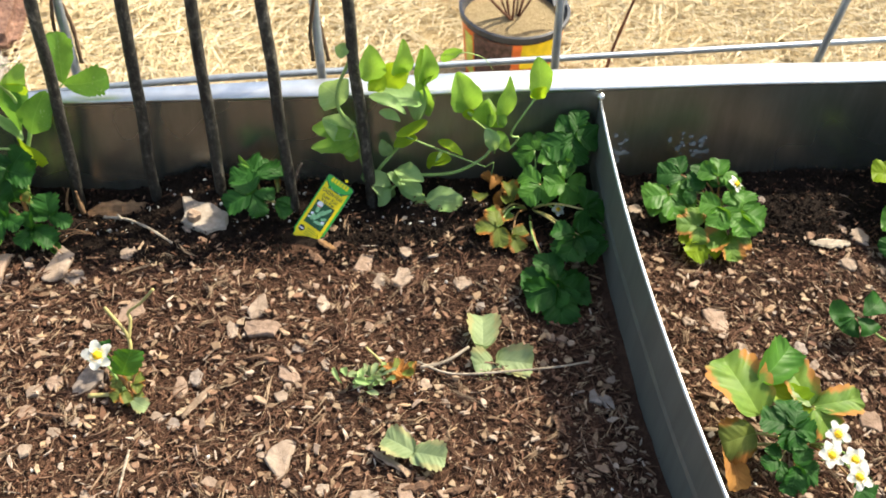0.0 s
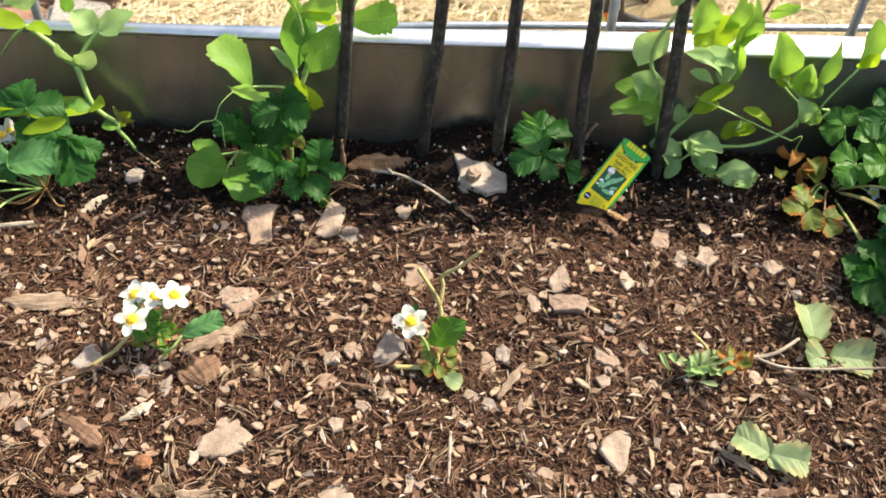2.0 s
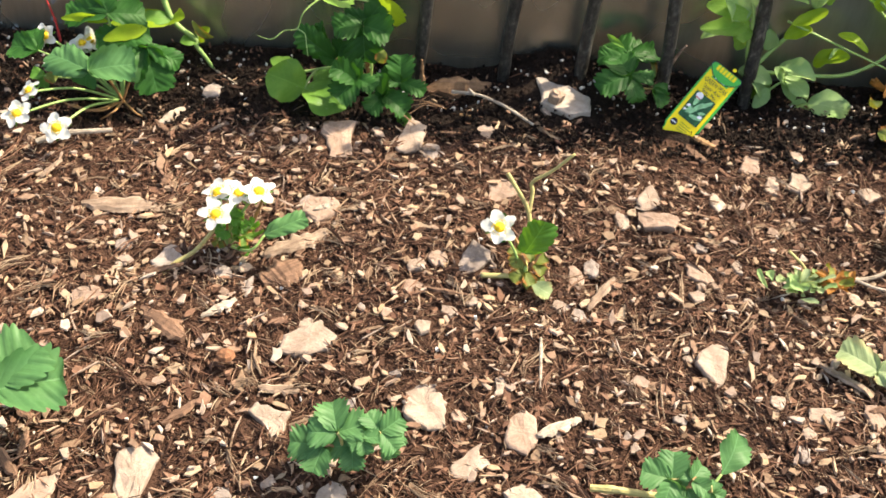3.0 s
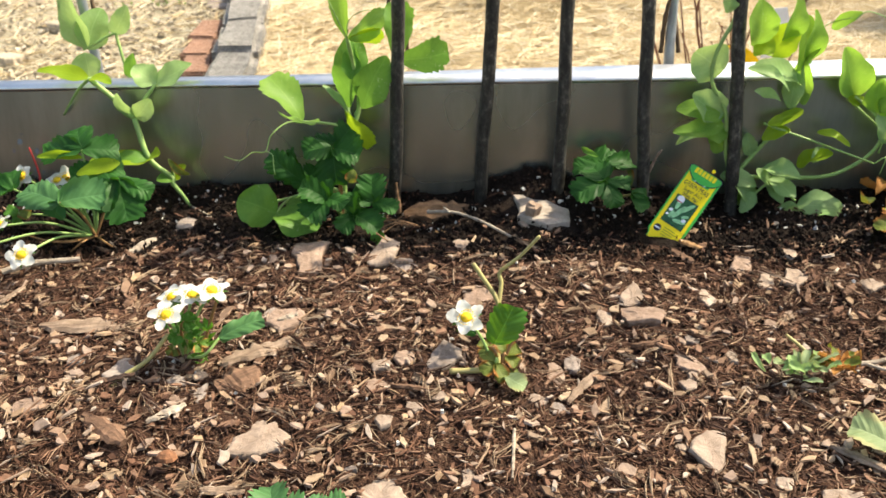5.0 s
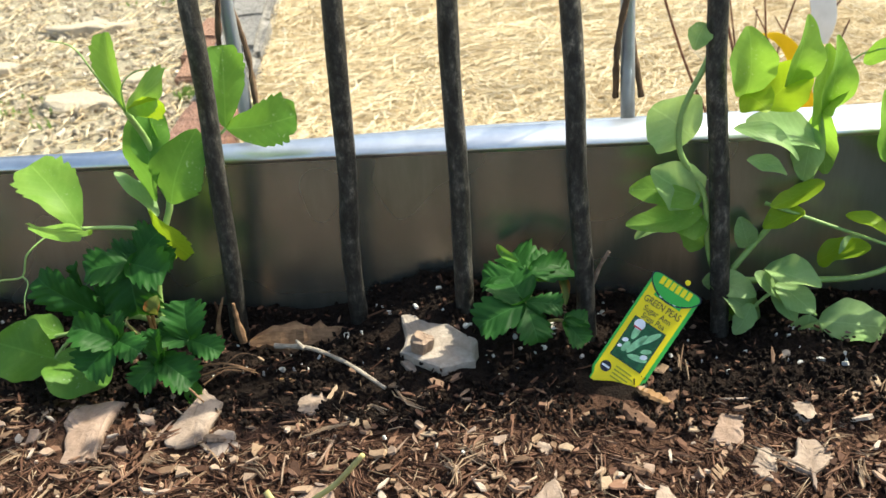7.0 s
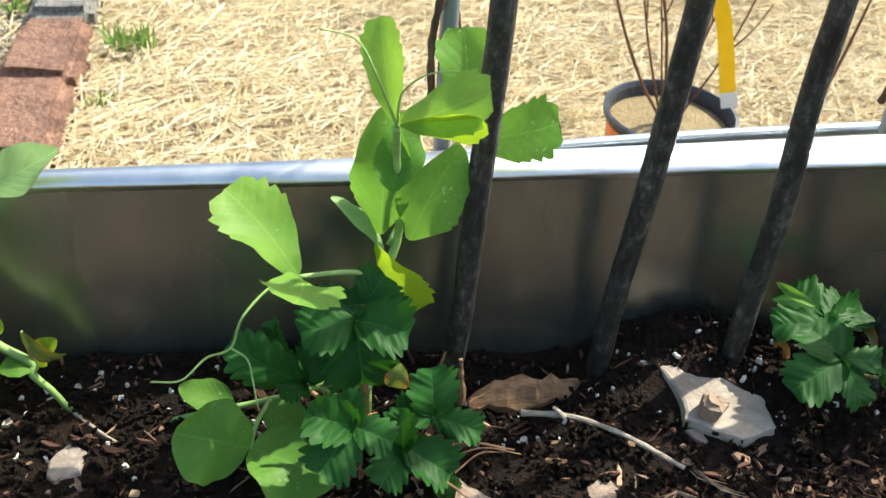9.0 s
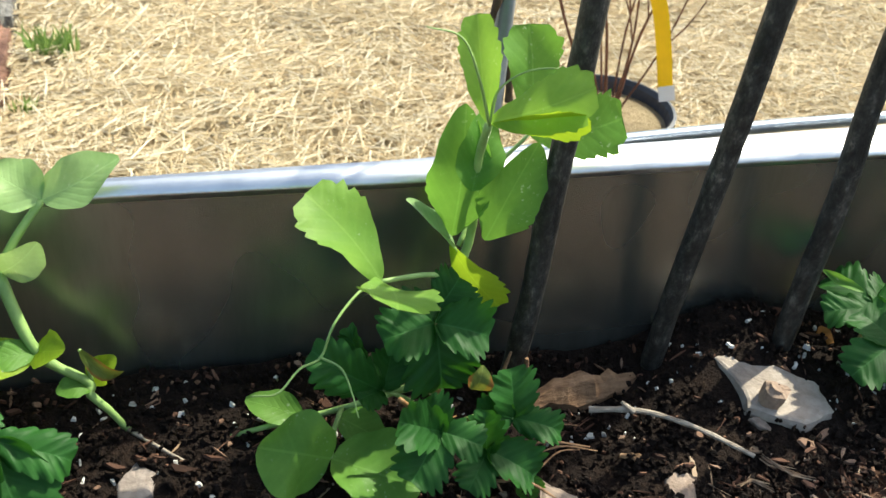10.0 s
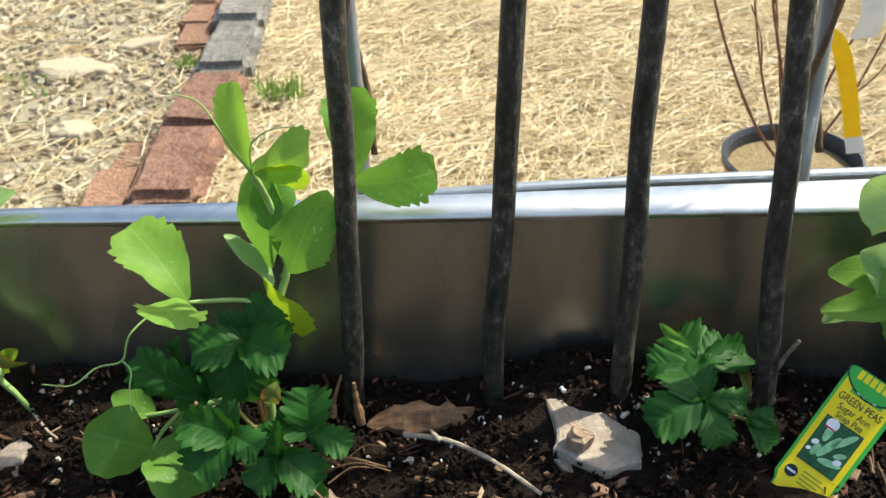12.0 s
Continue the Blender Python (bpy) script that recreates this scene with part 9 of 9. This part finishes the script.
scatter("tan_chips", 6200, on_soil(*BED, 0.0035, True, 0.003), lambda r: (0.0025 + 0.016 * r.random() ** 2.5, 0.002 + 0.011 * r.random() ** 2.5, r.uniform(0.0007, 0.002)), TAN_CHIP, "tan stone and wood chips in the mulch", "chips", 13, pitch=22)
scatter("wood_slivers", 1100, on_soil(*BED, 0.003, True, 0.002), lambda r: (r.uniform(0.008, 0.032), r.uniform(0.0007, 0.0024), r.uniform(0.0006, 0.0014)), TAN_CHIP, "thin pale wood slivers", "slivers", 14, pitch=11)
scatter("perlite", 320, on_soil(-0.50, 0.42, -0.075, -0.006, 0.002, False), lambda r: (0.0015 + 0.0045 * r.random() ** 1.6, 0.0015 + 0.0035 * r.random() ** 1.6, r.uniform(0.0015, 0.0032)), PERLITE, "white perlite crumbs near the panel", "perlite", 15)
scatter("perlite_crumbs", 130, on_soil(-0.7, 0.88, -0.7, -0.05, 0.002, False), lambda r: (r.uniform(0.0015, 0.004), r.uniform(0.0015, 0.004), r.uniform(0.0015, 0.003)), PERLITE, "scattered white perlite crumbs", "perlite", 16)
scatter("flat_chips", 1700, on_soil(*BED, 0.0025, True, 0.0025), lambda r: (0.006 + 0.016 * r.random() ** 2.2, 0.004 + 0.009 * r.random() ** 2, r.uniform(0.0005, 0.0011)), TAUPE_CHIP, "flat taupe flakes of bark", "mulch", 19, pitch=13)
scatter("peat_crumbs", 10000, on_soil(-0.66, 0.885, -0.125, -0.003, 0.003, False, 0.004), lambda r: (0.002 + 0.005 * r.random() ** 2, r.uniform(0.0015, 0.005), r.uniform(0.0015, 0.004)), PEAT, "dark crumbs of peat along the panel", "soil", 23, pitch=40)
scatter("peat_bark", 1500, on_soil(-0.66, 0.885, -0.125, -0.003, 0.004, False, 0.004), lambda r: (0.002 + 0.016 * r.random() ** 2.5, 0.0008 + 0.005 * r.random() ** 2.5, r.uniform(0.0006, 0.0018)), WOOD_CHIP, "brown bark bits in the potting soil", "mulch", 24, pitch=30)
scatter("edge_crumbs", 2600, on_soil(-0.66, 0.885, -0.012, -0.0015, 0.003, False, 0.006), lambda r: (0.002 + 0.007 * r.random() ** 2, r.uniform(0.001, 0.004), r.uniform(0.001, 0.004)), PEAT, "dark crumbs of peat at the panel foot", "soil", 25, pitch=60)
scatter("panel_foot_bark", 220, on_soil(-0.66, 0.885, -0.014, -0.0015, 0.005, False, 0.006), lambda r: (0.002 + 0.010 * r.random() ** 2, r.uniform(0.001, 0.004), r.uniform(0.0008, 0.002)), WOOD_CHIP, "brown bark bits at the panel foot", "mulch", 26, pitch=50)
scatter("fine_fibres", 12000, on_soil(*BED, 0.002, True, 0.003), lambda r: (0.004 + 0.014 * r.random() ** 1.8, 0.0004 + 0.0006 * r.random(), r.uniform(0.0003, 0.0007)), TAUPE_CHIP, "fine pale fibres of shredded bark", "mulch", 27, pitch=16)


def shreds(name, count, spot, mat, label, seed):
    """Torn bundles of bark: a few thin strands that lie nearly side by side and part at the ends."""
    rng = np.random.default_rng(seed)
    verts, faces = [], []
    for i in range(count):
        x, y, z = spot(rng)
        a, length = rng.uniform(0, 6.28), 0.010 + 0.024 * rng.random() ** 1.6
        bow = rng.normal(0, 0.10) * length
        for j in range(int(rng.integers(3, 7))):
            w = a + rng.normal(0, 0.10)
            d, side = (math.cos(w), math.sin(w)), (-math.sin(w), math.cos(w))
            off, along = rng.normal(0, 0.0016), rng.normal(0, 0.12) * length
            half, r, lift = 0.5 * length * rng.uniform(0.6, 1.1), rng.uniform(0.0003, 0.0008), rng.uniform(0.0, 0.0028)
            k = len(verts)
            for t in (-1.0, 0.0, 1.0):
                px = x + d[0] * (along + t * half) + side[0] * (off + bow * (1 - t * t))
                py = y + d[1] * (along + t * half) + side[1] * (off + bow * (1 - t * t))
                q = r * (1.0 if t == 0 else 0.45)
                pz = z + lift - 0.0010 * abs(t) * rng.uniform(0, 1.5)
                verts += [(px + side[0] * q, py + side[1] * q, pz), (px, py, pz + 1.1 * q), (px - side[0] * q, py - side[1] * q, pz)]
            for q in (0, 3):
                faces += [(k + q, k + q + 3, k + q + 4, k + q + 1), (k + q + 1, k + q + 4, k + q + 5, k + q + 2)]
    return tagged(part(name, (verts, faces), mat), label, "mulch", "", "stuff")


shreds("shredded_bark", 1700, on_soil(*BED, 0.002, True, 0.003), WOOD_CHIP, "torn bundles of red-brown bark strands", 41)
shreds("pale_shreds", 650, on_soil(*BED, 0.003, True, 0.003), TAUPE_CHIP, "torn bundles of pale bark strands", 42)
